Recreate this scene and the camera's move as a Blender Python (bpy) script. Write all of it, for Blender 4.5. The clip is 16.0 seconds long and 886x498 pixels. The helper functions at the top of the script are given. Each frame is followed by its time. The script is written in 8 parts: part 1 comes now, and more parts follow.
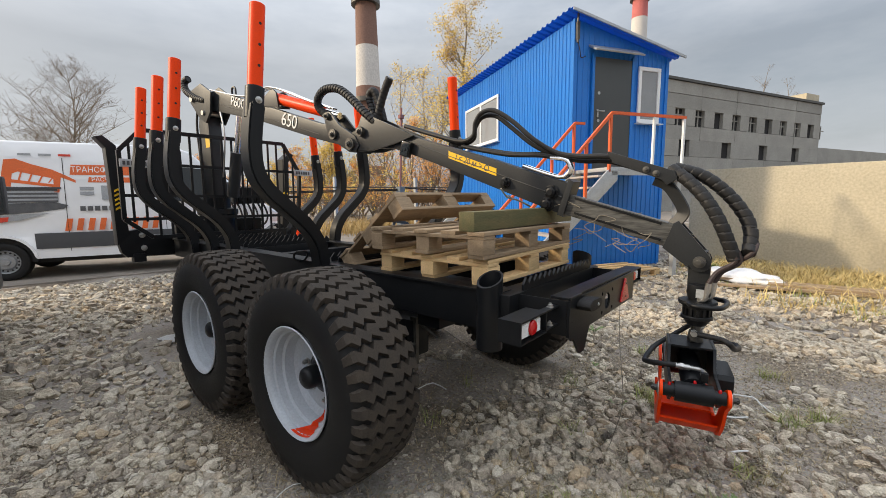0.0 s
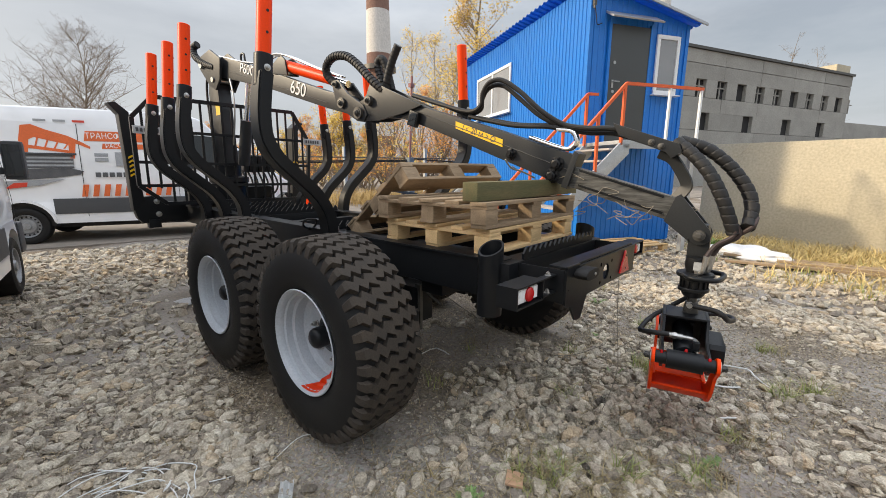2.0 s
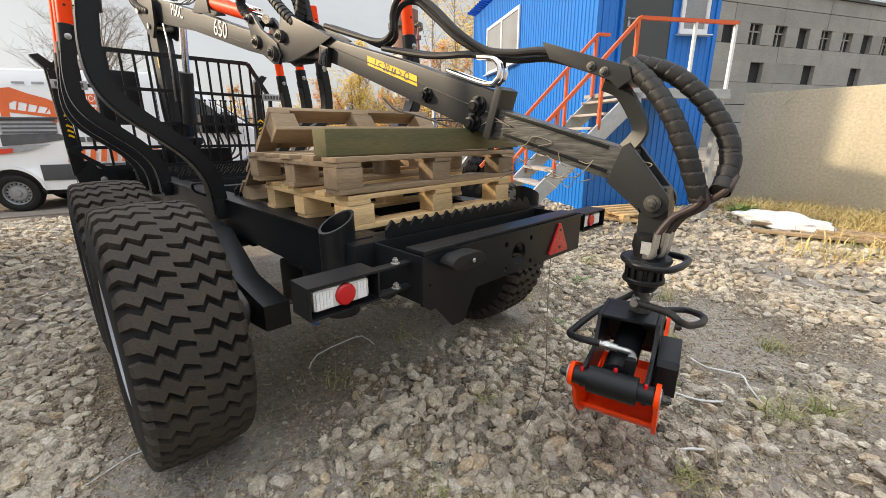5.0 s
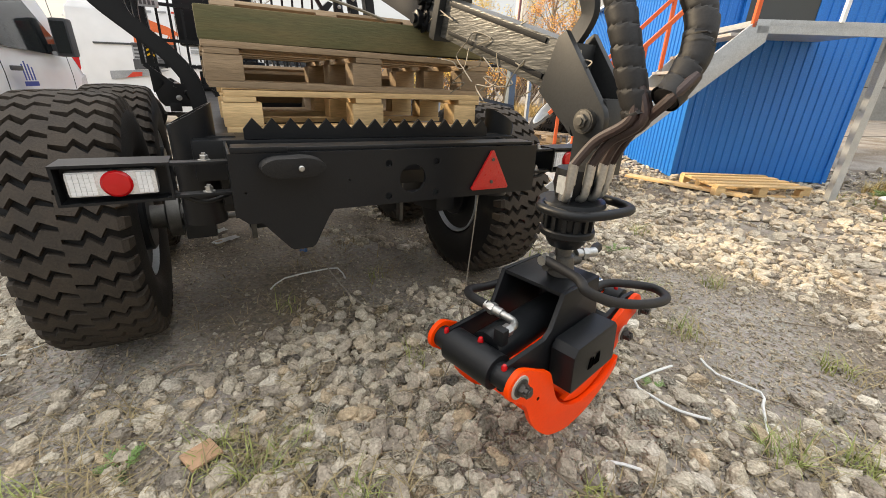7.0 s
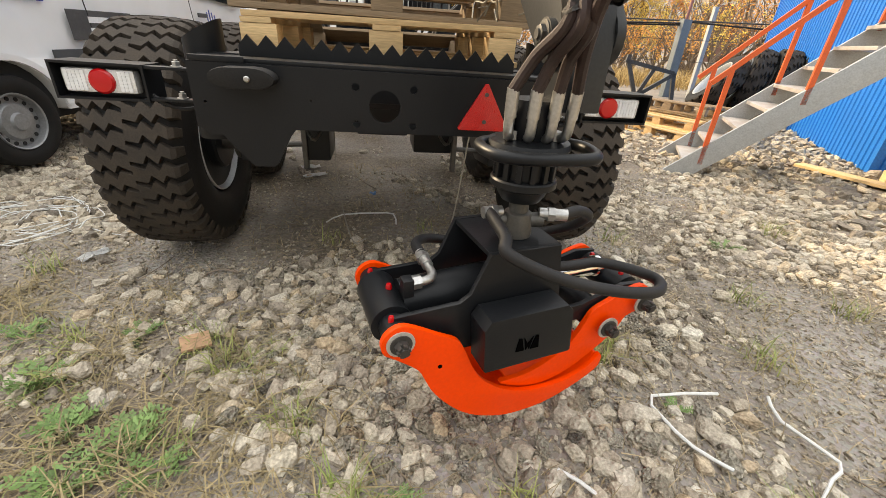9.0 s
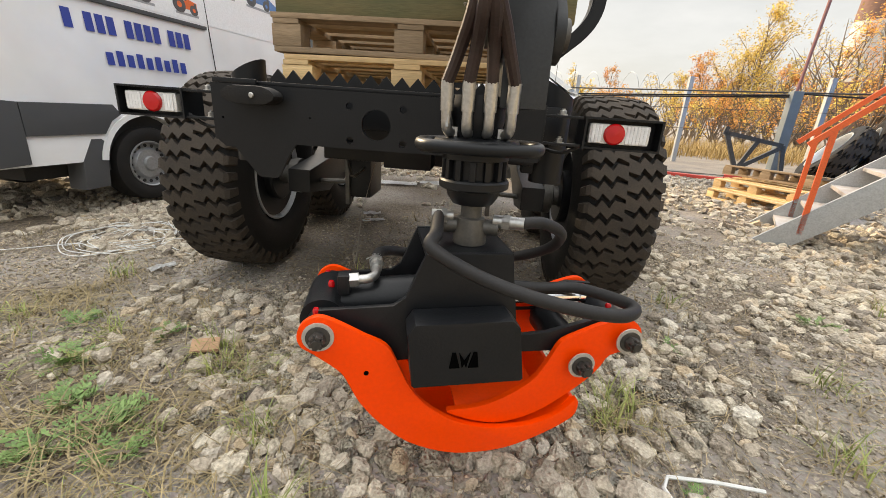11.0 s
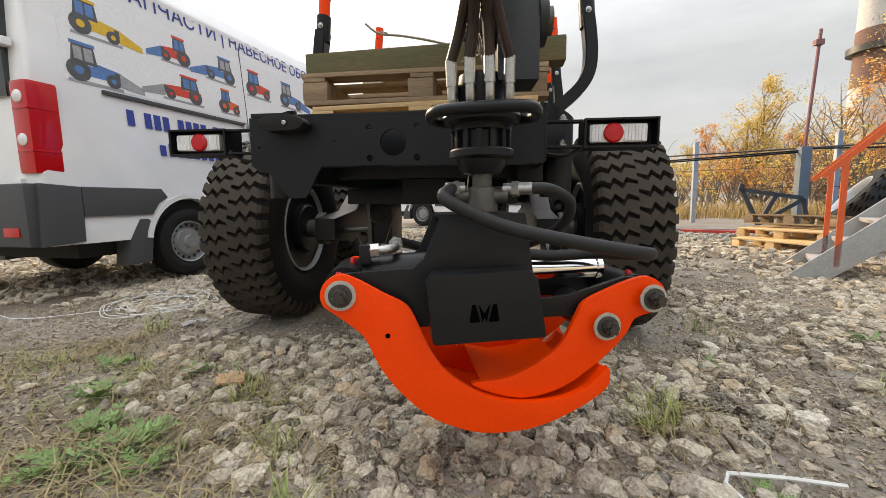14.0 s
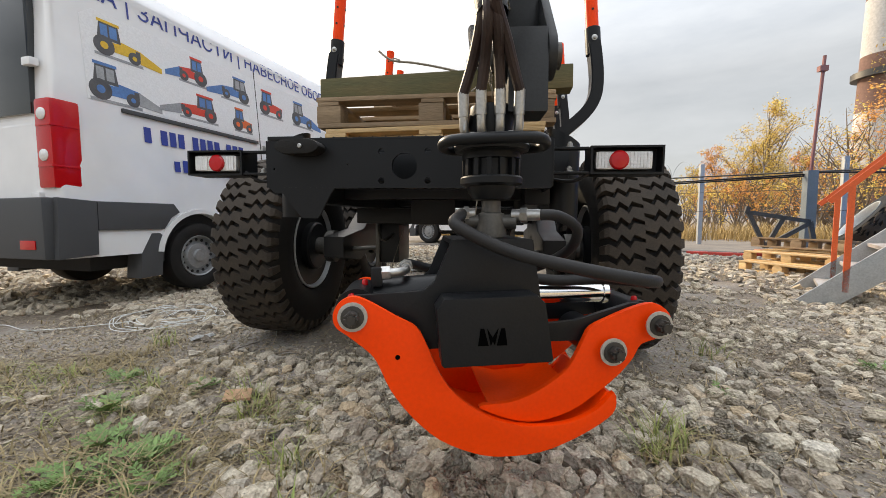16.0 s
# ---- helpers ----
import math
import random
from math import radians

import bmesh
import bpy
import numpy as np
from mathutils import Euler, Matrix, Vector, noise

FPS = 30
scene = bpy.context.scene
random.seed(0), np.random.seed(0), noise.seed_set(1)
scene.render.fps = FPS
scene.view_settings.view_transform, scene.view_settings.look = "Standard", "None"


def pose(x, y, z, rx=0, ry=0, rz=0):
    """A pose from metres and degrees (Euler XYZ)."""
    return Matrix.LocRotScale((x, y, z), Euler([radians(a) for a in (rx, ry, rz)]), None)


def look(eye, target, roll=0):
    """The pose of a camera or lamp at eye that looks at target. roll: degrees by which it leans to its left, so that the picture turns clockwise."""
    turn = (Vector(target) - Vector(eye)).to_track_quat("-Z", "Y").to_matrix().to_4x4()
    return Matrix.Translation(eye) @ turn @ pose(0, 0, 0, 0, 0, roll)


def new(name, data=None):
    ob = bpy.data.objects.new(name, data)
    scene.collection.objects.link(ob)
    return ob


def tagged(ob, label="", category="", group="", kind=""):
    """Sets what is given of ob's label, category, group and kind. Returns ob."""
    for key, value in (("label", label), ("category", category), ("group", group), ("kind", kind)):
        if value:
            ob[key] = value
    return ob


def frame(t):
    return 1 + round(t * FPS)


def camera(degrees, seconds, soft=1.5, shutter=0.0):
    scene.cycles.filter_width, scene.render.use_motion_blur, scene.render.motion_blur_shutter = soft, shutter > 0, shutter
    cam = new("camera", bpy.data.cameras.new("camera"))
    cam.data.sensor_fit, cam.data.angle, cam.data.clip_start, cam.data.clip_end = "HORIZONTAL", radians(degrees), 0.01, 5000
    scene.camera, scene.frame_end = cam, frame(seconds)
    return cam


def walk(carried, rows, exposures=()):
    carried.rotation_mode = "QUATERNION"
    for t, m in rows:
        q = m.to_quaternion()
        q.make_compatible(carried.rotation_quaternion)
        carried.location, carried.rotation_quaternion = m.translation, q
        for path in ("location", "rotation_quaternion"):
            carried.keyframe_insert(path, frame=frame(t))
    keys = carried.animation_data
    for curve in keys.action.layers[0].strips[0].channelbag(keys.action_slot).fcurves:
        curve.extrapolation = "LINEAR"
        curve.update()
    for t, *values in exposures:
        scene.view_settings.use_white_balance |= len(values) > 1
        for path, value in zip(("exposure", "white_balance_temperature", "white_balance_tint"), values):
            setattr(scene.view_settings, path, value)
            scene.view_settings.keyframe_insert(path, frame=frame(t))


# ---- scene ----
cam = camera(95.5, 16.0, 0.6)
PATH = [
    (0, (-2.102, -0.774, 1.456), (-0.648, 0.576, 1.202), -0.65),
    (0.5, (-2.189, -0.828, 1.474), (-0.768, 0.543, 1.154), 1.45),
    (1, (-2.196, -0.826, 1.466), (-0.776, 0.543, 1.128), 1.05),
    (1.5, (-2.189, -0.826, 1.448), (-0.773, 0.54, 1.086), 0.55),
    (2, (-2.128, -0.841, 1.446), (-0.722, 0.528, 1.058), 0.16),
    (2.5, (-2.027, -0.855, 1.438), (-0.629, 0.514, 1.028), -0.04),
    (3, (-1.911, -0.809, 1.423), (-0.523, 0.569, 1.006), -0.14),
    (3.5, (-1.763, -0.774, 1.437), (-0.392, 0.617, 1.01), -0.35),
    (4, (-1.608, -0.832, 1.424), (-0.259, 0.575, 0.976), -0.35),
    (4.2, (-1.516, -0.874, 1.409), (-0.177, 0.539, 0.947), -0.35),
    (6.3, (-0.72, -0.98, 1.26), (0.276, 0.601, 0.544), 0.01),
    (6.5, (-0.621, -1.009, 1.233), (0.315, 0.6, 0.502), 0.59),
    (7, (-0.465, -1.141, 1.181), (0.37, 0.51, 0.422), 2.17),
    (7.5, (-0.344, -1.248, 1.155), (0.388, 0.433, 0.356), 3.24),
    (8, (-0.162, -1.254, 1.119), (0.391, 0.465, 0.259), 3.78),
    (8.5, (-0.017, -1.269, 1.093), (0.332, 0.473, 0.174), 3.81),
    (9, (0.045, -1.199, 1.088), (0.258, 0.561, 0.163), 3.55),
    (9.2, (0.069, -1.164, 1.085), (0.225, 0.606, 0.166), 3.42),
    (11.3, (0.374, -1.225, 0.881), (0.135, 0.693, 0.367), 3.21),
    (11.5, (0.375, -1.236, 0.808), (0.13, 0.706, 0.393), 3.01),
    (12, (0.37, -1.253, 0.736), (0.102, 0.709, 0.456), 1.49),
    (12.5, (0.378, -1.28, 0.727), (0.073, 0.68, 0.472), 0.18),
    (13, (0.376, -1.285, 0.711), (0.052, 0.673, 0.458), -0.43),
    (13.5, (0.383, -1.297, 0.718), (0.044, 0.659, 0.468), -0.84),
    (14, (0.394, -1.301, 0.712), (0.043, 0.654, 0.478), -1.04),
    (14.5, (0.392, -1.308, 0.716), (0.03, 0.647, 0.498), -1.05),
    (15, (0.393, -1.311, 0.72), (0.022, 0.644, 0.527), -0.85),
    (15.5, (0.389, -1.319, 0.726), (0.016, 0.639, 0.556), -0.45),
    (16, (0.387, -1.326, 0.73), (0.012, 0.633, 0.58), -0.15),
]
walk(cam, [(t, look(eye, target, roll)) for t, eye, target, roll in PATH],
     [(0, 0.36, 6950, 10), (2, 0.52, 6950, 10), (4, 0.62, 7050, 10), (6.3, 0.86, 7500, 10), (7.5, 0.93, 7700, 10), (9, 1.0, 7950, 10), (11.3, 0.98, 7800, 10), (12.5, 0.84, 7700, 10), (14, 0.72, 7550, 10), (16, 0.64, 7250, 10)])

# ---- world and light ----
SUN_AZ, SUN_EL = -46.0, 24.5          # degrees from +y towards +x, and height
world = bpy.data.worlds.new("sky_world")
scene.world = world
world.use_nodes = True
wn, wl = world.node_tree.nodes, world.node_tree.links
wn.clear()
sky = wn.new("ShaderNodeTexSky")
sky.sky_type, sky.sun_disc = "NISHITA", False
sky.sun_elevation, sky.sun_rotation = radians(SUN_EL), radians(SUN_AZ)
sky.air_density, sky.dust_density, sky.ozone_density = 1.0, 4.0, 1.2
# thin high cloud that whitens the blue
tc = wn.new("ShaderNodeTexCoord")
mp = wn.new("ShaderNodeMapping")
mp.inputs["Scale"].default_value = (1.0, 1.0, 3.5)
cl = wn.new("ShaderNodeTexNoise")
cl.inputs["Scale"].default_value, cl.inputs["Detail"].default_value, cl.inputs["Roughness"].default_value = 1.6, 6, 0.6
rp = wn.new("ShaderNodeValToRGB")
rp.color_ramp.elements[0].position, rp.color_ramp.elements[1].position = 0.35, 0.75
rp.color_ramp.elements[0].color, rp.color_ramp.elements[1].color = (0.45, 0.45, 0.45, 1), (0.92, 0.92, 0.92, 1)
mx = wn.new("ShaderNodeMix")
mx.data_type = "RGBA"
mx.inputs["B"].default_value = (6.6, 7.2, 8.1, 1)
# an overcast vault is brighter overhead than near the horizon
sep = wn.new("ShaderNodeSeparateXYZ")
grad = wn.new("ShaderNodeMapRange")
grad.inputs["From Min"].default_value, grad.inputs["From Max"].default_value = 0.28, 1.0
grad.inputs["To Min"].default_value, grad.inputs["To Max"].default_value = 0.60, 2.5
vault = wn.new("ShaderNodeVectorMath")
vault.operation = "SCALE"
wl.new(tc.outputs["Generated"], sep.inputs["Vector"])
wl.new(sep.outputs["Z"], grad.inputs["Value"])
wl.new(grad.outputs["Result"], vault.inputs["Scale"])
bg = wn.new("ShaderNodeBackground")
bg.inputs["Strength"].default_value = 0.119
out = wn.new("ShaderNodeOutputWorld")
wl.new(tc.outputs["Generated"], mp.inputs["Vector"])
wl.new(mp.outputs["Vector"], cl.inputs["Vector"])
wl.new(cl.outputs["Fac"], rp.inputs["Fac"])
wl.new(rp.outputs["Color"], mx.inputs["Factor"])
wl.new(sky.outputs["Color"], mx.inputs["A"])
wl.new(mx.outputs["Result"], vault.inputs[0])
wl.new(vault.outputs["Vector"], bg.inputs["Color"])
wl.new(bg.outputs["Background"], out.inputs["Surface"])
sun = new("sun", bpy.data.lights.new("sun", "SUN"))
sun.data.energy, sun.data.angle, sun.data.color = 2.5, radians(3.0), (1.0, 0.86, 0.66)
saz, sel = radians(SUN_AZ), radians(SUN_EL)
sun.matrix_world = look((0, 0, 30), Vector((0, 0, 30)) - Vector((math.sin(saz) * math.cos(sel), math.cos(saz) * math.cos(sel), math.sin(sel))))
rnd = random.Random(7)


# ---- materials ----
def mat(name, base, rough=0.5, metal=0.0, alt=None, scale=6.0, amount=0.5, bump=0.0, bscale=60.0, island=0.0, objrand=0.0, spec=0.5, coat=0.0, rvar=0.1, stretch=(1, 1, 1)):
    """A surface with a coarse and a fine variation of colour, of gloss and of relief."""
    m = bpy.data.materials.new(name)
    m.use_nodes = True
    n, l = m.node_tree.nodes, m.node_tree.links
    b = n["Principled BSDF"]
    b.inputs["Metallic"].default_value = metal
    b.inputs["Specular IOR Level"].default_value = spec
    b.inputs["Coat Weight"].default_value = coat
    co = n.new("ShaderNodeTexCoord")
    ma = n.new("ShaderNodeMapping")
    ma.inputs["Scale"].default_value = stretch
    l.new(co.outputs["Object"], ma.inputs["Vector"])
    big = n.new("ShaderNodeTexNoise")
    big.inputs["Scale"].default_value, big.inputs["Detail"].default_value, big.inputs["Roughness"].default_value = scale, 5, 0.6
    fine = n.new("ShaderNodeTexNoise")
    fine.inputs["Scale"].default_value, fine.inputs["Detail"].default_value = bscale, 4
    l.new(ma.outputs["Vector"], big.inputs["Vector"])
    l.new(ma.outputs["Vector"], fine.inputs["Vector"])
    ramp = n.new("ShaderNodeValToRGB")
    ramp.color_ramp.elements[0].position, ramp.color_ramp.elements[1].position = 0.5 - 0.22, 0.5 + 0.22
    l.new(big.outputs["Fac"], ramp.inputs["Fac"])
    mixer = n.new("ShaderNodeMix")
    mixer.data_type = "RGBA"
    other = alt or tuple(c * 0.72 for c in base)
    mixer.inputs["A"].default_value, mixer.inputs["B"].default_value = (*base, 1), (*other, 1)
    sc = n.new("ShaderNodeMath")
    sc.operation = "MULTIPLY"
    sc.inputs[1].default_value = amount
    l.new(ramp.outputs["Color"], sc.inputs[0])
    l.new(sc.outputs["Value"], mixer.inputs["Factor"])
    col = mixer.outputs["Result"]
    hs = n.new("ShaderNodeHueSaturation")
    mr = n.new("ShaderNodeMapRange")
    mr.inputs["From Min"].default_value, mr.inputs["From Max"].default_value = 0.3, 0.7
    mr.inputs["To Min"].default_value, mr.inputs["To Max"].default_value = 1 - 0.14 * min(1, amount * 1.5), 1 + 0.14 * min(1, amount * 1.5)
    l.new(fine.outputs["Fac"], mr.inputs["Value"])
    l.new(mr.outputs["Result"], hs.inputs["Value"])
    l.new(col, hs.inputs["Color"])
    col = hs.outputs["Color"]
    if island or objrand:
        h2 = n.new("ShaderNodeHueSaturation")
        m2 = n.new("ShaderNodeMapRange")
        v = island or objrand
        m2.inputs["To Min"].default_value, m2.inputs["To Max"].default_value = 1 - v, 1 + v
        if island:
            l.new(n.new("ShaderNodeNewGeometry").outputs["Random Per Island"], m2.inputs["Value"])
        else:
            l.new(n.new("ShaderNodeObjectInfo").outputs["Random"], m2.inputs["Value"])
        l.new(m2.outputs["Result"], h2.inputs["Value"])
        l.new(col, h2.inputs["Color"])
        col = h2.outputs["Color"]
    l.new(col, b.inputs["Base Color"])
    r = n.new("ShaderNodeMapRange")
    r.inputs["To Min"].default_value, r.inputs["To Max"].default_value = max(0.02, rough - rvar), min(1, rough + rvar)
    l.new(big.outputs["Fac"], r.inputs["Value"])
    l.new(r.outputs["Result"], b.inputs["Roughness"])
    if bump:
        bp = n.new("ShaderNodeBump")
        bp.inputs["Strength"].default_value, bp.inputs["Distance"].default_value = min(1.0, bump), 0.004
        l.new(fine.outputs["Fac"], bp.inputs["Height"])
        l.new(bp.outputs["Normal"], b.inputs["Normal"])
    return m


M = {}
M["black_paint"] = mat("black_paint", (0.0068, 0.0076, 0.0092), 0.38, 0, (0.013, 0.014, 0.015), 5, 0.5, 0.08, 180, spec=0.26)
M["grey_paint"] = mat("grey_paint", (0.022, 0.0238, 0.0255), 0.42, 0, (0.019, 0.02, 0.021), 4, 0.7, 0.05, 160, spec=0.35)
M["orange_paint"] = mat("orange_paint", (0.92, 0.058, 0.002), 0.42, 0, (0.86, 0.052, 0.003), 6, 0.18, 0.015, 120, spec=0.2)
M["white_letter"] = mat("white_letter", (0.8, 0.8, 0.78), 0.5, 0, None, 20, 0.15)
M["rubber"] = mat("rubber", (0.036, 0.031, 0.027), 0.85, 0, (0.072, 0.056, 0.042), 7, 0.7, 0.5, 140, spec=0.25)
M["rubber_side"] = mat("rubber_side", (0.011, 0.011, 0.0115), 0.6, 0, (0.022, 0.02, 0.018), 9, 0.6, 0.3, 160, spec=0.2)
M["hose_rubber"] = mat("hose_rubber", (0.013, 0.0135, 0.0145), 0.55, 0, (0.03, 0.026, 0.024), 14, 0.5, 0.1, 220, spec=0.3)
M["rim_paint"] = mat("rim_paint", (0.44, 0.47, 0.51), 0.4, 0, (0.35, 0.37, 0.39), 8, 0.4, 0.05, 90)
M["steel"] = mat("steel", (0.46, 0.46, 0.45), 0.36, 0.9, (0.42, 0.41, 0.39), 18, 0.6, 0.1, 150)
M["chrome"] = mat("chrome", (0.85, 0.85, 0.86), 0.1, 1.0, None, 10, 0.1, rvar=0.05)
M["dark_steel"] = mat("dark_steel", (0.12, 0.115, 0.105), 0.5, 0.6, (0.06, 0.055, 0.05), 20, 0.7, 0.2, 160)
M["greasy_steel"] = mat("greasy_steel", (0.022, 0.022, 0.02), 0.38, 0.2, (0.22, 0.215, 0.2), 30, 0.6, 0.4, 70, stretch=(2.2, 0.12, 2.2))
M["nut_steel"] = mat("nut_steel", (0.045, 0.043, 0.04), 0.45, 0.5, (0.09, 0.08, 0.07), 60, 0.6, 0.1, 150)
M["zinc"] = mat("zinc", (0.50, 0.47, 0.42), 0.5, 0.3, (0.36, 0.34, 0.31), 40, 0.6, 0.1, 150)
M["galvanised"] = mat("galvanised", (0.45, 0.47, 0.48), 0.45, 0.45, (0.36, 0.37, 0.38), 12, 0.6, 0.05, 90)
M["red_plastic"] = mat("red_plastic", (0.5, 0.006, 0.009), 0.2, 0, None, 20, 0.2, coat=0.3, spec=0.35)
M["red_reflector"] = mat("red_reflector", (0.55, 0.015, 0.012), 0.3, 0, (0.45, 0.01, 0.01), 90, 0.5, 0.4, 400, coat=0.3)
M["lamp_lens"] = mat("lamp_lens", (0.78, 0.78, 0.77), 0.22, 0.25, (0.6, 0.6, 0.6), 60, 0.5, 0.6, 260, coat=0.4)
M["yellow_sticker"] = mat("yellow_sticker", (0.85, 0.5, 0.01), 0.45, 0, None, 15, 0.2)
M["pallet_wood"] = mat("pallet_wood", (0.70, 0.49, 0.25), 0.75, 0, (0.54, 0.35, 0.17), 5, 0.8, 0.4, 70, objrand=0.22, stretch=(0.35, 3, 3))
M["grey_wood"] = mat("grey_wood", (0.33, 0.235, 0.145), 0.85, 0, (0.18, 0.125, 0.075), 5, 0.8, 0.5, 70, objrand=0.25, stretch=(0.35, 3, 3))
M["green_wood"] = mat("green_wood", (0.075, 0.08, 0.032), 0.8, 0, (0.16, 0.12, 0.055), 6, 0.8, 0.4, 60, stretch=(0.4, 3, 3))
M["blue_sheet"] = mat("blue_sheet", (0.004, 0.175, 0.60), 0.4, 0, (0.008, 0.155, 0.52), 1.5, 0.6, 0.04, 60)
M["blue_rib"] = mat("blue_rib", (0.004, 0.17, 0.58), 0.4, 0, (0.008, 0.155, 0.52), 1.5, 0.6, 0.04, 60, objrand=0.05)
M["door_paint"] = mat("door_paint", (0.05, 0.055, 0.055), 0.5, 0, (0.065, 0.07, 0.07), 3, 0.5, 0.1, 200)
M["white_plastic"] = mat("white_plastic", (0.76, 0.77, 0.78), 0.35, 0, (0.7, 0.7, 0.69), 5, 0.3)
M["orange_rail"] = mat("orange_rail", (0.75, 0.12, 0.025), 0.5, 0, (0.55, 0.1, 0.04), 9, 0.5, 0.1, 90)
M["concrete"] = mat("concrete", (0.52, 0.46, 0.34), 0.85, 0, (0.42, 0.37, 0.27), 1.1, 0.8, 0.6, 26)
M["far_concrete"] = mat("far_concrete", (0.33, 0.32, 0.29), 0.9, 0, (0.23, 0.22, 0.2), 0.5, 0.8, 0.4, 8, objrand=0.12)
# gloss-free black, painted where an opening would be in shade
M["shade_black"] = mat("shade_black", (0.002, 0.002, 0.002), 1.0, 0, None, 4, 0.1, spec=0.0)
# near-black base that puts shade into room insides, holes and gaps
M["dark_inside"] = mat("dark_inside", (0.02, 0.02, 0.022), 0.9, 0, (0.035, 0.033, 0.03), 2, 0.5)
M["asphalt"] = mat("asphalt", (0.26, 0.22, 0.18), 0.9, 0, (0.11, 0.1, 0.09), 1.2, 0.7, 0.5, 90)
M["van_white"] = mat("van_white", (0.77, 0.775, 0.785), 0.25, 0, (0.70, 0.70, 0.69), 0.8, 0.25, bscale=2.5, coat=0.4, rvar=0.05)
M["van_plastic"] = mat("van_plastic", (0.05, 0.053, 0.058), 0.6, 0, (0.07, 0.07, 0.072), 6, 0.5, 0.2, 220)
M["dark_glass"] = mat("dark_glass", (0.012, 0.015, 0.016), 0.06, 0, None, 3, 0.2, coat=0.5)
M["letter_blue"] = mat("letter_blue", (0.02, 0.045, 0.28), 0.45, 0, None, 9, 0.2)
M["sticker_red"] = mat("sticker_red", (0.62, 0.05, 0.02), 0.4, 0, (0.5, 0.03, 0.04), 2, 0.4)
M["sticker_orange"] = mat("sticker_orange", (0.75, 0.14, 0.03), 0.4, 0, (0.5, 0.1, 0.03), 3, 0.5)
M["sticker_dark"] = mat("sticker_dark", (0.05, 0.05, 0.055), 0.4, 0, (0.12, 0.12, 0.12), 6, 0.6)
M["sticker_grey"] = mat("sticker_grey", (0.34, 0.35, 0.36), 0.4, 0, (0.2, 0.21, 0.22), 5, 0.6)
M["sticker_yellow"] = mat("sticker_yellow", (0.72, 0.45, 0.02), 0.4, 0, (0.5, 0.3, 0.02), 6, 0.5)
M["sticker_blue"] = mat("sticker_blue", (0.08, 0.22, 0.5), 0.4, 0, (0.05, 0.1, 0.25), 6, 0.6)
M["sticker_green"] = mat("sticker_green", (0.2, 0.24, 0.12), 0.4, 0, (0.32, 0.33, 0.25), 4, 0.6)
M["chimney_white"] = mat("chimney_white", (0.62, 0.6, 0.57), 0.9, 0, (0.5, 0.47, 0.44), 0.08, 0.7, 0.2, 3)
M["chimney_brown"] = mat("chimney_brown", (0.23, 0.13, 0.1), 0.9, 0, (0.17, 0.1, 0.08), 0.08, 0.7, 0.2, 3)
M["chimney_pink"] = mat("chimney_pink", (0.55, 0.16, 0.15), 0.9, 0, (0.45, 0.13, 0.12), 0.08, 0.7, 0.2, 3)
M["bark"] = mat("bark", (0.24, 0.19, 0.145), 0.95, 0, (0.15, 0.12, 0.09), 8, 0.7, 0.6, 40)
M["birch_bark"] = mat("birch_bark", (0.45, 0.42, 0.38), 0.9, 0, (0.12, 0.1, 0.09), 4, 0.8, 0.4, 30, stretch=(1, 1, 4))
M["leaf_yellow"] = mat("leaf_yellow", (0.72, 0.5, 0.1), 0.7, 0, (0.5, 0.36, 0.07), 1.2, 0.7, island=0.35)
M["leaf_orange"] = mat("leaf_orange", (0.72, 0.33, 0.07), 0.7, 0, (0.5, 0.24, 0.05), 1.2, 0.7, island=0.35)
M["leaf_green"] = mat("leaf_green", (0.13, 0.23, 0.06), 0.6, 0, (0.25, 0.33, 0.13), 6, 0.6, island=0.3)
M["dry_grass"] = mat("dry_grass", (0.34, 0.265, 0.14), 0.85, 0, (0.20, 0.155, 0.08), 4, 0.7, island=0.3)
M["green_grass"] = mat("green_grass", (0.20, 0.26, 0.07), 0.75, 0, (0.36, 0.34, 0.12), 4, 0.7, island=0.3)


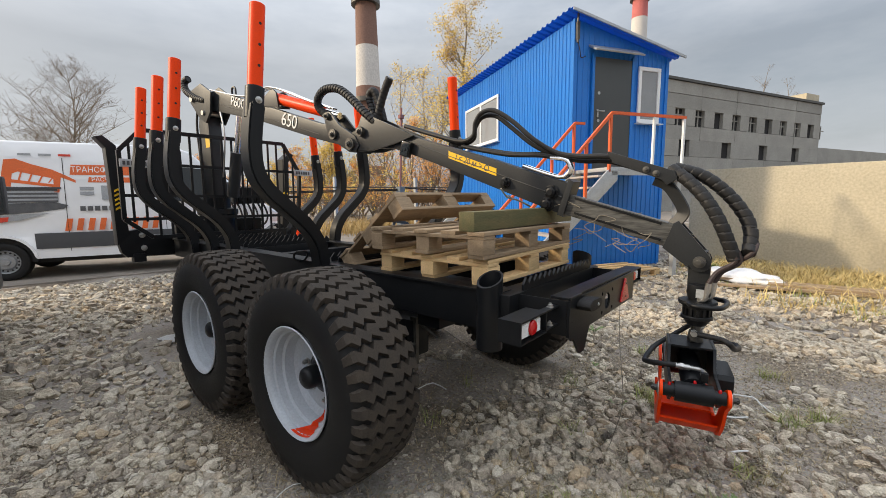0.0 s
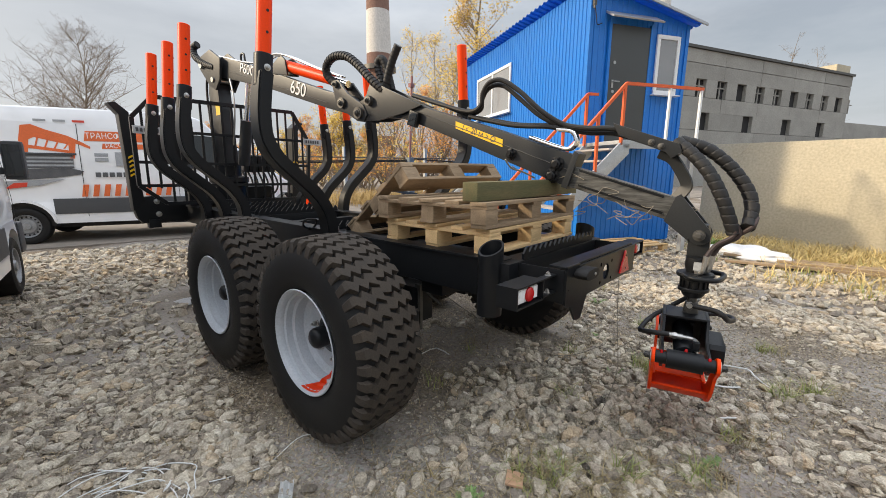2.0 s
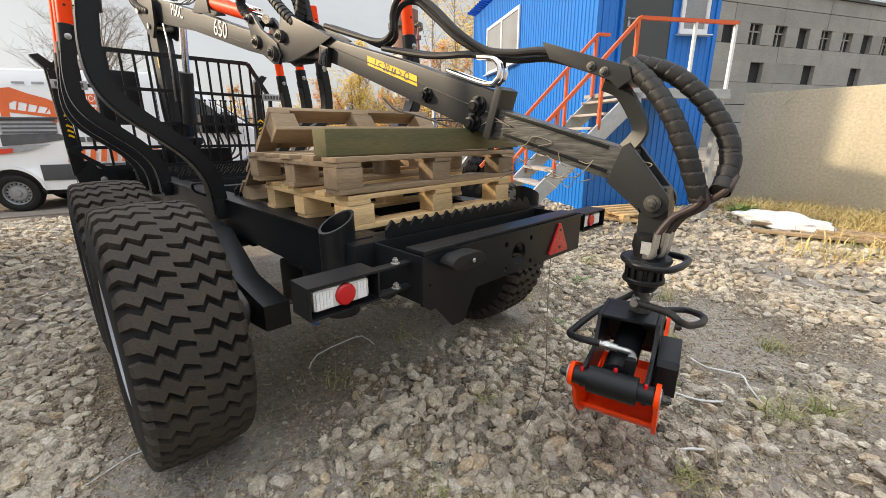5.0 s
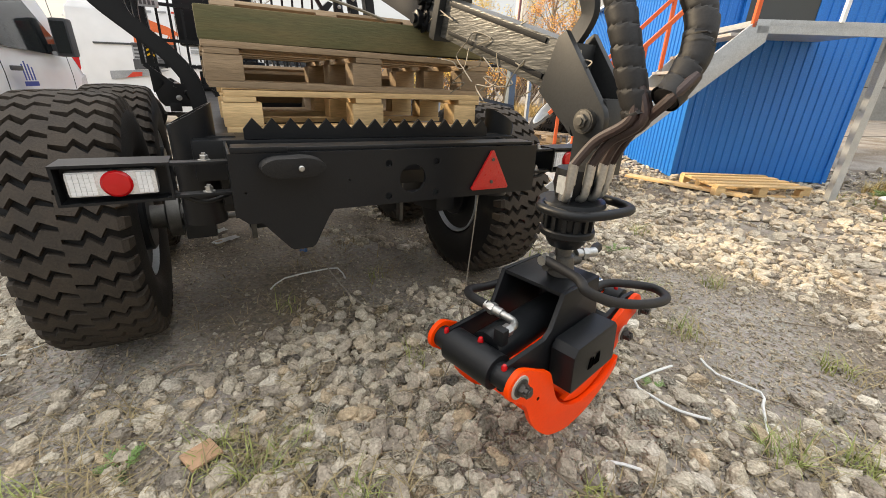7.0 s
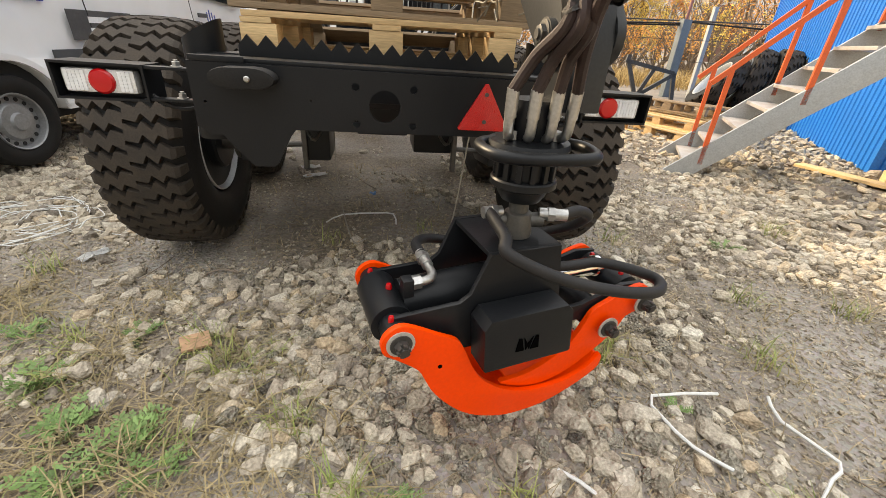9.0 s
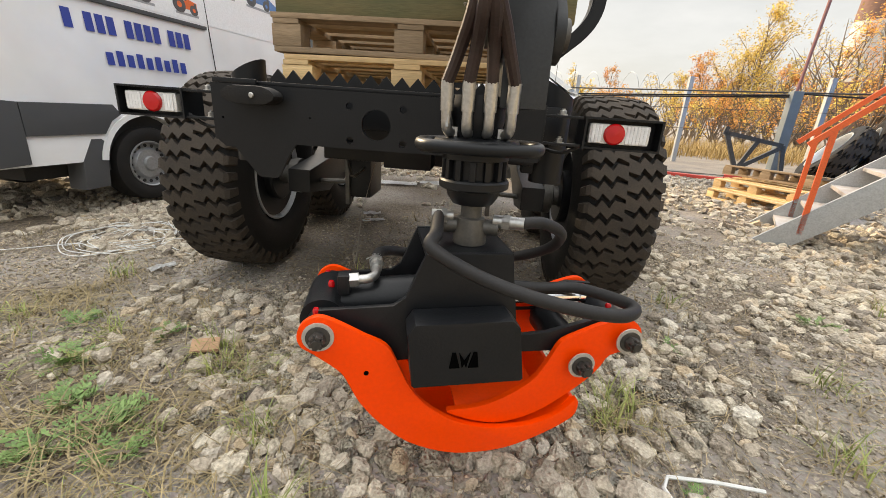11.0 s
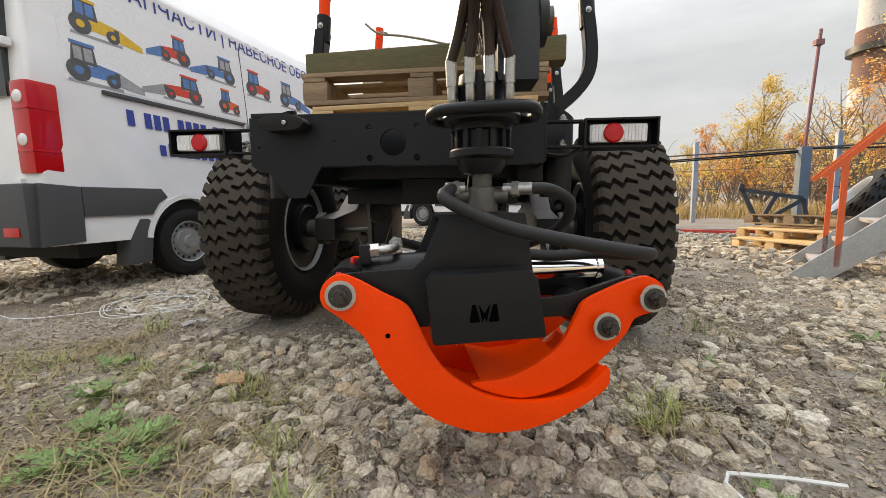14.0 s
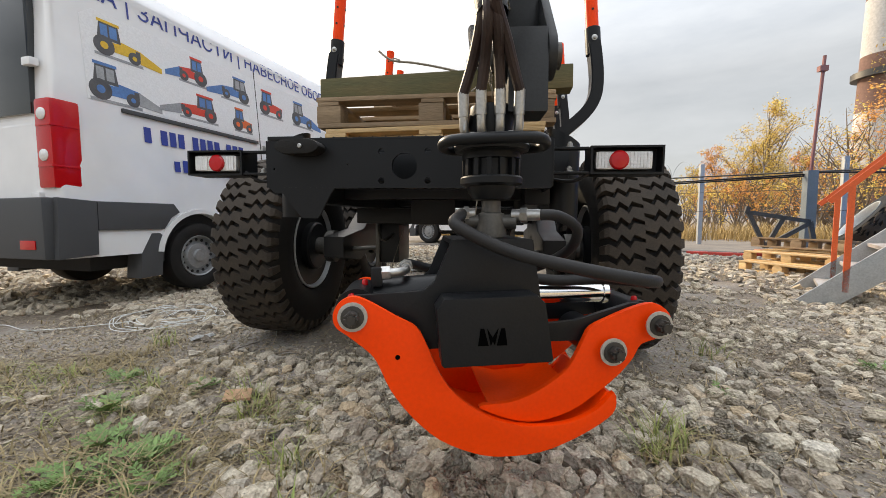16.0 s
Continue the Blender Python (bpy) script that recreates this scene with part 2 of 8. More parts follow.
def stone_material(name, per_object, unit, dust=0.0):
    """Crushed limestone: every piece its own cream, ochre or grey, pitted and stained."""
    m = bpy.data.materials.new(name)
    m.use_nodes = True
    n, l = m.node_tree.nodes, m.node_tree.links
    b = n["Principled BSDF"]
    b.inputs["Roughness"].default_value, b.inputs["Specular IOR Level"].default_value = 0.92, 0.2
    rnd_out = n.new("ShaderNodeObjectInfo").outputs["Random"] if per_object else n.new("ShaderNodeNewGeometry").outputs["Random Per Island"]
    hue = n.new("ShaderNodeValToRGB")
    cr = hue.color_ramp
    cr.interpolation = "LINEAR"
    cr.elements[0].position, cr.elements[0].color = 0.0, (0.24, 0.21, 0.175, 1)
    cr.elements[1].position, cr.elements[1].color = 1.0, (0.78, 0.72, 0.61, 1)
    for p, c in ((0.10, (0.42, 0.36, 0.29, 1)), (0.3, (0.62, 0.535, 0.41, 1)), (0.46, (0.50, 0.44, 0.355, 1)), (0.64, (0.73, 0.65, 0.51, 1)), (0.8, (0.60, 0.54, 0.45, 1)), (0.9, (0.62, 0.48, 0.32, 1))):
        el = cr.elements.new(p)
        el.color = c
    l.new(rnd_out, hue.inputs["Fac"])
    co = n.new("ShaderNodeTexCoord")
    big = n.new("ShaderNodeTexNoise")
    big.inputs["Scale"].default_value, big.inputs["Detail"].default_value, big.inputs["Roughness"].default_value = 34 * unit, 6, 0.65
    fine = n.new("ShaderNodeTexNoise")
    fine.inputs["Scale"].default_value, fine.inputs["Detail"].default_value, fine.inputs["Roughness"].default_value = 130 * unit, 5, 0.7
    pits = n.new("ShaderNodeTexVoronoi")
    pits.inputs["Scale"].default_value = 95 * unit
    for x in (big, fine, pits):
        l.new(co.outputs["Object"], x.inputs["Vector"])
    stain = n.new("ShaderNodeMapRange")
    stain.inputs["From Min"].default_value, stain.inputs["From Max"].default_value = 0.32, 0.66
    stain.inputs["To Min"].default_value, stain.inputs["To Max"].default_value = 0.62, 1.18
    l.new(big.outputs["Fac"], stain.inputs["Value"])
    spk = n.new("ShaderNodeMapRange")
    spk.inputs["From Min"].default_value, spk.inputs["From Max"].default_value = 0.3, 0.7
    spk.inputs["To Min"].default_value, spk.inputs["To Max"].default_value = 0.72, 1.2
    l.new(fine.outputs["Fac"], spk.inputs["Value"])
    mul = n.new("ShaderNodeMath")
    mul.operation = "MULTIPLY"
    l.new(stain.outputs["Result"], mul.inputs[0])
    l.new(spk.outputs["Result"], mul.inputs[1])
    hs = n.new("ShaderNodeHueSaturation")
    l.new(hue.outputs["Color"], hs.inputs["Color"])
    l.new(mul.outputs["Value"], hs.inputs["Value"])
    soil = n.new("ShaderNodeMix")
    soil.data_type = "RGBA"
    soil.inputs["Factor"].default_value = dust
    soil.inputs["B"].default_value = (0.19, 0.15, 0.11, 1)
    l.new(hs.outputs["Color"], soil.inputs["A"])
    l.new(soil.outputs["Result"], b.inputs["Base Color"])
    add = n.new("ShaderNodeMath")
    l.new(big.outputs["Fac"], add.inputs[0])
    l.new(pits.outputs["Distance"], add.inputs[1])
    bp = n.new("ShaderNodeBump")
    bp.inputs["Strength"].default_value, bp.inputs["Distance"].default_value = 0.85, 0.008 / unit
    l.new(add.outputs["Value"], bp.inputs["Height"])
    l.new(bp.outputs["Normal"], b.inputs["Normal"])
    return m


M["stone"] = stone_material("stone", False, 1.0, 0.2)
M["grit"] = stone_material("grit", False, 1.0, 0.4)
M["stone_piece"] = stone_material("stone_piece", True, 0.035)
M["white_plastic_bag"] = mat("white_plastic_bag", (0.75, 0.75, 0.76), 0.5, 0, (0.6, 0.6, 0.62), 8, 0.4)
M["paper"] = mat("paper", (0.7, 0.7, 0.69), 0.7, 0, (0.55, 0.54, 0.52), 14, 0.5)
M["wire"] = mat("wire", (0.28, 0.25, 0.2), 0.6, 0.4, None, 30, 0.5)
M["white_cord"] = mat("white_cord", (0.68, 0.68, 0.66), 0.7, 0, None, 30, 0.4)
M["pink_metal"] = mat("pink_metal", (0.6, 0.07, 0.05), 0.5, 0, None, 9, 0.4)


# ---- shape helpers ----
def add_box(bm, lo, hi, m=None, bev=0.0):
    lo, hi = Vector(lo), Vector(hi)
    t = Matrix.Translation((lo + hi) / 2) @ Matrix.Diagonal((*(hi - lo), 1))
    r = bmesh.ops.create_cube(bm, size=1.0, matrix=(m @ t) if m else t)
    if bev:
        es = list({e for v in r["verts"] for e in v.link_edges})
        bmesh.ops.bevel(bm, geom=es, offset=bev, segments=2, affect="EDGES", profile=0.7)
    return bm


def add_prism(bm, pts, d0, d1, m=None, bev=0.0):
    """A polygon in the local XZ plane, drawn out along Y from d0 to d1."""
    m = m or Matrix()
    a = [bm.verts.new(m @ Vector((x, d0, z))) for x, z in pts]
    b = [bm.verts.new(m @ Vector((x, d1, z))) for x, z in pts]
    fs = [bm.faces.new(a), bm.faces.new(b[::-1])]
    k = len(pts)
    for i in range(k):
        fs.append(bm.faces.new((a[i], b[i], b[(i + 1) % k], a[(i + 1) % k])))
    bmesh.ops.recalc_face_normals(bm, faces=fs)
    if bev:
        es = list({e for f in fs[:2] for e in f.edges})
        bmesh.ops.bevel(bm, geom=es, offset=bev, segments=2, affect="EDGES", profile=0.7)
    return bm


def smooth_path(pts, n=6):
    """Points on a smooth curve through pts."""
    p = [Vector(q) for q in pts]
    res = []
    for i in range(len(p) - 1):
        a, b, c, d = p[max(i - 1, 0)], p[i], p[i + 1], p[min(i + 2, len(p) - 1)]
        for k in range(n):
            t = k / n
            res.append(0.5 * ((2 * b) + (c - a) * t + (2 * a - 5 * b + 4 * c - d) * t * t + (3 * b - a - 3 * c + d) * t ** 3))
    res.append(p[-1])
    return res


def add_tube(bm, pts, r, seg=10, caps=True, flat=None):
    """A round tube along pts; r is one radius or one for each point. flat: (a, b) half sizes of a rectangular section."""
    p = [Vector(q) for q in pts]
    rings, up = [], None
    for i, c in enumerate(p):
        d = (p[min(i + 1, len(p) - 1)] - p[max(i - 1, 0)]).normalized()
        if up is None:
            up = d.orthogonal().normalized() if flat is None else Vector((0, 1, 0))
        up = (up - d * up.dot(d)).normalized()
        side = d.cross(up)
        rr = r[i] if isinstance(r, (list, tuple)) else r
        if flat:
            a, b = flat
            ring = [up * a + side * b, up * a - side * b, -up * a - side * b, -up * a + side * b]
        else:
            ring = [(up * math.cos(2 * math.pi * k / seg) + side * math.sin(2 * math.pi * k / seg)) * rr for k in range(seg)]
        rings.append([bm.verts.new(c + o) for o in ring])
    fs = []
    for a, b in zip(rings, rings[1:]):
        k = len(a)
        for i in range(k):
            fs.append(bm.faces.new((a[i], a[(i + 1) % k], b[(i + 1) % k], b[i])))
    if caps:
        fs.append(bm.faces.new(rings[0][::-1]))
        fs.append(bm.faces.new(rings[-1]))
    bmesh.ops.recalc_face_normals(bm, faces=fs)
    return bm


def add_lathe(bm, profile, seg=24, m=None, closed=False):
    """A profile of (radius, height) turned about local Z."""
    m = m or Matrix()
    rings = []
    for r, h in profile:
        rings.append([bm.verts.new(m @ Vector((r * math.cos(2 * math.pi * k / seg), r * math.sin(2 * math.pi * k / seg), h))) for k in range(seg)])
    fs = []
    pairs = list(zip(rings, rings[1:])) + ([(rings[-1], rings[0])] if closed else [])
    for a, b in pairs:
        for i in range(seg):
            fs.append(bm.faces.new((a[i], a[(i + 1) % seg], b[(i + 1) % seg], b[i])))
    if not closed:
        if profile[0][0] > 1e-4:
            fs.append(bm.faces.new(rings[0][::-1]))
        if profile[-1][0] > 1e-4:
            fs.append(bm.faces.new(rings[-1]))
    bmesh.ops.recalc_face_normals(bm, faces=fs)
    return bm


def finish(bm, name, material, angle=35):
    """A mesh out of a bmesh, with edges sharper than angle kept sharp."""
    me = bpy.data.meshes.new(name)
    for f in bm.faces:
        f.smooth = True
    lim = radians(angle)
    for e in bm.edges:
        e.smooth = len(e.link_faces) == 2 and e.calc_face_angle(0) < lim
    bm.to_mesh(me)
    bm.free()
    me.materials.append(material)
    return me


def part(name, bm, material, parent=None, label="", angle=35):
    ob = new(name, finish(bm, name, material, angle))
    if parent:
        ob.parent = parent
    if label:
        ob["label"] = label
    return ob


def again(name, ob, parent, m):
    """The mesh of ob once more under parent, at the local pose m."""
    o = new(name, ob.data)
    o.parent = parent
    o.matrix_basis = m
    for k in ("label",):
        if k in ob:
            o[k] = ob[k]
    return o


def thing(name, label, category, m=None, group="", kind=""):
    ob = new(name)
    ob.empty_display_size = 0.1
    if m:
        ob.matrix_world = m
    return tagged(ob, label, category, group, kind)


def single(name, bm, material, label, category, group="", kind="", m=None, angle=35):
    ob = new(name, finish(bm, name, material, angle))
    if m:
        ob.matrix_world = m
    return tagged(ob, label, category, group, kind)


def axis_pose(p, z_dir, x_dir=None):
    """A pose at p whose Z looks along z_dir."""
    z = Vector(z_dir).normalized()
    x = Vector(x_dir) if x_dir else z.orthogonal()
    x = (x - z * x.dot(z)).normalized()
    y = z.cross(x)
    return Matrix.Translation(p) @ Matrix((x, y, z)).transposed().to_4x4()


def frame_pose(origin, x_dir, z_dir=(0, 0, 1)):
    """A pose at origin with local X along x_dir and Z as near z_dir as it can be."""
    x = Vector(x_dir).normalized()
    z = Vector(z_dir)
    z = (z - x * z.dot(x)).normalized()
    return Matrix.Translation(origin) @ Matrix((x, z.cross(x), z)).transposed().to_4x4()


def lettering(name, text, size, material, parent, m, label="", squeeze=1.0, depth=0.0015):
    """Letters as a mesh; local X runs with the writing, local Z faces the reader."""
    cu = bpy.data.curves.new(name, "FONT")
    cu.body, cu.size, cu.extrude, cu.align_x, cu.align_y = text, size, depth, "CENTER", "CENTER"
    tmp = bpy.data.objects.new("tmp", cu)
    scene.collection.objects.link(tmp)
    me = bpy.data.meshes.new_from_object(tmp.evaluated_get(bpy.context.evaluated_depsgraph_get()))
    bpy.data.objects.remove(tmp)
    me.name = name
    me.transform(Matrix.Diagonal((squeeze, 1, 1, 1)))
    me.materials.append(material)
    o = new(name, me)
    o.parent = parent
    o.matrix_basis = m
    if label:
        o["label"] = label
    return o


def hexnut(bm, m, r, h):
    add_lathe(bm, [(r * 1.45, 0), (r * 1.45, h * 0.2), (r * 1.3, h * 0.24)], 20, m)
    add_lathe(bm, [(r, h * 0.2), (r, h * 0.95), (r * 0.9, h)], 6, m)
    add_lathe(bm, [(r * 0.55, h), (r * 0.55, h * 1.35)], 12, m)
    return bm


def wpart(name, bm, material, root, label="", angle=35):
    """A part given in world places under a thing whose base stands elsewhere."""
    ob = part(name, bm, material, root, label, angle)
    ob.matrix_parent_inverse = root.matrix_basis.inverted()
    return ob




# ---- ground, road, gravel bed ----
def stretch_axis(lo, hi, step, far, grow=1.35):
    mid = list(np.arange(lo, hi + 1e-6, step))
    a, s = [], step
    x = hi
    while x < far:
        s *= grow
        x += s
        a.append(x)
    c, s = [], step
    x = lo
    while x > -far:
        s *= grow
        x -= s
        c.append(x)
    return np.array(c[::-1] + mid + a)


def ground_z(x, y):
    d = max(abs(x), abs(y))
    f = 1.0 if d < 14 else max(0.0, 1 - (d - 14) / 10)
    return f * (0.022 * noise.noise(Vector((x * 0.9, y * 0.9, 0))) + 0.012 * noise.noise(Vector((x * 3.1, y * 3.1, 5))) + 0.004 * noise.noise(Vector((x * 11, y * 11, 9))))


gx, gy = stretch_axis(-6.5, 9.5, 0.11, 1800), stretch_axis(-4.5, 10.5, 0.11, 1800)
verts = [(float(x), float(y), ground_z(float(x), float(y))) for y in gy for x in gx]
nx = len(gx)
faces = [(j * nx + i, j * nx + i + 1, (j + 1) * nx + i + 1, (j + 1) * nx + i) for j in range(len(gy) - 1) for i in range(nx - 1)]
me = bpy.data.meshes.new("ground")
me.from_pydata(verts, [], faces)
me.polygons.foreach_set("use_smooth", [True] * len(faces))


def ground_material():
    m = bpy.data.materials.new("gravelly_earth")
    m.use_nodes = True
    n, l = m.node_tree.nodes, m.node_tree.links
    b = n["Principled BSDF"]
    b.inputs["Roughness"].default_value = 0.95
    co = n.new("ShaderNodeTexCoord")
    vor = n.new("ShaderNodeTexVoronoi")
    vor.inputs["Scale"].default_value = 24
    v2 = n.new("ShaderNodeTexVoronoi")
    v2.inputs["Scale"].default_value = 60
    big = n.new("ShaderNodeTexNoise")
    big.inputs["Scale"].default_value, big.inputs["Detail"].default_value = 0.8, 6
    fine = n.new("ShaderNodeTexNoise")
    fine.inputs["Scale"].default_value, fine.inputs["Detail"].default_value, fine.inputs["Roughness"].default_value = 30, 9, 0.72
    for x in (vor, v2, big, fine):
        l.new(co.outputs["Object"], x.inputs["Vector"])
    earth = n.new("ShaderNodeMix")
    earth.data_type = "RGBA"
    earth.inputs["A"].default_value, earth.inputs["B"].default_value = (0.25, 0.195, 0.14, 1), (0.085, 0.066, 0.048, 1)
    er = n.new("ShaderNodeValToRGB")
    er.color_ramp.elements[0].position, er.color_ramp.elements[1].position = 0.38, 0.60
    l.new(fine.outputs["Fac"], er.inputs["Fac"])
    l.new(er.outputs["Color"], earth.inputs["Factor"])
    grit = n.new("ShaderNodeMix")
    grit.data_type = "RGBA"
    grit.inputs["A"].default_value = (0.30, 0.24, 0.175, 1)
    hs = n.new("ShaderNodeHueSaturation")
    hs.inputs["Saturation"].default_value = 0.12
    hs.inputs["Value"].default_value = 0.38
    l.new(v2.outputs["Color"], hs.inputs["Color"])
    l.new(hs.outputs["Color"], grit.inputs["B"])
    grit.inputs["Factor"].default_value = 0.5
    ramp = n.new("ShaderNodeValToRGB")
    ramp.color_ramp.elements[0].position, ramp.color_ramp.elements[1].position = 0.40, 0.62
    l.new(big.outputs["Fac"], ramp.inputs["Fac"])
    mx1 = n.new("ShaderNodeMix")
    mx1.data_type = "RGBA"
    l.new(ramp.outputs["Color"], mx1.inputs["Factor"])
    l.new(earth.outputs["Result"], mx1.inputs["A"])
    l.new(grit.outputs["Result"], mx1.inputs["B"])
    l.new(mx1.outputs["Result"], b.inputs["Base Color"])
    bp = n.new("ShaderNodeBump")
    bp.inputs["Strength"].default_value, bp.inputs["Distance"].default_value = 0.7, 0.012
    add = n.new("ShaderNodeMath")
    l.new(v2.outputs["Distance"], add.inputs[0])
    l.new(fine.outputs["Fac"], add.inputs[1])
    l.new(add.outputs["Value"], bp.inputs["Height"])
    l.new(bp.outputs["Normal"], b.inputs["Normal"])
    return m


me.materials.append(ground_material())
ground = tagged(new("ground", me), "bare earth with pale crushed stone and tufts of grass", "ground", kind="structure")
b = bmesh.new()
add_prism(b, [(-60, 0.0), (60, 0.0), (60, 0.012), (55, 0.03), (-55, 0.03), (-60, 0.012)], 0, 5.6, pose(1.5, 8.6, 0.0, 0, 0, -11))
single("road", b, M["asphalt"], "dusty grey asphalt road", "road", kind="structure")

# ---- blue cabin ----
DD = Vector((0.8786, -0.4777, 0)).normalized()
CM = frame_pose((5.20, 2.69, 0), DD)       # X along the door side, Y along the long side
CW, CL = 2.20, 6.46
H0, H1 = 4.62, 4.15
cabin = thing("site_cabin", "tall blue ribbed-metal site cabin with a sloping roof", "cabin", CM)


def ribbed(bm, length, htop, m, step=0.115, proud=0.014):
    """Upright trapezoid ribs on a sheet; htop(x) is the height of the sheet's top."""
    n = int(length / step)
    s = length / n
    xs = []
    for i in range(n):
        a = i * s
        xs += [(a, 0), (a + 0.60 * s, 0), (a + 0.68 * s, proud), (a + 0.92 * s, proud)]
    xs.append((length, 0))
    lo = [bm.verts.new(m @ Vector((x, -d, 0.03))) for x, d in xs]
    hi = [bm.verts.new(m @ Vector((x, -d, htop(x)))) for x, d in xs]
    for i in range(len(xs) - 1):
        bm.faces.new((lo[i], lo[i + 1], hi[i + 1], hi[i]))
    bk0 = [bm.verts.new(m @ Vector((x, 0.06, z))) for x, z in ((0, 0.03), (length, 0.03), (length, htop(length)), (0, htop(0)))]
    bm.faces.new(bk0)
    bmesh.ops.recalc_face_normals(bm, faces=bm.faces)


slope = lambda x: H0 + (H1 - H0) * x / CW
b = bmesh.new()
ribbed(b, CW, slope, Matrix())
part("door_wall", b, M["blue_sheet"], cabin, "blue ribbed metal wall")
b = bmesh.new()
ribbed(b, CL, lambda x: H0, Matrix.Rotation(radians(-90), 4, "Z") @ Matrix.Translation((-CL, 0, 0)))
part("long_wall", b, M["blue_sheet"], cabin, "blue ribbed metal wall")
b = bmesh.new()
ribbed(b, CL, lambda x: H1, Matrix.Translation((CW, 0, 0)) @ Matrix.Rotation(radians(90), 4, "Z"))
part("back_wall", b, M["blue_sheet"], cabin)
b = bmesh.new()
add_box(b, (0.06, CL - 0.06, 0.03), (CW - 0.06, CL, H1))
part("end_wall", b, M["blue_sheet"], cabin)
for x, y, z in ((0, 0, H0), (CW, 0, H1), (0, CL, H0)):
    b = bmesh.new()
    add_box(b, (x - 0.022 if x == 0 else x - 0.05, y - 0.022 if y == 0 else y - 0.05, 0.02), (x + 0.05 if x == 0 else x + 0.022, y + 0.05 if y == 0 else y + 0.022, z))
    part("corner_trim", b, M["blue_rib"], cabin)
b = bmesh.new()
n = 40
pts = []
for i in range(n):
    y = -0.22 + (CL + 0.4) * i / n
    st = (CL + 0.4) / n
    pts += [(y, 0), (y + 0.55 * st, 0), (y + 0.65 * st, 0.03), (y + 0.9 * st, 0.03)]
lo = [b.verts.new((-0.2, y, slope(-0.2) + 0.05 + d)) for y, d in pts]
hi = [b.verts.new((CW + 0.22, y, slope(CW + 0.22) + 0.05 + d)) for y, d in pts]
for i in range(len(pts) - 1):
    b.faces.new((lo[i], lo[i + 1], hi[i + 1], hi[i]))
bmesh.ops.solidify(b, geom=list(b.faces), thickness=0.02)
part("roof", b, M["blue_sheet"], cabin, "blue corrugated lean-to roof")
b = bmesh.new()
add_prism(b, [(-0.2, slope(-0.2) + 0.0), (CW + 0.22, slope(CW + 0.22)), (CW + 0.22, slope(CW + 0.22) + 0.045), (-0.2, slope(-0.2) + 0.045)], -0.235, -0.21)
part("verge_board", b, M["galvanised"], cabin)
b = bmesh.new()
add_box(b, (0.42, -0.05, 1.97), (1.28, -0.0155, 4.00), None, 0.006)
dr = part("door", b, M["door_paint"], cabin, "dark grey steel entrance door, shut")
b = bmesh.new()
for x0, x1, z0, z1 in ((0.37, 0.42, 1.95, 4.05), (1.28, 1.33, 1.95, 4.05)):
    add_box(b, (x0, -0.06, z0), (x1, -0.016, z1))
part("door_frame", b, M["blue_rib"], dr)
b = bmesh.new()
add_box(b, (0.49, -0.062, 2.92), (0.53, -0.051, 3.06), None, 0.003)
add_tube(b, [(0.51, -0.06, 3.03), (0.51, -0.10, 3.03), (0.63, -0.10, 3.03)], 0.012, 8)
part("door_handle", b, M["steel"], dr)
for z in (3.36, 2.86):
    b = bmesh.new()
    add_lathe(b, [(0.028, 0), (0.028, 0.008)], 14, axis_pose((0.53, -0.051, z), (0, -1, 0)))
    part("lock_plate", b, M["steel"], dr)
b = bmesh.new()
add_prism(b, [(-0.24, 4.07), (-0.22, 4.05), (-0.016, 4.17), (-0.016, 4.21)], 0.30, 1.41, Matrix.Rotation(radians(90), 4, "Z") @ Matrix.Scale(-1, 4, (0, 1, 0)))
part("door_canopy", b, M["galvanised"], cabin, "small grey metal canopy above the door")


def upvc(parent, x0, x1, z0, z1, m, split=True):
    w = new("window")
    w.parent = parent
    w.matrix_basis = m
    w["label"] = "white plastic window"
    b = bmesh.new()
    f = 0.07
    for a, c, d, e in ((x0, x1, z0, z0 + f), (x0, x1, z1 - f, z1), (x0, x0 + f, z0 + f, z1 - f), (x1 - f, x1, z0 + f, z1 - f)):
        add_box(b, (a, -0.05, d), (c, -0.016, e), None, 0.004)
    if split:
        c = (x0 + x1) / 2
        add_box(b, (c - 0.04, -0.048, z0 + f), (c + 0.04, -0.016, z1 - f), None, 0.003)
    part("frame", b, M["white_plastic"], w)
    b = bmesh.new()
    add_box(b, (x0 + f, -0.03, z0 + f), (x1 - f, -0.022, z1 - f))
    part("pane", b, M["window_glass"], w)
    b = bmesh.new()
    add_box(b, (x0 - 0.04, -0.13, z0 - 0.03), (x1 + 0.04, -0.016, z0 - 0.012))
    part("sill", b, M["white_plastic"], w)


M["window_glass"] = mat("window_glass", (0.22, 0.23, 0.24), 0.08, 0, (0.33, 0.33, 0.33), 1.5, 0.6, coat=0.6)
upvc(cabin, 1.46, 2.0, 2.87, 3.92, Matrix(), False)
upvc(cabin, CL - 5.2, CL - 3.0, 2.88, 4.03, Matrix.Rotation(radians(-90), 4, "Z") @ Matrix.Translation((-CL, 0, 0)))
b = bmesh.new()
add_tube(b, [(0.02, -0.06, 4.2), (0.02, -0.06, 4.75)], 0.02, 8)
add_box(b, (0.0, -0.08, 4.25), (0.05, -0.02, 4.55))
part("mast_pole", b, M["dark_steel"], cabin)
b = bmesh.new()
add_tube(b, smooth_path([(0.02, -0.05, 4.3), (0.06, -0.08, 4.05), (0.1, -0.06, 3.95), (0.2, -0.06, 3.98)], 5), 0.008, 6)
part("cable", b, M["hose_rubber"], cabin)

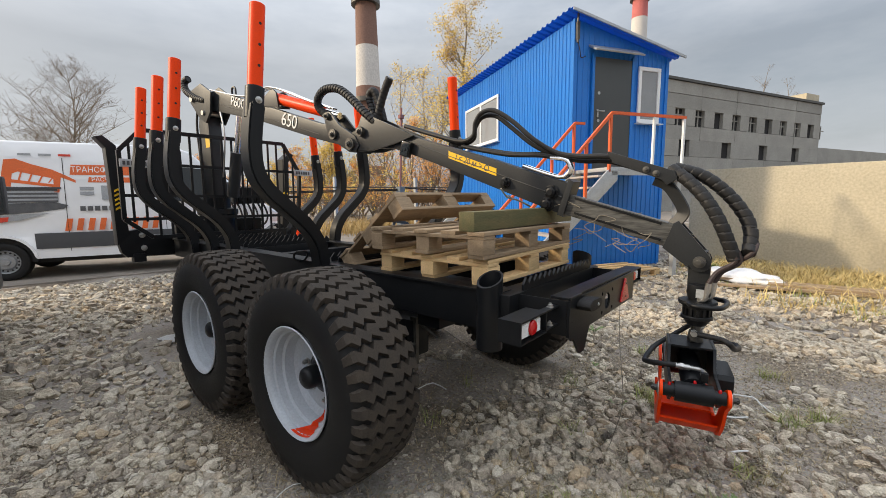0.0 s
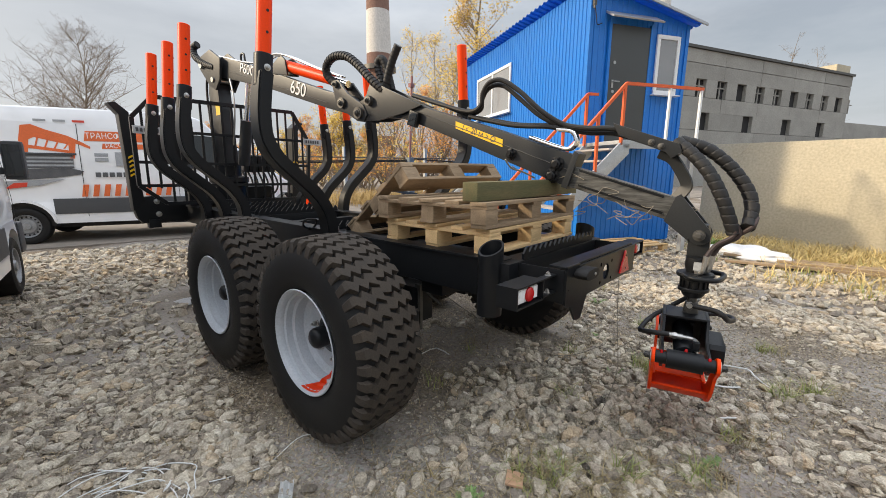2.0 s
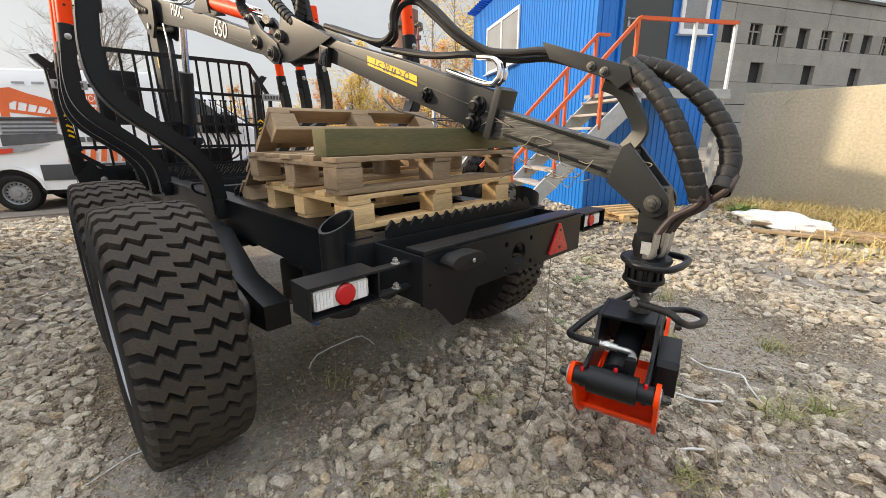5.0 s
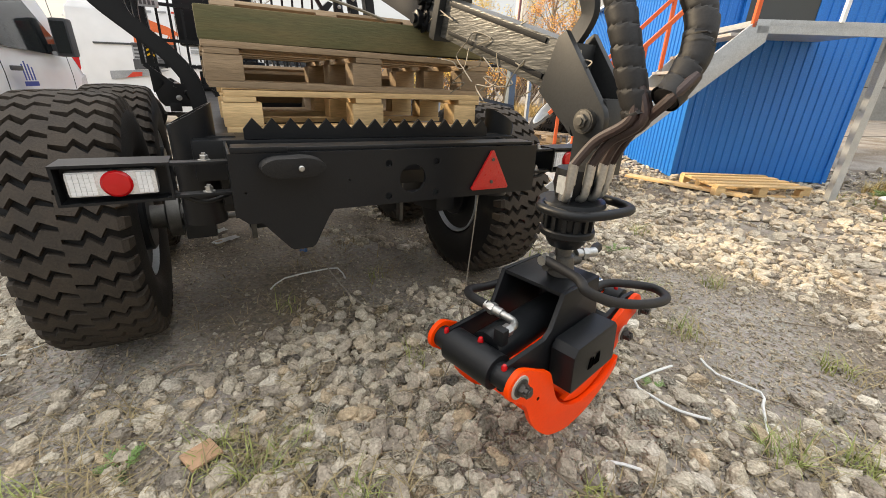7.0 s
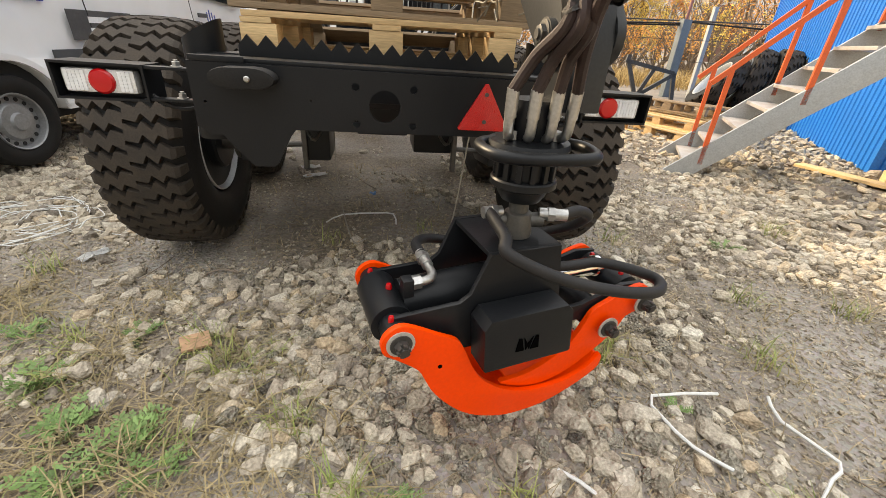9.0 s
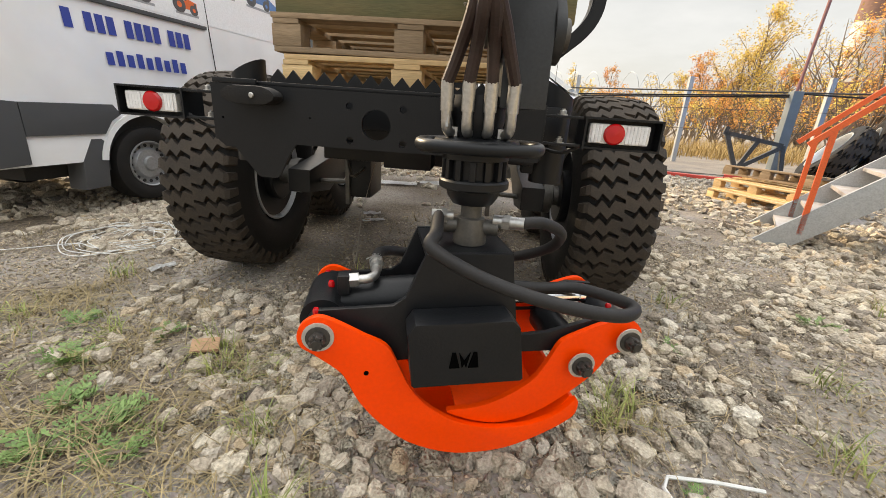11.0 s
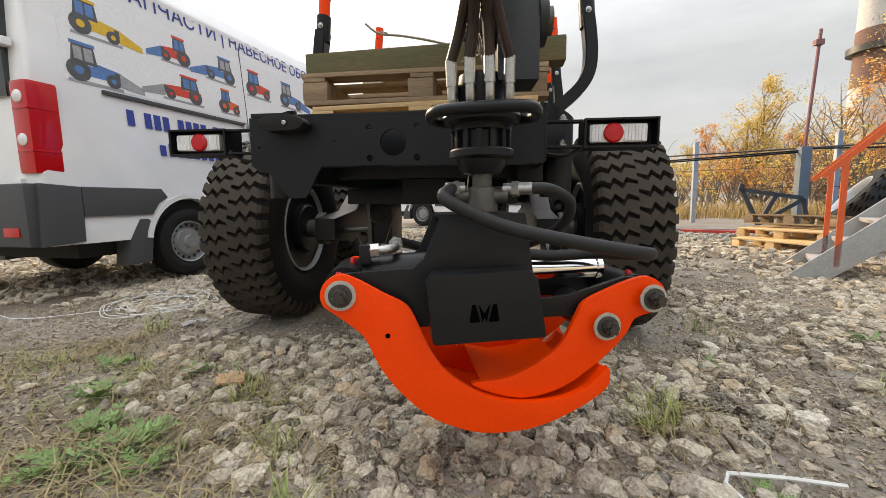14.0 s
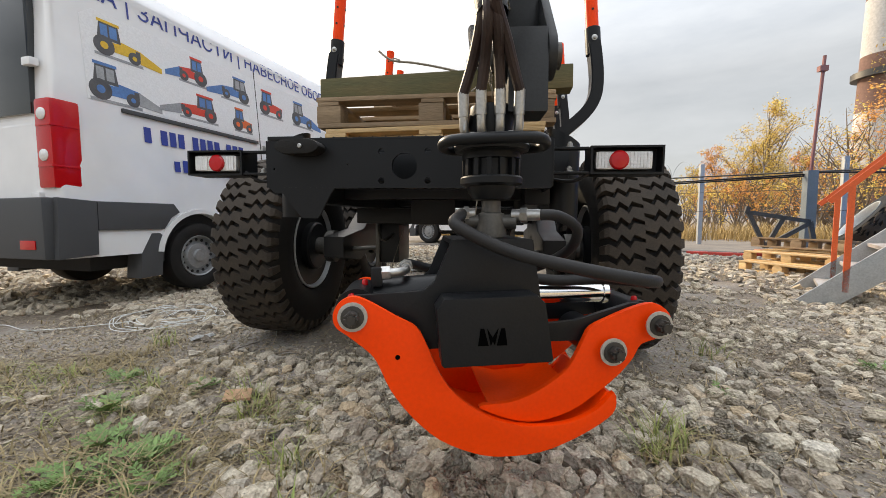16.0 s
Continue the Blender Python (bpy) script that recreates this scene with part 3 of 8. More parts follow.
# ---- outside stair to the cabin door ----
SM = CM
stair = thing("outside_stair", "grey steel outside stair with an orange handrail up to the cabin", "stairs", SM)
PZ, RUN, Y0, Y1 = 1.90, 1.84, -1.22, -0.30
X1, X0 = -0.16, -0.16 - RUN
for y in (Y0, Y1):
    b = bmesh.new()
    add_prism(b, [(X0 - 0.16, 0.0), (X0 + 0.12, 0.0), (X1 + 0.14, PZ - 0.2), (X1 + 0.14, PZ), (X1, PZ)], y - 0.02, y + 0.02, None, 0.003)
    part("stringer", b, M["galvanised"], stair)
ns = 10
for i in range(ns):
    z = PZ * (i + 0.6) / (ns + 0.3)
    x = X0 + RUN * (i + 0.6) / (ns + 0.3) + 0.02
    b = bmesh.new()
    add_box(b, (x - 0.1, Y0 + 0.021, z - 0.02), (x + 0.14, Y1 - 0.021, z + 0.012), None, 0.003)
    part("tread", b, M["tread_steel"] if "tread_steel" in M else M.setdefault("tread_steel", mat("tread_steel", (0.5, 0.5, 0.49), 0.5, 0.3, (0.3, 0.17, 0.1), 5, 0.5, 0.2, 90)), stair)
b = bmesh.new()
add_box(b, (X1 + 0.02, Y0, PZ - 0.05), (1.42, -0.02, PZ + 0.01), None, 0.004)
add_box(b, (X1 + 0.02, Y0 - 0.02, PZ - 0.12), (1.42, Y0 + 0.02, PZ - 0.052))
part("platform", b, M["galvanised"], stair, "grey steel landing in front of the door")
for x, y in ((1.33, Y0 + 0.06),):
    b = bmesh.new()
    add_box(b, (x - 0.04, y - 0.04, 0), (x + 0.04, y + 0.04, PZ - 0.121))
    part("leg", b, M["galvanised"], stair)
for y in (Y0, Y1):
    for f in (0.09, 0.42, 0.75, 0.99):
        x, z = X0 + RUN * f, PZ * f
        b = bmesh.new()
        add_tube(b, [(x, y, z - 0.05), (x, y, z + 0.83)], 0.02, flat=(0.02, 0.02))
        part("rail_post", b, M["orange_rail"], stair)
    b = bmesh.new()
    add_tube(b, [(X0 + RUN * 0.02, y, 0.86), (X1, y, PZ + 0.84)], 0.022, flat=(0.022, 0.022))
    add_tube(b, [(X1, y, PZ + 0.84), (X1 + 0.2 if y == Y1 else 1.36, y, PZ + 0.84)], 0.022, flat=(0.022, 0.022))
    part("handrail", b, M["orange_rail"], stair)
for x in (X1 + 0.85, 1.33):
    b = bmesh.new()
    add_tube(b, [(x, Y0, PZ), (x, Y0, PZ + 0.84)], 0.018, flat=(0.018, 0.018))
    part("rail_post", b, M["white_plastic"], stair)
b = bmesh.new()
add_tube(b, [(1.33, Y0, PZ + 0.82), (1.33, -0.03, PZ + 0.82)], 0.016, flat=(0.016, 0.016))
part("handrail", b, M["white_plastic"], stair)

# ---- concrete yard wall ----
wall = thing("wall_yard", "weathered beige concrete panel wall", "wall", frame_pose((8.14, 1.25, 0), (-0.1, -1, 0)), kind="structure")
for i in range(3):
    b = bmesh.new()
    x0 = -0.05 + 5.8 * i
    add_box(b, (x0 + 0.008, 0, -0.1), (x0 + 5.792, 0.2, 1.98 + 0.04 * i), None, 0.012)
    for s in (0.75, 3.4):
        add_tube(b, smooth_path([(x0 + s, -0.02, 1.95), (x0 + s - 0.05, -0.05, 1.85), (x0 + s - 0.16, -0.03, 1.74)], 3), 0.008, 6)
    part("wall_panel", b, M["concrete"], wall)

# ---- derelict factory building ----
FD = Vector((0.9277, -0.3734, 0)).normalized()
FM = frame_pose((32.85, 11.97, 0), FD)
FL, FH = 32.8, 11.6
bld = thing("derelict_building", "long derelict grey concrete factory with broken windows", "building", FM)
rows = [(7.75, 9.25, 2.85, 1.35, 0.06), (5.0, 6.5, 6.4, 1.5, 3.1)]
# solid near-black box; its colour stands for the shade of the unlit rooms
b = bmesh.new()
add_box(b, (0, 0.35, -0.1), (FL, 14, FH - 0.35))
part("shade_core", b, M["dark_inside"], bld)
bands = [(-0.1, 1.9), (1.92, 3.3), (3.32, 5.0), (6.5, 7.75), (9.25, 10.48), (10.5, FH)]
for z0, z1 in bands:
    for i in range(6):
        b = bmesh.new()
        st = FL / 6
        add_box(b, (i * st + 0.02, 0.004 * ((i * 7 + int(z0)) % 5), z0), (i * st + st - 0.02, 0.34, z1 - 0.03), None)
        part("wall_panel", b, M["far_concrete"], bld)
for z0, z1, st, w, x in rows:
    if x > 0.5:
        b = bmesh.new()
        add_box(b, (0.01, 0.01, z0 + 0.003), (x, 0.34, z1 - 0.003))
        part("pier", b, M["far_concrete"], bld)
    k = 0
    while x < FL - 0.1:
        b = bmesh.new()
        x2 = min(FL, x + st - w)
        add_box(b, (x + 0.01, 0.01, z0 + 0.003), (x2, 0.34, z1 - 0.003))
        part("pier", b, M["far_concrete"], bld)
        if k % 3 != 1 and st < 4:
            b = bmesh.new()
            add_box(b, (x2 + w * 0.45, 0.2, z0), (x2 + w * 0.55, 0.28, z1))
            add_box(b, (x2, 0.2, z0 + 0.9), (x2 + w, 0.28, z0 + 1.0))
            part("window_frame", b, M["far_concrete"], bld)
        x += st
        k += 1
b = bmesh.new()
add_box(b, (-0.15, -0.15, FH), (FL + 0.15, 14, FH + 0.22))
part("roof", b, M["dark_steel"], bld)
b = bmesh.new()
add_box(b, (FL - 3, 0.3, FH + 0.22), (FL - 0.2, 5, FH + 1.1))
part("roof_house", b, M["concrete"], bld)
b = bmesh.new()
add_box(b, (FL + 0.5, 3, 0), (FL + 40, 20, 7.4))
add_box(b, (FL + 0.5, 2.9, 5.2), (FL + 40, 3.0, 6.6))
single("low_shed", b, M["far_concrete"], "low grey factory shed beyond the derelict building", "building", m=FM)

# ---- chimneys ----
def chimney(x, y, r0, r1, h, bands, name_label, mats, rings):
    c = thing("factory_chimney", name_label, "chimney", pose(x, y, 0))
    z = 0.0
    k = 0
    while z < h:
        s = min(bands, h - z)
        ra, rb = r0 + (r1 - r0) * z / h, r0 + (r1 - r0) * (z + s) / h
        b = bmesh.new()
        add_lathe(b, [(ra, z), (rb, z + s)], 40)
        part("band", b, mats[k % 2], c)
        z += s
        k += 1
    for zz in rings:
        b = bmesh.new()
        r = r0 + (r1 - r0) * zz / h
        add_lathe(b, [(r, zz), (r + 0.9, zz), (r + 0.9, zz + 1.0), (r + 0.75, zz + 1.0), (r + 0.75, zz + 0.2), (r, zz + 0.2)], 32)
        part("gallery", b, M["dark_steel"], c)


chimney(56.8, 76.6, 3.4, 1.5, 74, 8.8, "tall factory chimney banded white and brown", (M["chimney_brown"], M["chimney_white"]), (22.9, 44.0, 73.0))
chimney(155.7, 50.3, 3.6, 2.4, 72, 9.0, "distant factory chimney banded white and pink", (M["chimney_white"], M["chimney_pink"]), (23.0, 46.0, 69.0))


# ---- trees ----
def tree(x, y, h, kind, seed, label, lean=0.0, density=1.0, m_leaf=None, m_bark=None, spread=0.3):
    r = random.Random(seed)
    t = thing("tree", label, "tree", pose(x, y, 0))
    b = bmesh.new()
    top = Vector((lean * h, r.uniform(-0.03, 0.03) * h, h))
    tr = [Vector((0, 0, -0.05))]
    for i in range(1, 7):
        f = i / 6
        tr.append(Vector((top.x * f + r.uniform(-0.015, 0.015) * h, top.y * f + r.uniform(-0.015, 0.015) * h, h * f)))
    r0 = (h * 0.012 + 0.03) * (0.62 if kind == "bare" else 1.0)
    add_tube(b, smooth_path(tr, 3), [r0 * (1 - 0.93 * i / 18) for i in range(19)], 8)
    tips = []
    nb = int((20 if h > 8 else (30 if h > 3.5 else 15)) * (0.6 + 0.4 * density))
    for i in range(nb):
        f = r.uniform(0.18, 0.95) if h > 8 else 0.95 * r.random() ** 1.6
        k = min(5, int(f * 6))
        p = tr[k].lerp(tr[k + 1], f * 6 - k)
        a = r.uniform(0, 2 * math.pi)
        L = h * spread * (1.15 - f) * r.uniform(0.7, 1.2) * (1.0 if h > 8 else 1.25) + 0.3
        up = r.uniform(0.5, 1.2) if h > 8 else r.uniform(0.7, 2.2)
        d = Vector((math.cos(a), math.sin(a), up)).normalized()
        q = [p, p + d * L * 0.5 + Vector((0, 0, 0.05 * L)), p + d * L + Vector((r.uniform(-0.1, 0.1) * L, r.uniform(-0.1, 0.1) * L, 0.15 * L))]
        rb = r0 * (1 - f) * 0.5 + 0.012
        add_tube(b, smooth_path(q, 3), [rb * (1 - 0.85 * j / 6) for j in range(7)], 5)
        for j in range((5 if m_leaf else 9) if h > 8 else 3):
            s = r.uniform(0.35, 1.0)
            base = q[0].lerp(q[2], s)
            e = base + Vector((r.uniform(-1, 1), r.uniform(-1, 1), r.uniform(0.1, 1.2))).normalized() * L * 0.42
            add_tube(b, [base, base.lerp(e, 0.5) + Vector((0, 0, 0.03)), e], [rb * 0.28, rb * 0.18, 0.004], 4)
            tips.append((base, e))
            for jj in range((2 if m_leaf else 5) if h > 8 else 1):
                e2 = base.lerp(e, r.uniform(0.4, 0.9))
                e3 = e2 + Vector((r.uniform(-1, 1), r.uniform(-1, 1), r.uniform(-0.1, 1.2))).normalized() * L * 0.22
                add_tube(b, [e2, e3], [rb * 0.14, 0.003], 3)
                tips.append((e2, e3))
    part("trunk", b, m_bark or M["bark"], t)
    if m_leaf:
        vs, fs = [], []
        for p, q in tips:
            for k in range(int(r.uniform(5, 15) * density * (1.0 if h > 8 else 1.7))):
                c = p.lerp(q, r.uniform(0.1, 1.1)) + Vector((r.gauss(0, 1), r.gauss(0, 1), r.gauss(0, 1))) * h * 0.018
                s = r.uniform(0.035, 0.08) * (0.6 + h / 22)
                a = Vector((r.uniform(-1, 1), r.uniform(-1, 1), r.uniform(-1, 1))).normalized() * s
                d = a.orthogonal().normalized() * s * 0.65
                i = len(vs)
                vs += [c - a, c + d, c + a, c - d]
                fs.append((i, i + 1, i + 2, i + 3))
        me = bpy.data.meshes.new("crown")
        me.from_pydata(vs, [], fs)
        me.materials.append(m_leaf)
        o = new("crown", me)
        o.parent = t
    return t


def at_az(az, d):
    return (-1.8 + d * math.sin(radians(az)), -0.8 + d * math.cos(radians(az)))


BB = M["birch_bark"]
for az, d, h, mk, seed, dn, lab in (
        (50.0, 30, 15.5, "leaf_yellow", 11, 2.6, "tall birch with sparse golden autumn leaves"), (44.5, 27, 9.5, "leaf_yellow", 12, 0.9, "slender birch with few yellow leaves"),
        (41, 34, 12, "leaf_yellow", 13, 0.6, "slender birch with few yellow leaves"), (42.5, 24, 5.5, "leaf_orange", 14, 0.9, "low tree with bright orange autumn leaves"),
        (45.5, 23, 4.6, "leaf_orange", 15, 0.9, "low tree with bright orange autumn leaves"), (38.5, 26, 5.5, "leaf_yellow", 16, 0.5, "low tree with yellow autumn leaves"),
        (35.5, 28, 3.4, "leaf_orange", 17, 1.2, "low tree with orange autumn leaves"), (30.5, 31, 5.0, "leaf_yellow", 18, 1.3, "low tree with yellow autumn leaves"),
        (50, 24, 5.0, "leaf_orange", 19, 1.2, "low tree with bright orange autumn leaves"), (27.3, 30, 4.4, "leaf_orange", 20, 1.2, "low tree with orange autumn leaves"),
        (31.8, 33, 7.4, "leaf_yellow", 21, 2.2, "round-crowned tree with yellow-green autumn leaves"), (17, 38, 4.6, "leaf_orange", 22, 0.9, "low tree with orange autumn leaves"),
        (12, 42, 5.0, "leaf_yellow", 23, 0.8, "low tree with yellow autumn leaves"), (52, 28, 7.0, "leaf_orange", 24, 1.0, "low tree with orange autumn leaves"), (40, 27, 5.0, "leaf_orange", 25, 0.8, "low tree with bright orange autumn leaves"), (37, 30, 5.5, "leaf_yellow", 26, 0.35, "low tree with bright orange autumn leaves"), (28.8, 34, 3.6, "leaf_orange", 27, 1.2, "low tree with orange autumn leaves"), (24, 36, 4.0, "leaf_yellow", 28, 1.0, "low tree with yellow autumn leaves"), (46.5, 33, 11.0, "leaf_yellow", 29, 0.8, "birch with golden autumn leaves"), (34, 32, 4.6, "leaf_yellow", 30, 1.2, "low tree with yellow autumn leaves")):
    x, y = at_az(az, d)
    tree(x, y, h, "autumn", seed, lab, rnd.uniform(-0.05, 0.05), dn, M[mk], BB if h > 9 else M["bark"], 0.26 if h > 8 else 0.34)
rb_ = random.Random(61)
for k in range(22):
    az = 14 + 1.75 * k + rb_.uniform(-0.7, 0.7)
    x, y = at_az(az, rb_.uniform(22, 30))
    col = rb_.choice(("leaf_orange", "leaf_yellow", "leaf_yellow"))
    tree(x, y, rb_.uniform(1.8, 3.2), "shrub", 400 + k, "low shrub with %s autumn leaves in tall grass" % ("orange" if col == "leaf_orange" else "yellow"), 0.0, 0.7, M[col], None, 0.45)
x, y = at_az(5.0, 30)
tree(x, y, 8.6, "bare", 31, "bare leafless tree with a rounded crown of fine twigs", 0, 5.2, None, None, 0.40)
for az, d, h in ((84.4, 75, 19.5), (86.8, 78, 18), (82, 76, 17)):
    x, y = at_az(az, d)
    tree(x, y, h, "bare", int(az * 7), "thin bare tree behind the derelict building", 0, 0.7, None, None, 0.22)

# ---- boundary fence with barbed wire, and the lamp pole ----
fence = thing("boundary_fence", "wire boundary fence on grey posts topped with coiled barbed wire", "fence", pose(2.5, 11.6, 0), kind="")
F0, F1 = Vector((-8, 15.4, 0)), Vector((13, 7.75, 0))
for i in range(9):
    p = F0.lerp(F1, i / 8)
    b = bmesh.new()
    add_box(b, (p.x - 0.05, p.y - 0.05, 0), (p.x + 0.05, p.y + 0.05, 2.15))
    wpart("post", b, M["galvanised"], fence)
for z in (1.82, 1.4, 0.9):
    b = bmesh.new()
    add_tube(b, [F0 + Vector((0, -0.06, z)), F1 + Vector((0, -0.06, z))], 0.018 if z > 1.5 else 0.006, 6)
    wpart("rail", b, M["dark_steel"], fence)
b = bmesh.new()
pts = []
D = F1 - F0
for k in range(900):
    f = k / 899
    a = 2 * math.pi * 45 * f
    pts.append(F0 + D * f + Vector((0, 0.2 * math.cos(a), 2.05 + 0.2 * math.sin(a))))
add_tube(b, pts, 0.006, 3)
wpart("barbed_coil", b, M["galvanised"], fence)
pole = thing("lamp_pole", "grey steel pole with cables strung from it", "pole", pose(7.1, 9.72, 0))
b = bmesh.new()
add_box(b, (-0.11, -0.1, 0), (0.11, 0.1, 1.84), None, 0.01)
part("post", b, mat("blue_grey_paint", (0.16, 0.19, 0.21), 0.6, 0, (0.11, 0.13, 0.14), 3, 0.7, 0.1, 60), pole, "blue-grey square steel post")
b = bmesh.new()
add_tube(b, [(0, 0, 1.8), (0.06, 0, 3.0), (0.13, 0, 4.45)], 0.035, 8)
add_box(b, (0.02, -0.06, 4.1), (0.19, 0.06, 4.22))
part("mast", b, mat("rusty_pink", (0.3, 0.13, 0.12), 0.7, 0.2, (0.2, 0.1, 0.09), 6, 0.6), pole, "rust-coloured mast")
for z, dx, dy in ((1.80, 6, -2.2), (1.76, -14.5, 5.3), (1.72, -14.5, 5.4)):
    b = bmesh.new()
    add_tube(b, [Vector((dx * k / 8, dy * k / 8, z - 0.12 * math.sin(math.pi * k / 8))) for k in range(9)], 0.02, 5)
    part("cable", b, M["hose_rubber"], pole)


# ---- the forestry trailer ----
TR = pose(-0.012, 0, 0, 0, 0.8, 3.0)
trailer = thing("forestry_trailer", "black steel twin-axle forestry trailer with orange-topped stakes on gravel", "trailer", TR)
BK = M["black_paint"]

# side rails, tie beams and deck plate
for sx in (-1, 1):
    b = bmesh.new()
    add_box(b, (sx * 0.47 - 0.05, 0.30, 0.79), (sx * 0.47 + 0.05, 4.9, 1.0), None, 0.012)
    add_box(b, (sx * 0.47 - 0.065, 0.30, 0.985), (sx * 0.47 + 0.065, 4.9, 0.999), None, 0.003)
    part("side_rail", b, BK, trailer)
for y0, w in ((0.52, 0.12), (1.5, 0.1), (2.75, 0.1), (4.66, 0.14)):
    b = bmesh.new()
    add_box(b, (-0.42, y0, 0.82), (0.42, y0 + w, 0.965), None, 0.01)
    part("tie_beam", b, BK, trailer)
b = bmesh.new()
add_box(b, (-0.11, 0.6, 0.70), (0.11, 5.6, 0.90), None, 0.015)
part("centre_beam", b, BK, trailer)

# rear bumper: a folded plate with holes, a lip and a top flange
b = bmesh.new()
ring = [(-0.5, 1.01), (-0.5, 0.85), (-0.475, 0.826), (-0.25, 0.826), (0.47, 0.826), (0.485, 0.84), (0.485, 1.01)]


def holed_plate(bm, x0, x1, z0, z1, holes, y0, y1, cols=22):
    """A plate in the XZ plane with round holes: quads round each hole, filled between by a fan of cells."""
    edge = [(x0, z0), (x1, z0), (x1, z1), (x0, z1)]
    vs = [bm.verts.new((x, y0, z)) for x, z in edge]
    es = [bm.edges.new((vs[i], vs[(i + 1) % 4])) for i in range(4)]
    for cx, cz, r in holes:
        k = 20 if r > 0.02 else 10
        c = [bm.verts.new((cx + r * math.cos(2 * math.pi * i / k), y0, cz + r * math.sin(2 * math.pi * i / k))) for i in range(k)]
        es += [bm.edges.new((c[i], c[(i + 1) % k])) for i in range(k)]
    r = bmesh.ops.triangle_fill(bm, use_beauty=True, use_dissolve=False, edges=es, normal=(0, -1, 0))
    fs = [f for f in r["geom"] if isinstance(f, bmesh.types.BMFace)]
    ex = bmesh.ops.extrude_face_region(bm, geom=fs)
    bmesh.ops.translate(bm, verts=[v for v in ex["geom"] if isinstance(v, bmesh.types.BMVert)], vec=(0, y1 - y0, 0))
    bmesh.ops.recalc_face_normals(bm, faces=bm.faces)


holed_plate(b, -0.5, 0.485, 0.835, 0.998, [(0, 0.908, 0.044), (-0.08, 0.957, 0.011), (0.08, 0.957, 0.011), (-0.08, 0.859, 0.011), (0.08, 0.859, 0.011), (-0.47, 0.9, 0.004), (-0.2, 0.915, 0.003)], 0.0, 0.012)
add_prism(b, [(-0.497, 0.838), (-0.47, 0.815), (-0.44, 0.815), (-0.375, 0.735), (-0.365, 0.728), (-0.315, 0.728), (-0.305, 0.735), (-0.262, 0.815), (-0.245, 0.838)], 0.0005, 0.0115)
add_box(b, (-0.488, 0.0125, 0.9985), (0.473, 0.095, 1.0095), None, 0.004)
add_box(b, (-0.493, -0.0015, 0.9985), (-0.36, 0.010, 1.013), None, 0.003)
add_box(b, (-0.488, 0.0125, 0.838), (0.473, 0.10, 0.846), None)
part("bumper", b, M["black_paint"], trailer, "dark grey folded steel rear bumper plate with holes")
for sx in (-1, 1):
    b = bmesh.new()
    add_box(b, (sx * 0.492 - 0.006, 0.014, 0.84), (sx * 0.492 + 0.002, 0.31, 0.996), None, 0.003)
    part("bumper_end", b, BK, trailer)
b = bmesh.new()
tx = Matrix.Translation((-0.355, -0.002, 0.968)) @ Matrix.Rotation(radians(90), 4, "X")
pr = [(0.055 * math.cos(a) + (0.04 if math.cos(a) > 0 else -0.04) * 0.6, 0.026 * math.sin(a)) for a in [2 * math.pi * i / 20 for i in range(20)]]
add_prism(b, [(x - 0.355, z + 0.968) for x, z in pr], -0.065, -0.001, None, 0.008)
rb = part("rubber_buffer", b, M["rubber_side"], trailer, "black oval rubber buffer")
b = bmesh.new()
add_lathe(b, [(0.0075, 0), (0.0075, 0.003), (0.005, 0.005)], 12, axis_pose((-0.34, -0.066, 0.968), (0, -1, 0)))
part("screw", b, M["steel"], rb)
b = bmesh.new()
add_prism(b, [(0.215, 0.856), (0.358, 0.856), (0.362, 0.862), (0.291, 0.985), (0.283, 0.985), (0.211, 0.862)], -0.012, -0.001, None, 0.003)
tri = part("reflector", b, M["red_reflector"], trailer, "red triangular reflector")
for zz in (0.957, 0.882):
    b = bmesh.new()
    add_lathe(b, [(0.006, 0), (0.006, 0.003)], 10, axis_pose((0.287, -0.013, zz), (0, -1, 0)))
    part("screw", b, M["dark_steel"], tri)

# bunks: toothed plates across the rails
def toothed(bm, x0, x1, y, z0, z1, tooth, h, th=0.012):
    n = int((x1 - x0) / tooth)
    s = (x1 - x0) / n
    pts = [(x0, z0), (x1, z0), (x1, z1)]
    for i in range(n - 1, -1, -1):
        pts += [(x0 + (i + 0.5) * s, z1 + h), (x0 + i * s, z1)]
    add_prism(bm, pts, y - th / 2, y + th / 2)


for yb in (0.31, 1.775, 3.18, 3.63, 4.14):
    b = bmesh.new()
    toothed(b, -0.44, 0.44, yb - 0.045 if yb > 1 else yb - 0.05, 1.0005, 1.03, 0.052, 0.032)
    if yb > 1:
        toothed(b, -0.44, 0.44, yb + 0.045, 1.0005, 1.03, 0.052, 0.032)
    add_box(b, (-0.58, yb - 0.06, 0.88), (0.58, yb + 0.06, 0.9995), None, 0.008)
    part("bunk", b, BK, trailer, "black bunk beam with a saw-toothed top plate")

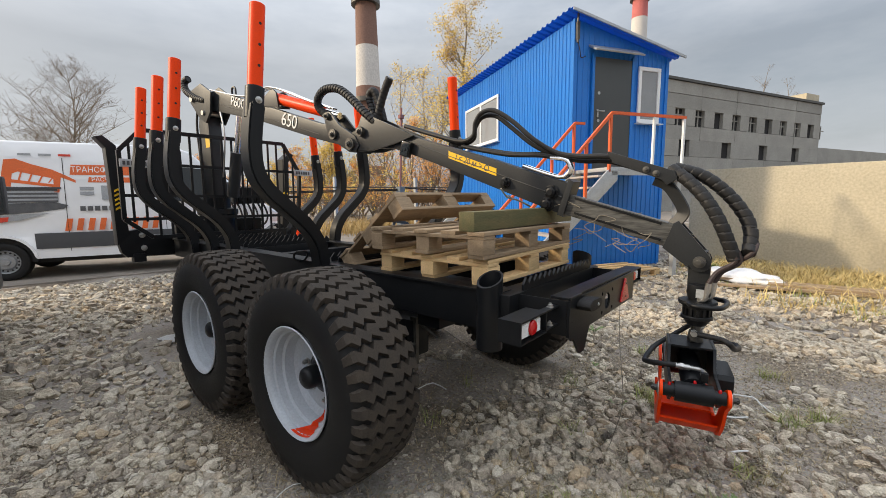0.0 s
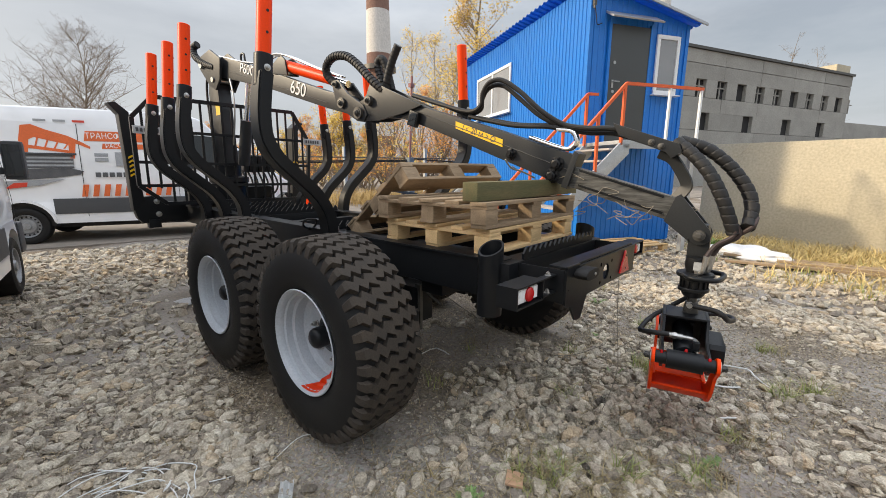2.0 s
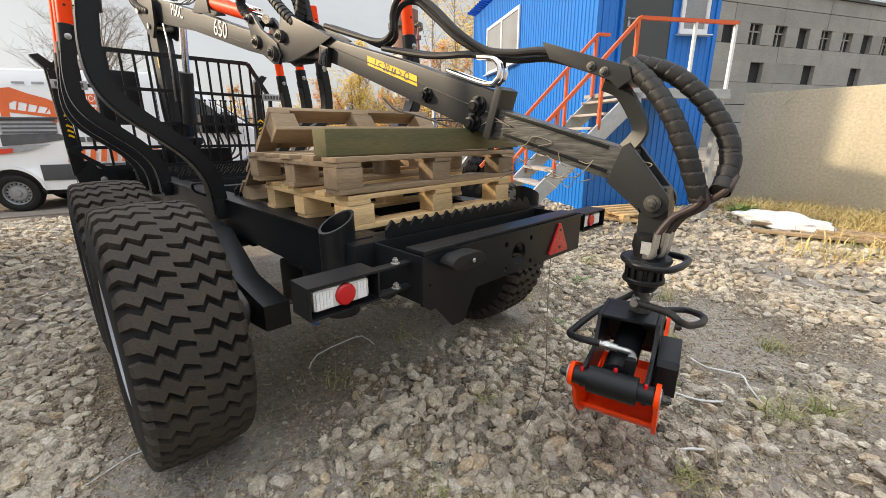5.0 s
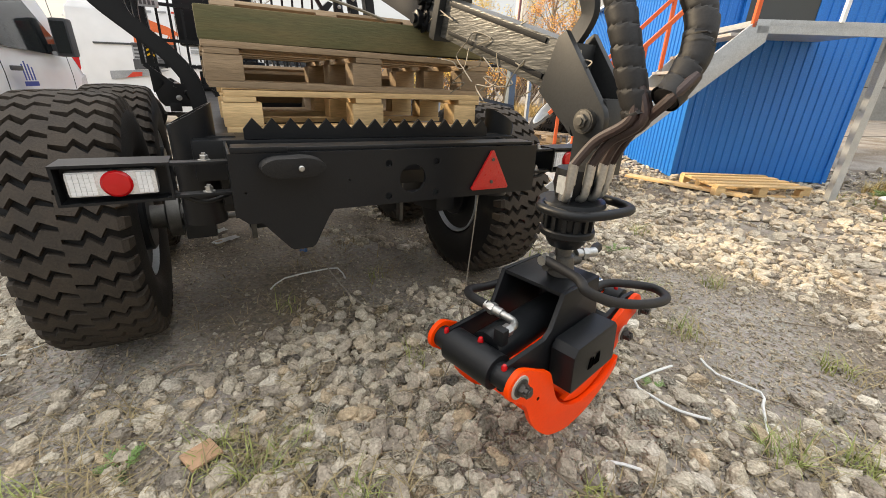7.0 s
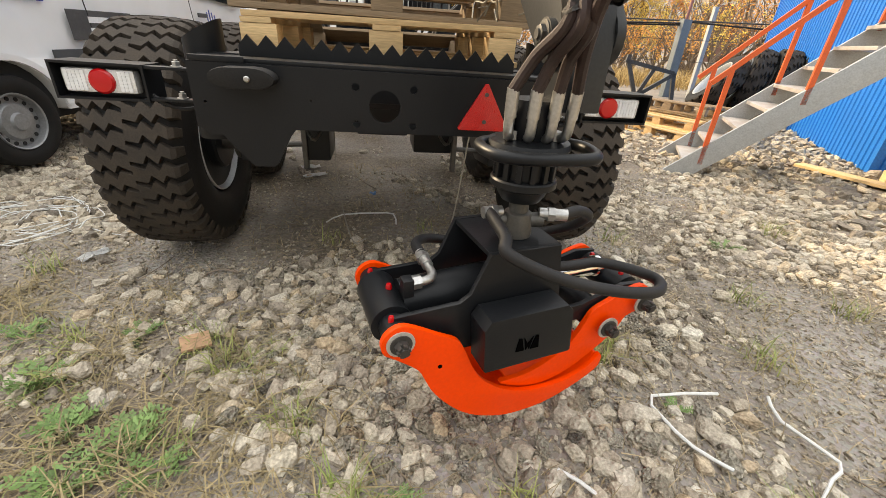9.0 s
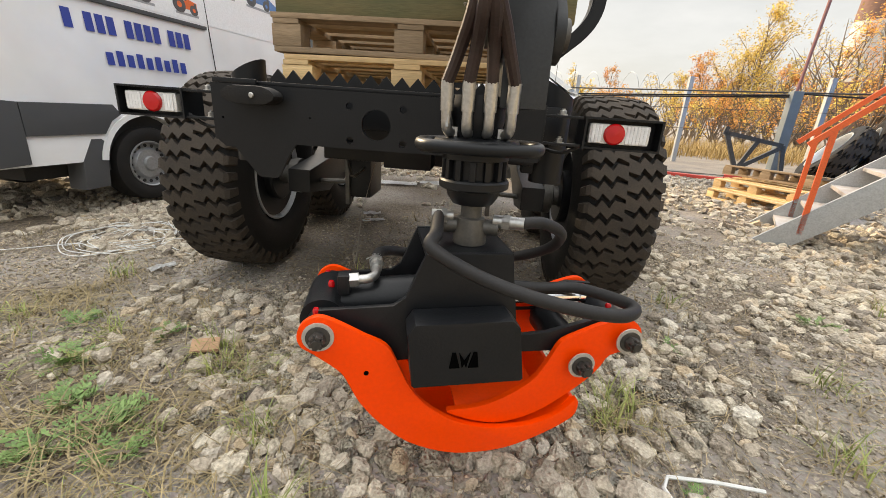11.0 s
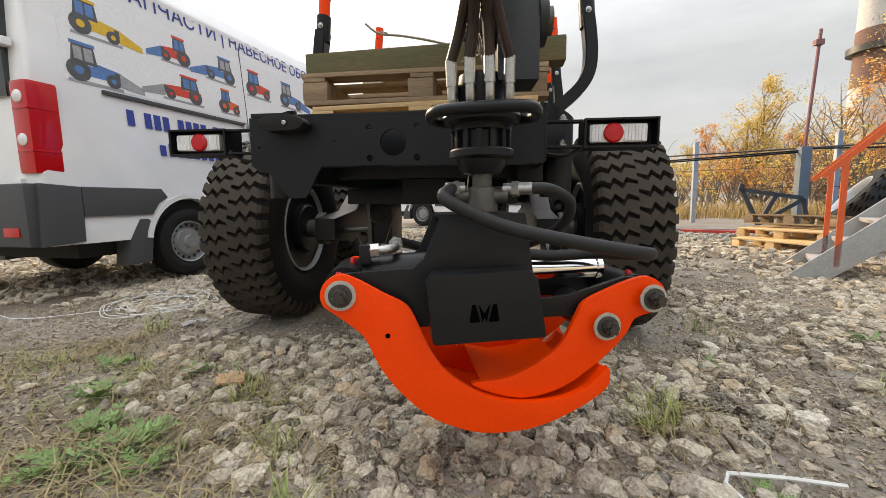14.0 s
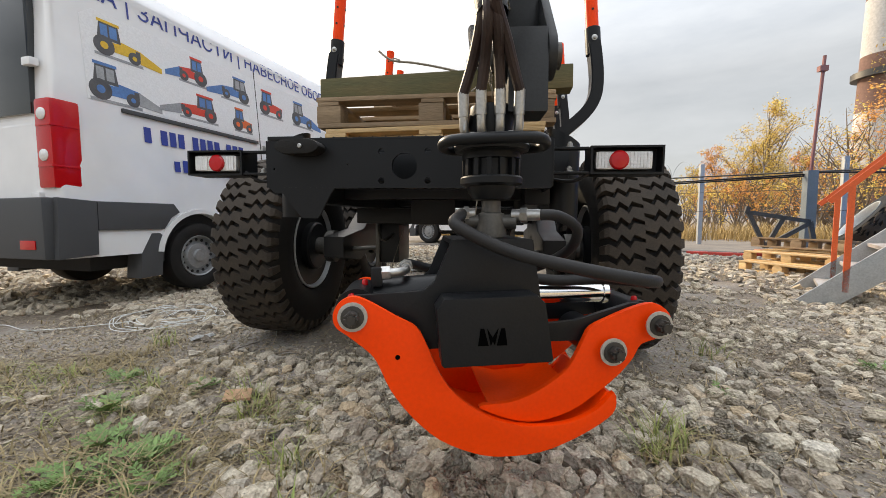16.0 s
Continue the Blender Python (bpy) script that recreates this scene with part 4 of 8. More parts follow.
# stake sockets at the tail: pipes with a slanting mouth
for sx in (-1, 1):
    b = bmesh.new()
    n, r0, r1 = 20, 0.062, 0.053
    for r, flip in ((r0, 1), (r1, -1)):
        lo = [b.verts.new((sx * 0.575 + r * math.cos(2 * math.pi * i / n), 0.36 + r * math.sin(2 * math.pi * i / n), 0.73)) for i in range(n)]
        hi = [b.verts.new((sx * 0.575 + r * math.cos(2 * math.pi * i / n), 0.36 + r * math.sin(2 * math.pi * i / n), 1.065 - sx * 0.55 * r * math.cos(2 * math.pi * i / n))) for i in range(n)]
        for i in range(n):
            q = (lo[i], lo[(i + 1) % n], hi[(i + 1) % n], hi[i])
            b.faces.new(q if flip > 0 else q[::-1])
        if flip > 0:
            first = (lo, hi)
    for j in (0, 1):
        for i in range(n):
            b.faces.new((first[j][i], first[j][(i + 1) % n], (lo, hi)[j][(i + 1) % n], (lo, hi)[j][i]))
    bmesh.ops.recalc_face_normals(b, faces=b.faces)
    part("stake_socket", b, BK, trailer)
    b = bmesh.new()
    add_box(b, (min(sx * 0.46, sx * 0.56), 0.31, 0.99), (max(sx * 0.46, sx * 0.56), 0.40, 1.004), None, 0.003)
    add_box(b, (min(sx * 0.48, sx * 0.53), 0.33, 0.76), (max(sx * 0.48, sx * 0.53), 0.40, 0.985), None, 0.005)
    part("socket_bracket", b, BK, trailer)

# stakes
b = bmesh.new()
sp = smooth_path([(0.55, 0, 0.9), (0.555, 0, 1.02), (0.58, 0, 1.14), (0.66, 0, 1.265), (0.78, 0, 1.375), (0.92, 0, 1.50), (0.985, 0, 1.61), (0.998, 0, 1.74), (0.985, 0, 1.88), (0.966, 0, 2.0)], 4)
LEAN = Matrix.Translation((0.966, 0, 2.0)) @ Matrix.Rotation(radians(-5.0), 4, "Y") @ Matrix.Translation((-1.045, 0, -2.0))
add_tube(b, sp, 0.05, caps=True, flat=(0.058, 0.042))
bmesh.ops.bevel(b, geom=[e for e in b.edges if e.calc_face_angle(0) > 1.0], offset=0.008, segments=2, affect="EDGES")
post = finish(b, "post", M["black_paint"], 40)
b = bmesh.new()
add_lathe(b, [(0.054, 1.92), (0.054, 2.10), (0.048, 2.105)], 20, LEAN @ Matrix.Translation((1.045, 0, 0)))
sleeve = finish(b, "sleeve", M["black_paint"])
b = bmesh.new()
add_lathe(b, [(0.044, 2.05), (0.044, 2.575), (0.039, 2.58), (0.039, 2.52)], 20, LEAN @ Matrix.Translation((1.045, 0, 0)))
ext = finish(b, "extension", M["orange_paint"])
holes = []
# pin holes are not cut: dark discs carry their shade as colour
for zz in (2.22, 2.34, 2.46):
    b = bmesh.new()
    add_lathe(b, [(0.0085, 0), (0.0085, 0.002), (0.0, 0.002)], 10, LEAN @ axis_pose((1.045, -0.0435, zz), (0, -1, 0)))
    holes.append(("pin_hole_shade", finish(b, "pin_hole_shade", M["dark_inside"])))
    b = bmesh.new()
    add_lathe(b, [(0.0085, 0), (0.0085, 0.002), (0.0, 0.002)], 10, LEAN @ axis_pose((1.0885, 0, zz), (1, 0, 0)))
    holes.append(("pin_hole_shade", finish(b, "pin_hole_shade", M["dark_inside"])))
b = bmesh.new()
hexnut(b, LEAN @ axis_pose((1.045, -0.053, 2.02), (0, -1, 0)), 0.014, 0.016)
bolt = finish(b, "bolt", M["steel"])
for sx in (-1, 1):
    for yb, dz in ((1.775, 0.0), (3.18, 0.0), (3.63, -0.05), (4.14, -0.06)):
        s = new("stake")
        s.parent = trailer
        s.matrix_basis = pose(0, yb, dz, 0, 0, 0) if sx > 0 else pose(0, yb, dz, 0, 0, 180)
        s["label"] = "curved black steel stake with an orange extension pipe"
        for nm, me in (("post", post), ("sleeve", sleeve), ("extension", ext), ("bolt", bolt), *holes):
            o = new(nm, me)
            o.parent = s
            if sx < 0 and nm in ("bolt", "pin_hole_shade"):
                o.matrix_basis = LEAN @ Matrix.Translation((1.045, 0, 0)) @ Matrix.Rotation(math.pi, 4, "Z") @ Matrix.Translation((-1.045, 0, 0)) @ LEAN.inverted()

# wheels
def tyre_mesh(R=0.545, W=0.39, rim_r=0.275, pitches=42):
    b = bmesh.new()
    h = W / 2
    prof = [(rim_r, -h + 0.045), (rim_r + 0.012, -h + 0.028), (rim_r + 0.05, -h + 0.008), (rim_r + 0.11, -h), (rim_r + 0.16, -h + 0.004), (rim_r + 0.195, -h + 0.012), (R - 0.06, -h + 0.022), (R - 0.036, -h + 0.06), (R - 0.024, 0),
            (R - 0.036, h - 0.06), (R - 0.06, h - 0.022), (rim_r + 0.195, h - 0.012), (rim_r + 0.16, h - 0.004), (rim_r + 0.11, h), (rim_r + 0.05, h - 0.008), (rim_r + 0.012, h - 0.028), (rim_r, h - 0.045)]
    add_lathe(b, prof, 76, None, closed=True)
    b2 = bmesh.new()
    st = 2 * math.pi / pitches
    # each half of the tread is a row of broad zigzag bars with narrow grooves; the halves are set off by half a pitch
    halves = (([-1.0, -0.94, -0.84, -0.66, -0.56, -0.36, -0.26, 0.0], [0.10, 0.06, 0.0, 0.24, -0.2, 0.24, -0.2, 0.0], [0.26, 0.30, 0.33, 0.36, 0.37, 0.36, 0.38, 0.46], 0.0),
              ([0.0, 0.26, 0.36, 0.56, 0.66, 0.84, 0.94, 1.0], [0.0, 0.24, -0.2, 0.24, -0.2, 0.12, 0.06, 0.0], [0.46, 0.38, 0.36, 0.37, 0.36, 0.33, 0.30, 0.26], 0.5))
    for k, (across, zig, half, off) in [(k, hf) for k in range(pitches) for hf in halves]:
        prev = None
        for a, z, w in zip(across, zig, half):
            y = a * (h - 0.012)
            drop = 0.014 * a * a if abs(a) < 0.9 else (0.022 if abs(a) < 0.96 else 0.055)
            c = (k + off + 0.9 * z) * st
            ring = []
            for dang, rad in ((-w, R - 0.03 - drop), (-w * 0.86, R - drop), (w * 0.86, R - drop), (w, R - 0.03 - drop)):
                t = c + dang * st
                ring.append(b2.verts.new((rad * math.cos(t), rad * math.sin(t), y)))
            if prev:
                for i in range(3):
                    b2.faces.new((prev[i], prev[i + 1], ring[i + 1], ring[i]))
            else:
                b2.faces.new(ring[::-1])
            prev = ring
        b2.faces.new(prev)
    bmesh.ops.recalc_face_normals(b2, faces=b2.faces)
    return finish(b, "tyre", M["rubber_side"], 40), finish(b2, "tread", M["rubber"], 25)


tyre_me, tread_me = tyre_mesh(0.548, 0.415)
b = bmesh.new()
add_lathe(b, [(0.0, -0.014), (0.2, -0.014), (0.230, -0.02), (0.24, -0.12), (0.255, -0.16), (0.262, -0.178), (0.270, -0.174), (0.270, -0.166), (0.258, -0.155), (0.248, -0.12), (0.238, 0.0), (0.245, 0.10), (0.262, 0.165), (0.279, 0.182), (0.284, 0.188), (0.279, 0.193), (0.266, 0.183), (0.259, 0.168), (0.257, 0.150), (0.246, 0.143), (0.243, 0.105), (0.229, 0.096), (0.224, 0.040), (0.208, 0.022), (0.196, 0.012), (0.165, 0.016), (0.12, 0.004), (0.09, -0.004), (0.0, -0.004)], 48)
rim_me = finish(b, "rim", M["rim_paint"], 30)
b = bmesh.new()
add_lathe(b, [(0.105, -0.005), (0.105, 0.012), (0.085, 0.02), (0.07, 0.04), (0.058, 0.045), (0.056, 0.10), (0.05, 0.118), (0.034, 0.13), (0, 0.134)], 28)
hub_me = finish(b, "hub", BK)
b = bmesh.new()
hexnut(b, Matrix.Translation((0.135, 0, 0.006)), 0.014, 0.03)
nut_me = finish(b, "wheel_nut", M["steel"])
# brake drum; its black flange is widened to stand for shade inside the rim
b = bmesh.new()
add_lathe(b, [(0.06, -0.2), (0.14, -0.2), (0.15, -0.19), (0.15, -0.15), (0.205, -0.14), (0.248, -0.15), (0.246, -0.06), (0.236, -0.03), (0.2, -0.02), (0.1, -0.015)], 36)
drum_shade_me = finish(b, "drum_and_shade", M["black_paint"])
b = bmesh.new()
# a stripe of orange on the rim: wide on the disc, narrow on the step, wide again at the lip
rows = []
for r_, z_, a0, a1 in ((0.178, 0.019, -9, 13), (0.206, 0.026, -12, 10), (0.221, 0.042, -13, 3), (0.226, 0.094, -12, 0), (0.240, 0.108, -13, 4), (0.243, 0.142, -18, 9), (0.255, 0.153, -24, 9), (0.263, 0.183, -29, 8)):
    rows.append([b.verts.new((r_ * math.cos(q), r_ * math.sin(q), z_)) for q in [radians(a0 + (a1 - a0) * i / 6) for i in range(7)]])
for u, v in zip(rows, rows[1:]):
    for i in range(6):
        b.faces.new((u[i], u[i + 1], v[i + 1], v[i]))
bmesh.ops.solidify(b, geom=list(b.faces), thickness=0.003)
flap_me = finish(b, "paint_mark", M["orange_paint"])
for sx in (-1, 1):
    for yw in (1.10, 2.31):
        w = new("wheel")
        w.parent = trailer
        w["label"] = "wide off-road wheel with chunky tread and pale grey rim"
        w.matrix_basis = Matrix.Translation((sx * 0.99 - 0.015, yw, 0.548)) @ axis_pose((0, 0, 0), (sx, 0, 0), (0, -0.3, -0.9) if yw < 2 else (0, -0.85, 0.5)) @ Matrix.Diagonal((1, 1, 0.93, 1))
        for nm, me in (("tyre", tyre_me), ("tread", tread_me), ("rim", rim_me), ("hub", hub_me), ("drum_and_shade", drum_shade_me), ("paint_mark", flap_me)):
            o = new(nm, me)
            o.parent = w
        for i in range(6):
            o = new("wheel_nut", nut_me)
            o.parent = w
            o.matrix_basis = Matrix.Rotation(i * math.pi / 3, 4, "Z")
    b = bmesh.new()
    add_prism(b, [(1.0, 0.44), (1.3, 0.40), (1.84, 0.56), (2.4, 0.40), (2.7, 0.44), (2.7, 0.56), (2.3, 0.60), (1.98, 0.80), (1.70, 0.80), (1.36, 0.60), (1.0, 0.56)], -0.06, 0.06, Matrix.Translation((sx * 0.62, -0.135, 0.06)) @ Matrix.Rotation(radians(90), 4, "Z"), 0.01)
    part("bogie_beam", b, BK, trailer, "black bogie beam joining two wheels")
    for yw in (1.10, 2.31):
        b = bmesh.new()
        add_tube(b, [(sx * 0.58, yw, 0.548), (sx * 1.0, yw, 0.548)], 0.055, 16)
        add_lathe(b, [(0.10, 0), (0.10, 0.05), (0.07, 0.06)], 20, axis_pose((sx * 0.70, yw, 0.548), (sx, 0, 0)))
        part("stub_axle", b, M["dark_steel"], trailer)
b = bmesh.new()
add_tube(b, [(-0.62, 1.705, 0.76), (0.62, 1.705, 0.76)], 0.06, 18)
add_box(b, (-0.46, 1.565, 0.72), (-0.3, 1.845, 0.80), None, 0.01)
add_box(b, (0.3, 1.565, 0.72), (0.46, 1.845, 0.80), None, 0.01)
part("axle_beam", b, BK, trailer)
# brake levers and springs near the rear axle
for sx in (-1, 1):
    b = bmesh.new()
    add_box(b, (sx * 0.40 - 0.012, 1.0, 0.42), (sx * 0.40 + 0.012, 1.05, 0.72), None, 0.004)
    add_tube(b, [(sx * 0.40, 1.02, 0.55), (sx * 0.58, 1.02, 0.54)], 0.014, 8)
    add_tube(b, smooth_path([(sx * 0.40, 1.02, 0.70), (sx * 0.33, 0.9, 0.60), (sx * 0.28, 1.3, 0.72)], 5), 0.009, 6)
    part("brake_lever", b, M["dark_steel"], trailer)
b = bmesh.new()
add_box(b, (-0.42, 1.02, 0.46), (-0.27, 1.30, 0.70), None, 0.02)
add_box(b, (-0.45, 0.78, 0.70), (0.45, 0.95, 0.785), None, 0.01)
add_box(b, (0.18, 1.10, 0.5), (0.42, 1.4, 0.70), None, 0.02)
part("axle_carrier", b, BK, trailer)

# tail lights on arms
for sx, x0, x1 in ((-1, -0.845, -0.625), (1, 0.615, 0.842)):
    tl = new("tail_light")
    tl.parent = trailer
    tl["label"] = "white tail light with a round red centre in a black steel box"
    y = 0.045
    b = bmesh.new()
    z0, z1 = 0.884, 0.976
    add_box(b, (x0, y, z0), (x1, y + 0.10, z0 + 0.006))
    add_box(b, (x0, y, z1 - 0.006), (x1, y + 0.10, z1))
    add_box(b, (x0, y, z0 + 0.006), (x0 + 0.006, y + 0.10, z1 - 0.006))
    add_box(b, (x1 - 0.006, y, z0 + 0.006), (x1, y + 0.10, z1 - 0.006))
    add_box(b, (x0 + 0.006, y + 0.05, z0 + 0.006), (x1 - 0.006, y + 0.056, z1 - 0.006))
    part("housing", b, BK, tl)
    b = bmesh.new()
    add_box(b, (x0 + 0.018, y + 0.012, z0 + 0.016), (x1 - 0.03, y + 0.049, z1 - 0.016), None, 0.012)
    lens = part("lens", b, M["lamp_lens"], tl)
    b = bmesh.new()
    for i in range(16):
        for j in range(5):
            px = x0 + 0.03 + (x1 - x0 - 0.075) * i / 15
            pz = z0 + 0.026 + (z1 - z0 - 0.052) * j / 4
            if abs(px - (-0.733 if sx < 0 else 0.706)) > 0.036:
                add_box(b, (px - 0.0045, y + 0.0095, pz - 0.005), (px + 0.0045, y + 0.0125, pz + 0.005), None, 0.0012)
    tagged(part("lens_grid", b, M["white_plastic"], lens, "small square light cells"), kind="stuff")
    b = bmesh.new()
    cx = -0.733 if sx < 0 else 0.706
    add_lathe(b, [(0.031, 0), (0.031, 0.006), (0.026, 0.011), (0, 0.013)], 28, axis_pose((cx, y + 0.013, (z0 + z1) / 2), (0, -1, 0)))
    part("red_lens", b, M["red_plastic"], tl)
    for zz in (0.890, 0.970):
        b = bmesh.new()
        add_box(b, (min(sx * 0.49, sx * 0.64), 0.05, zz - 0.004), (max(sx * 0.49, sx * 0.61), 0.085, zz + 0.004), None, 0.002)
        part("arm", b, BK, tl)
        b = bmesh.new()
        hexnut(b, axis_pose((sx * 0.55, 0.067, zz + 0.004), (0, 0, 1)), 0.010, 0.014)
        part("bolt", b, M["steel"], tl)
    b = bmesh.new()
    add_tube(b, smooth_path([(sx * 0.63, 0.07, 0.90), (sx * 0.57, 0.08, 0.865), (sx * 0.50, 0.12, 0.875), (sx * 0.46, 0.2, 0.9)], 6), 0.006, 8)
    part("cable", b, M["hose_rubber"], tl)

# head board: barred guard with chamfered corners
hb = new("head_board")
hb.parent = trailer
hb["label"] = "black barred guard with chamfered corners between load and crane"
HY = 4.60
outline = [(-0.80, 1.05), (-1.04, 1.25), (-1.04, 1.96), (-0.84, 2.19), (0.76, 2.21), (0.99, 1.83), (0.96, 1.3), (0.78, 1.05)]
b = bmesh.new()
for p, q in zip(outline, outline[1:] + outline[:1]):
    add_tube(b, [(p[0], HY, p[1]), (q[0], HY, q[1])], 0.02, flat=(0.02, 0.02))
part("guard_frame", b, BK, hb)
for zz, xa, xb in ((1.84, -1.04, 0.98), (1.50, -1.04, 0.97), (1.25, -1.03, 0.93)):
    b = bmesh.new()
    add_tube(b, [(xa, HY, zz), (xb, HY, zz)], 0.016, flat=(0.016, 0.016))
    part("guard_rail", b, BK, hb)
n = 17
for i in range(n):
    x = -1.01 + 1.96 * (i + 0.5) / n
    top = 2.19 if -0.84 < x < 0.76 else 2.19 - (abs(x + 0.84) * 1.1 if x < 0 else (x - 0.76) * 1.6)
    b = bmesh.new()
    add_tube(b, [(x, HY, 1.06 if abs(x) < 0.75 else 1.22), (x, HY, top)], 0.009, flat=(0.006, 0.012))
    part("guard_bar", b, BK, hb)
# number board on the guard: plain bars stand for its writing
for sx in (-1, 1):
    b = bmesh.new()
    xs = (-1.06, -0.80) if sx < 0 else (0.86, 1.14)
    add_box(b, (xs[0], 4.50, 1.79), (xs[1], 4.515, 1.87), None, 0.002)
    bd = part("name_plate", b, M["galvanised"], hb, "pale plate with dark bars")
    b = bmesh.new()
    for k in range(6):
        add_box(b, (xs[0] + 0.025 + k * 0.036, 4.496, 1.81), (xs[0] + 0.048 + k * 0.036, 4.4995, 1.85))
    part("bars", b, M["sticker_dark"], bd)
# outrigger legs and their guards beside the crane foot
for sx in (-1, 1):
    b = bmesh.new()
    add_prism(b, [(sx * 0.4, 0.80), (sx * 0.95, 0.80), (sx * 1.0, 0.86), (sx * 1.03, 1.0), (sx * 0.95, 1.10), (sx * 0.84, 1.12), (sx * 0.74, 1.05), (sx * 0.4, 1.02)], 5.02, 5.14, None, 0.01)
    part("outrigger_arm", b, BK, trailer)
    b = bmesh.new()
    add_prism(b, [(sx * 0.92, 1.06), (sx * 1.035, 0.95), (sx * 1.045, 1.4), (sx * 1.065, 2.02), (sx * 1.15, 2.13), (sx * 1.08, 2.15), (sx * 0.97, 2.05), (sx * 0.945, 1.4)], 5.0, 5.16, None, 0.008)
    lg = part("outrigger_leg", b, BK, trailer, "black swing-out support leg with yellow chevrons")
    b = bmesh.new()
    for k in range(5):
        z = 1.34 + 0.05 * k
        add_prism(b, [(sx * 0.955, z), (sx * 0.99, z + 0.022), (sx * 1.025, z), (sx * 1.025, z + 0.022), (sx * 0.99, z + 0.044), (sx * 0.955, z + 0.022)], 4.99, 4.998)
    part("chevrons", b, M["yellow_sticker"], lg)
    for xx, zz in ((0.79, 0.9), (0.80, 1.05)):
        b = bmesh.new()
        hexnut(b, axis_pose((sx * xx, 5.02, zz), (0, -1, 0)), 0.022, 0.025)
        part("pivot_bolt", b, M["steel"], trailer)
# drawbar ahead of the guard
b = bmesh.new()
add_prism(b, [(4.9, 0.78), (7.0, 0.60), (7.2, 0.60), (7.2, 0.72), (4.9, 1.0)], -0.08, 0.08, Matrix.Rotation(radians(90), 4, "Z"), 0.012)
part("drawbar", b, BK, trailer)
b = bmesh.new()
add_box(b, (-0.9, 5.0, 0.74), (-0.78, 5.12, 0.84), None, 0.006)
part("outrigger_bracket", b, BK, trailer)
# a hose coil lying on the tie beam beside the wheel
b = bmesh.new()
add_tube(b, smooth_path([(-0.52, 2.1, 0.98), (-0.6, 2.05, 1.02), (-0.62, 1.98, 1.07), (-0.56, 1.94, 1.07), (-0.53, 2.0, 1.02), (-0.5, 2.15, 0.95)], 6), 0.008, 8)
part("cable_loop", b, M["hose_rubber"], trailer)

# ---- loader crane ----
BO, BU = Vector((0.395, -0.335, 1.106)), Vector((-0.13, 1, 0)).normalized()
BM = frame_pose(BO, BU) @ Matrix.Scale(0.925, 4) @ Matrix.Translation((0, 0, -1.13))          # X runs up the arm from its tip to the mast, Y to the trailer's left
crane = thing("loader_crane", "grey hydraulic loader crane with black hoses, folded over the trailer", "crane", pose(-0.30, 4.86, 0.95))
GP = M["grey_paint"]


def cpart(name, bm, material, parent=None, label="", angle=35):
    if parent is None:
        return wpart(name, bm, material, crane, label, angle)
    return part(name, bm, material, parent, label, angle)


# slewing foot and mast
b = bmesh.new()
mc = BM @ Vector((5.62, 0, 0))
add_lathe(b, [(0.26, 0.98), (0.26, 1.04), (0.2, 1.06), (0.2, 1.26), (0.23, 1.28), (0.23, 1.34), (0.15, 1.36), (0.15, 1.5)], 28, Matrix.Translation((mc.x, mc.y, 0)))
add_box(b, (mc.x - 0.5, mc.y - 0.1, 1.0), (mc.x + 0.5, mc.y + 0.1, 1.22), None, 0.02)
cpart("slewing_foot", b, BK)
b = bmesh.new()
add_prism(b, [(5.48, 1.40), (5.76, 1.40), (5.78, 2.5), (5.72, 2.72), (5.6, 2.72), (5.52, 2.5)], -0.085, 0.085, BM, 0.012)
cpart("mast", b, GP)
for yy in (-0.13, 0.10):
    b = bmesh.new()
    add_prism(b, [(5.35, 2.62), (5.48, 2.50), (5.62, 2.56), (5.86, 2.80), (5.82, 2.95), (5.55, 3.0), (5.3, 2.86)], yy, yy + 0.03, BM, 0.006)
    cpart("head_plate", b, GP)
b = bmesh.new()
add_tube(b, [BM @ Vector((5.78, -0.16, 2.84)), BM @ Vector((5.78, 0.16, 2.84))], 0.04, 14)
cpart("head_pin", b, M["steel"])
b = bmesh.new()
add_tube(b, [BM @ Vector((5.52, -0.15, 2.63)), BM @ Vector((5.52, 0.15, 2.63))], 0.03, 14)
cpart("head_pin", b, M["steel"])
b = bmesh.new()
add_tube(b, [BM @ Vector((5.18, 0, 1.55)), BM @ Vector((5.02, 0, 2.1))], 0.065, 18)
cy = cpart("lift_cylinder", b, GP)
b = bmesh.new()
add_tube(b, [BM @ Vector((5.02, 0, 2.1)), BM @ Vector((4.86, 0, 2.62))], 0.035, 16)
part("rod", b, M["chrome"], cy, "chrome cylinder rod")

# main arm: box section with a welded seam, bracket plates
b = bmesh.new()
add_prism(b, [(5.72, 2.72), (5.72, 2.93), (5.3, 2.88), (4.4, 2.61), (3.3, 2.265), (3.02, 2.2), (2.8, 2.06), (2.9, 2.0), (3.3, 2.10), (4.4, 2.42), (5.3, 2.63)], -0.062, 0.062, BM, 0.008)
arm = cpart("main_arm", b, GP)
b = bmesh.new()
add_tube(b, [BM @ Vector((x, 0.0635, z)) for x, z in ((5.2, 2.70), (4.4, 2.475), (3.3, 2.155))], 0.003, 6)
part("weld_seam", b, M["dark_steel"], arm)
b = bmesh.new()
add_tube(b, smooth_path([BM @ Vector((4.98, 0, z)) + BU * dx for z, dx in ((2.80, -0.04), (2.87, -0.035), (2.89, 0), (2.87, 0.035), (2.80, 0.04))], 5), 0.012, 8)
part("lifting_eye", b, GP, arm)
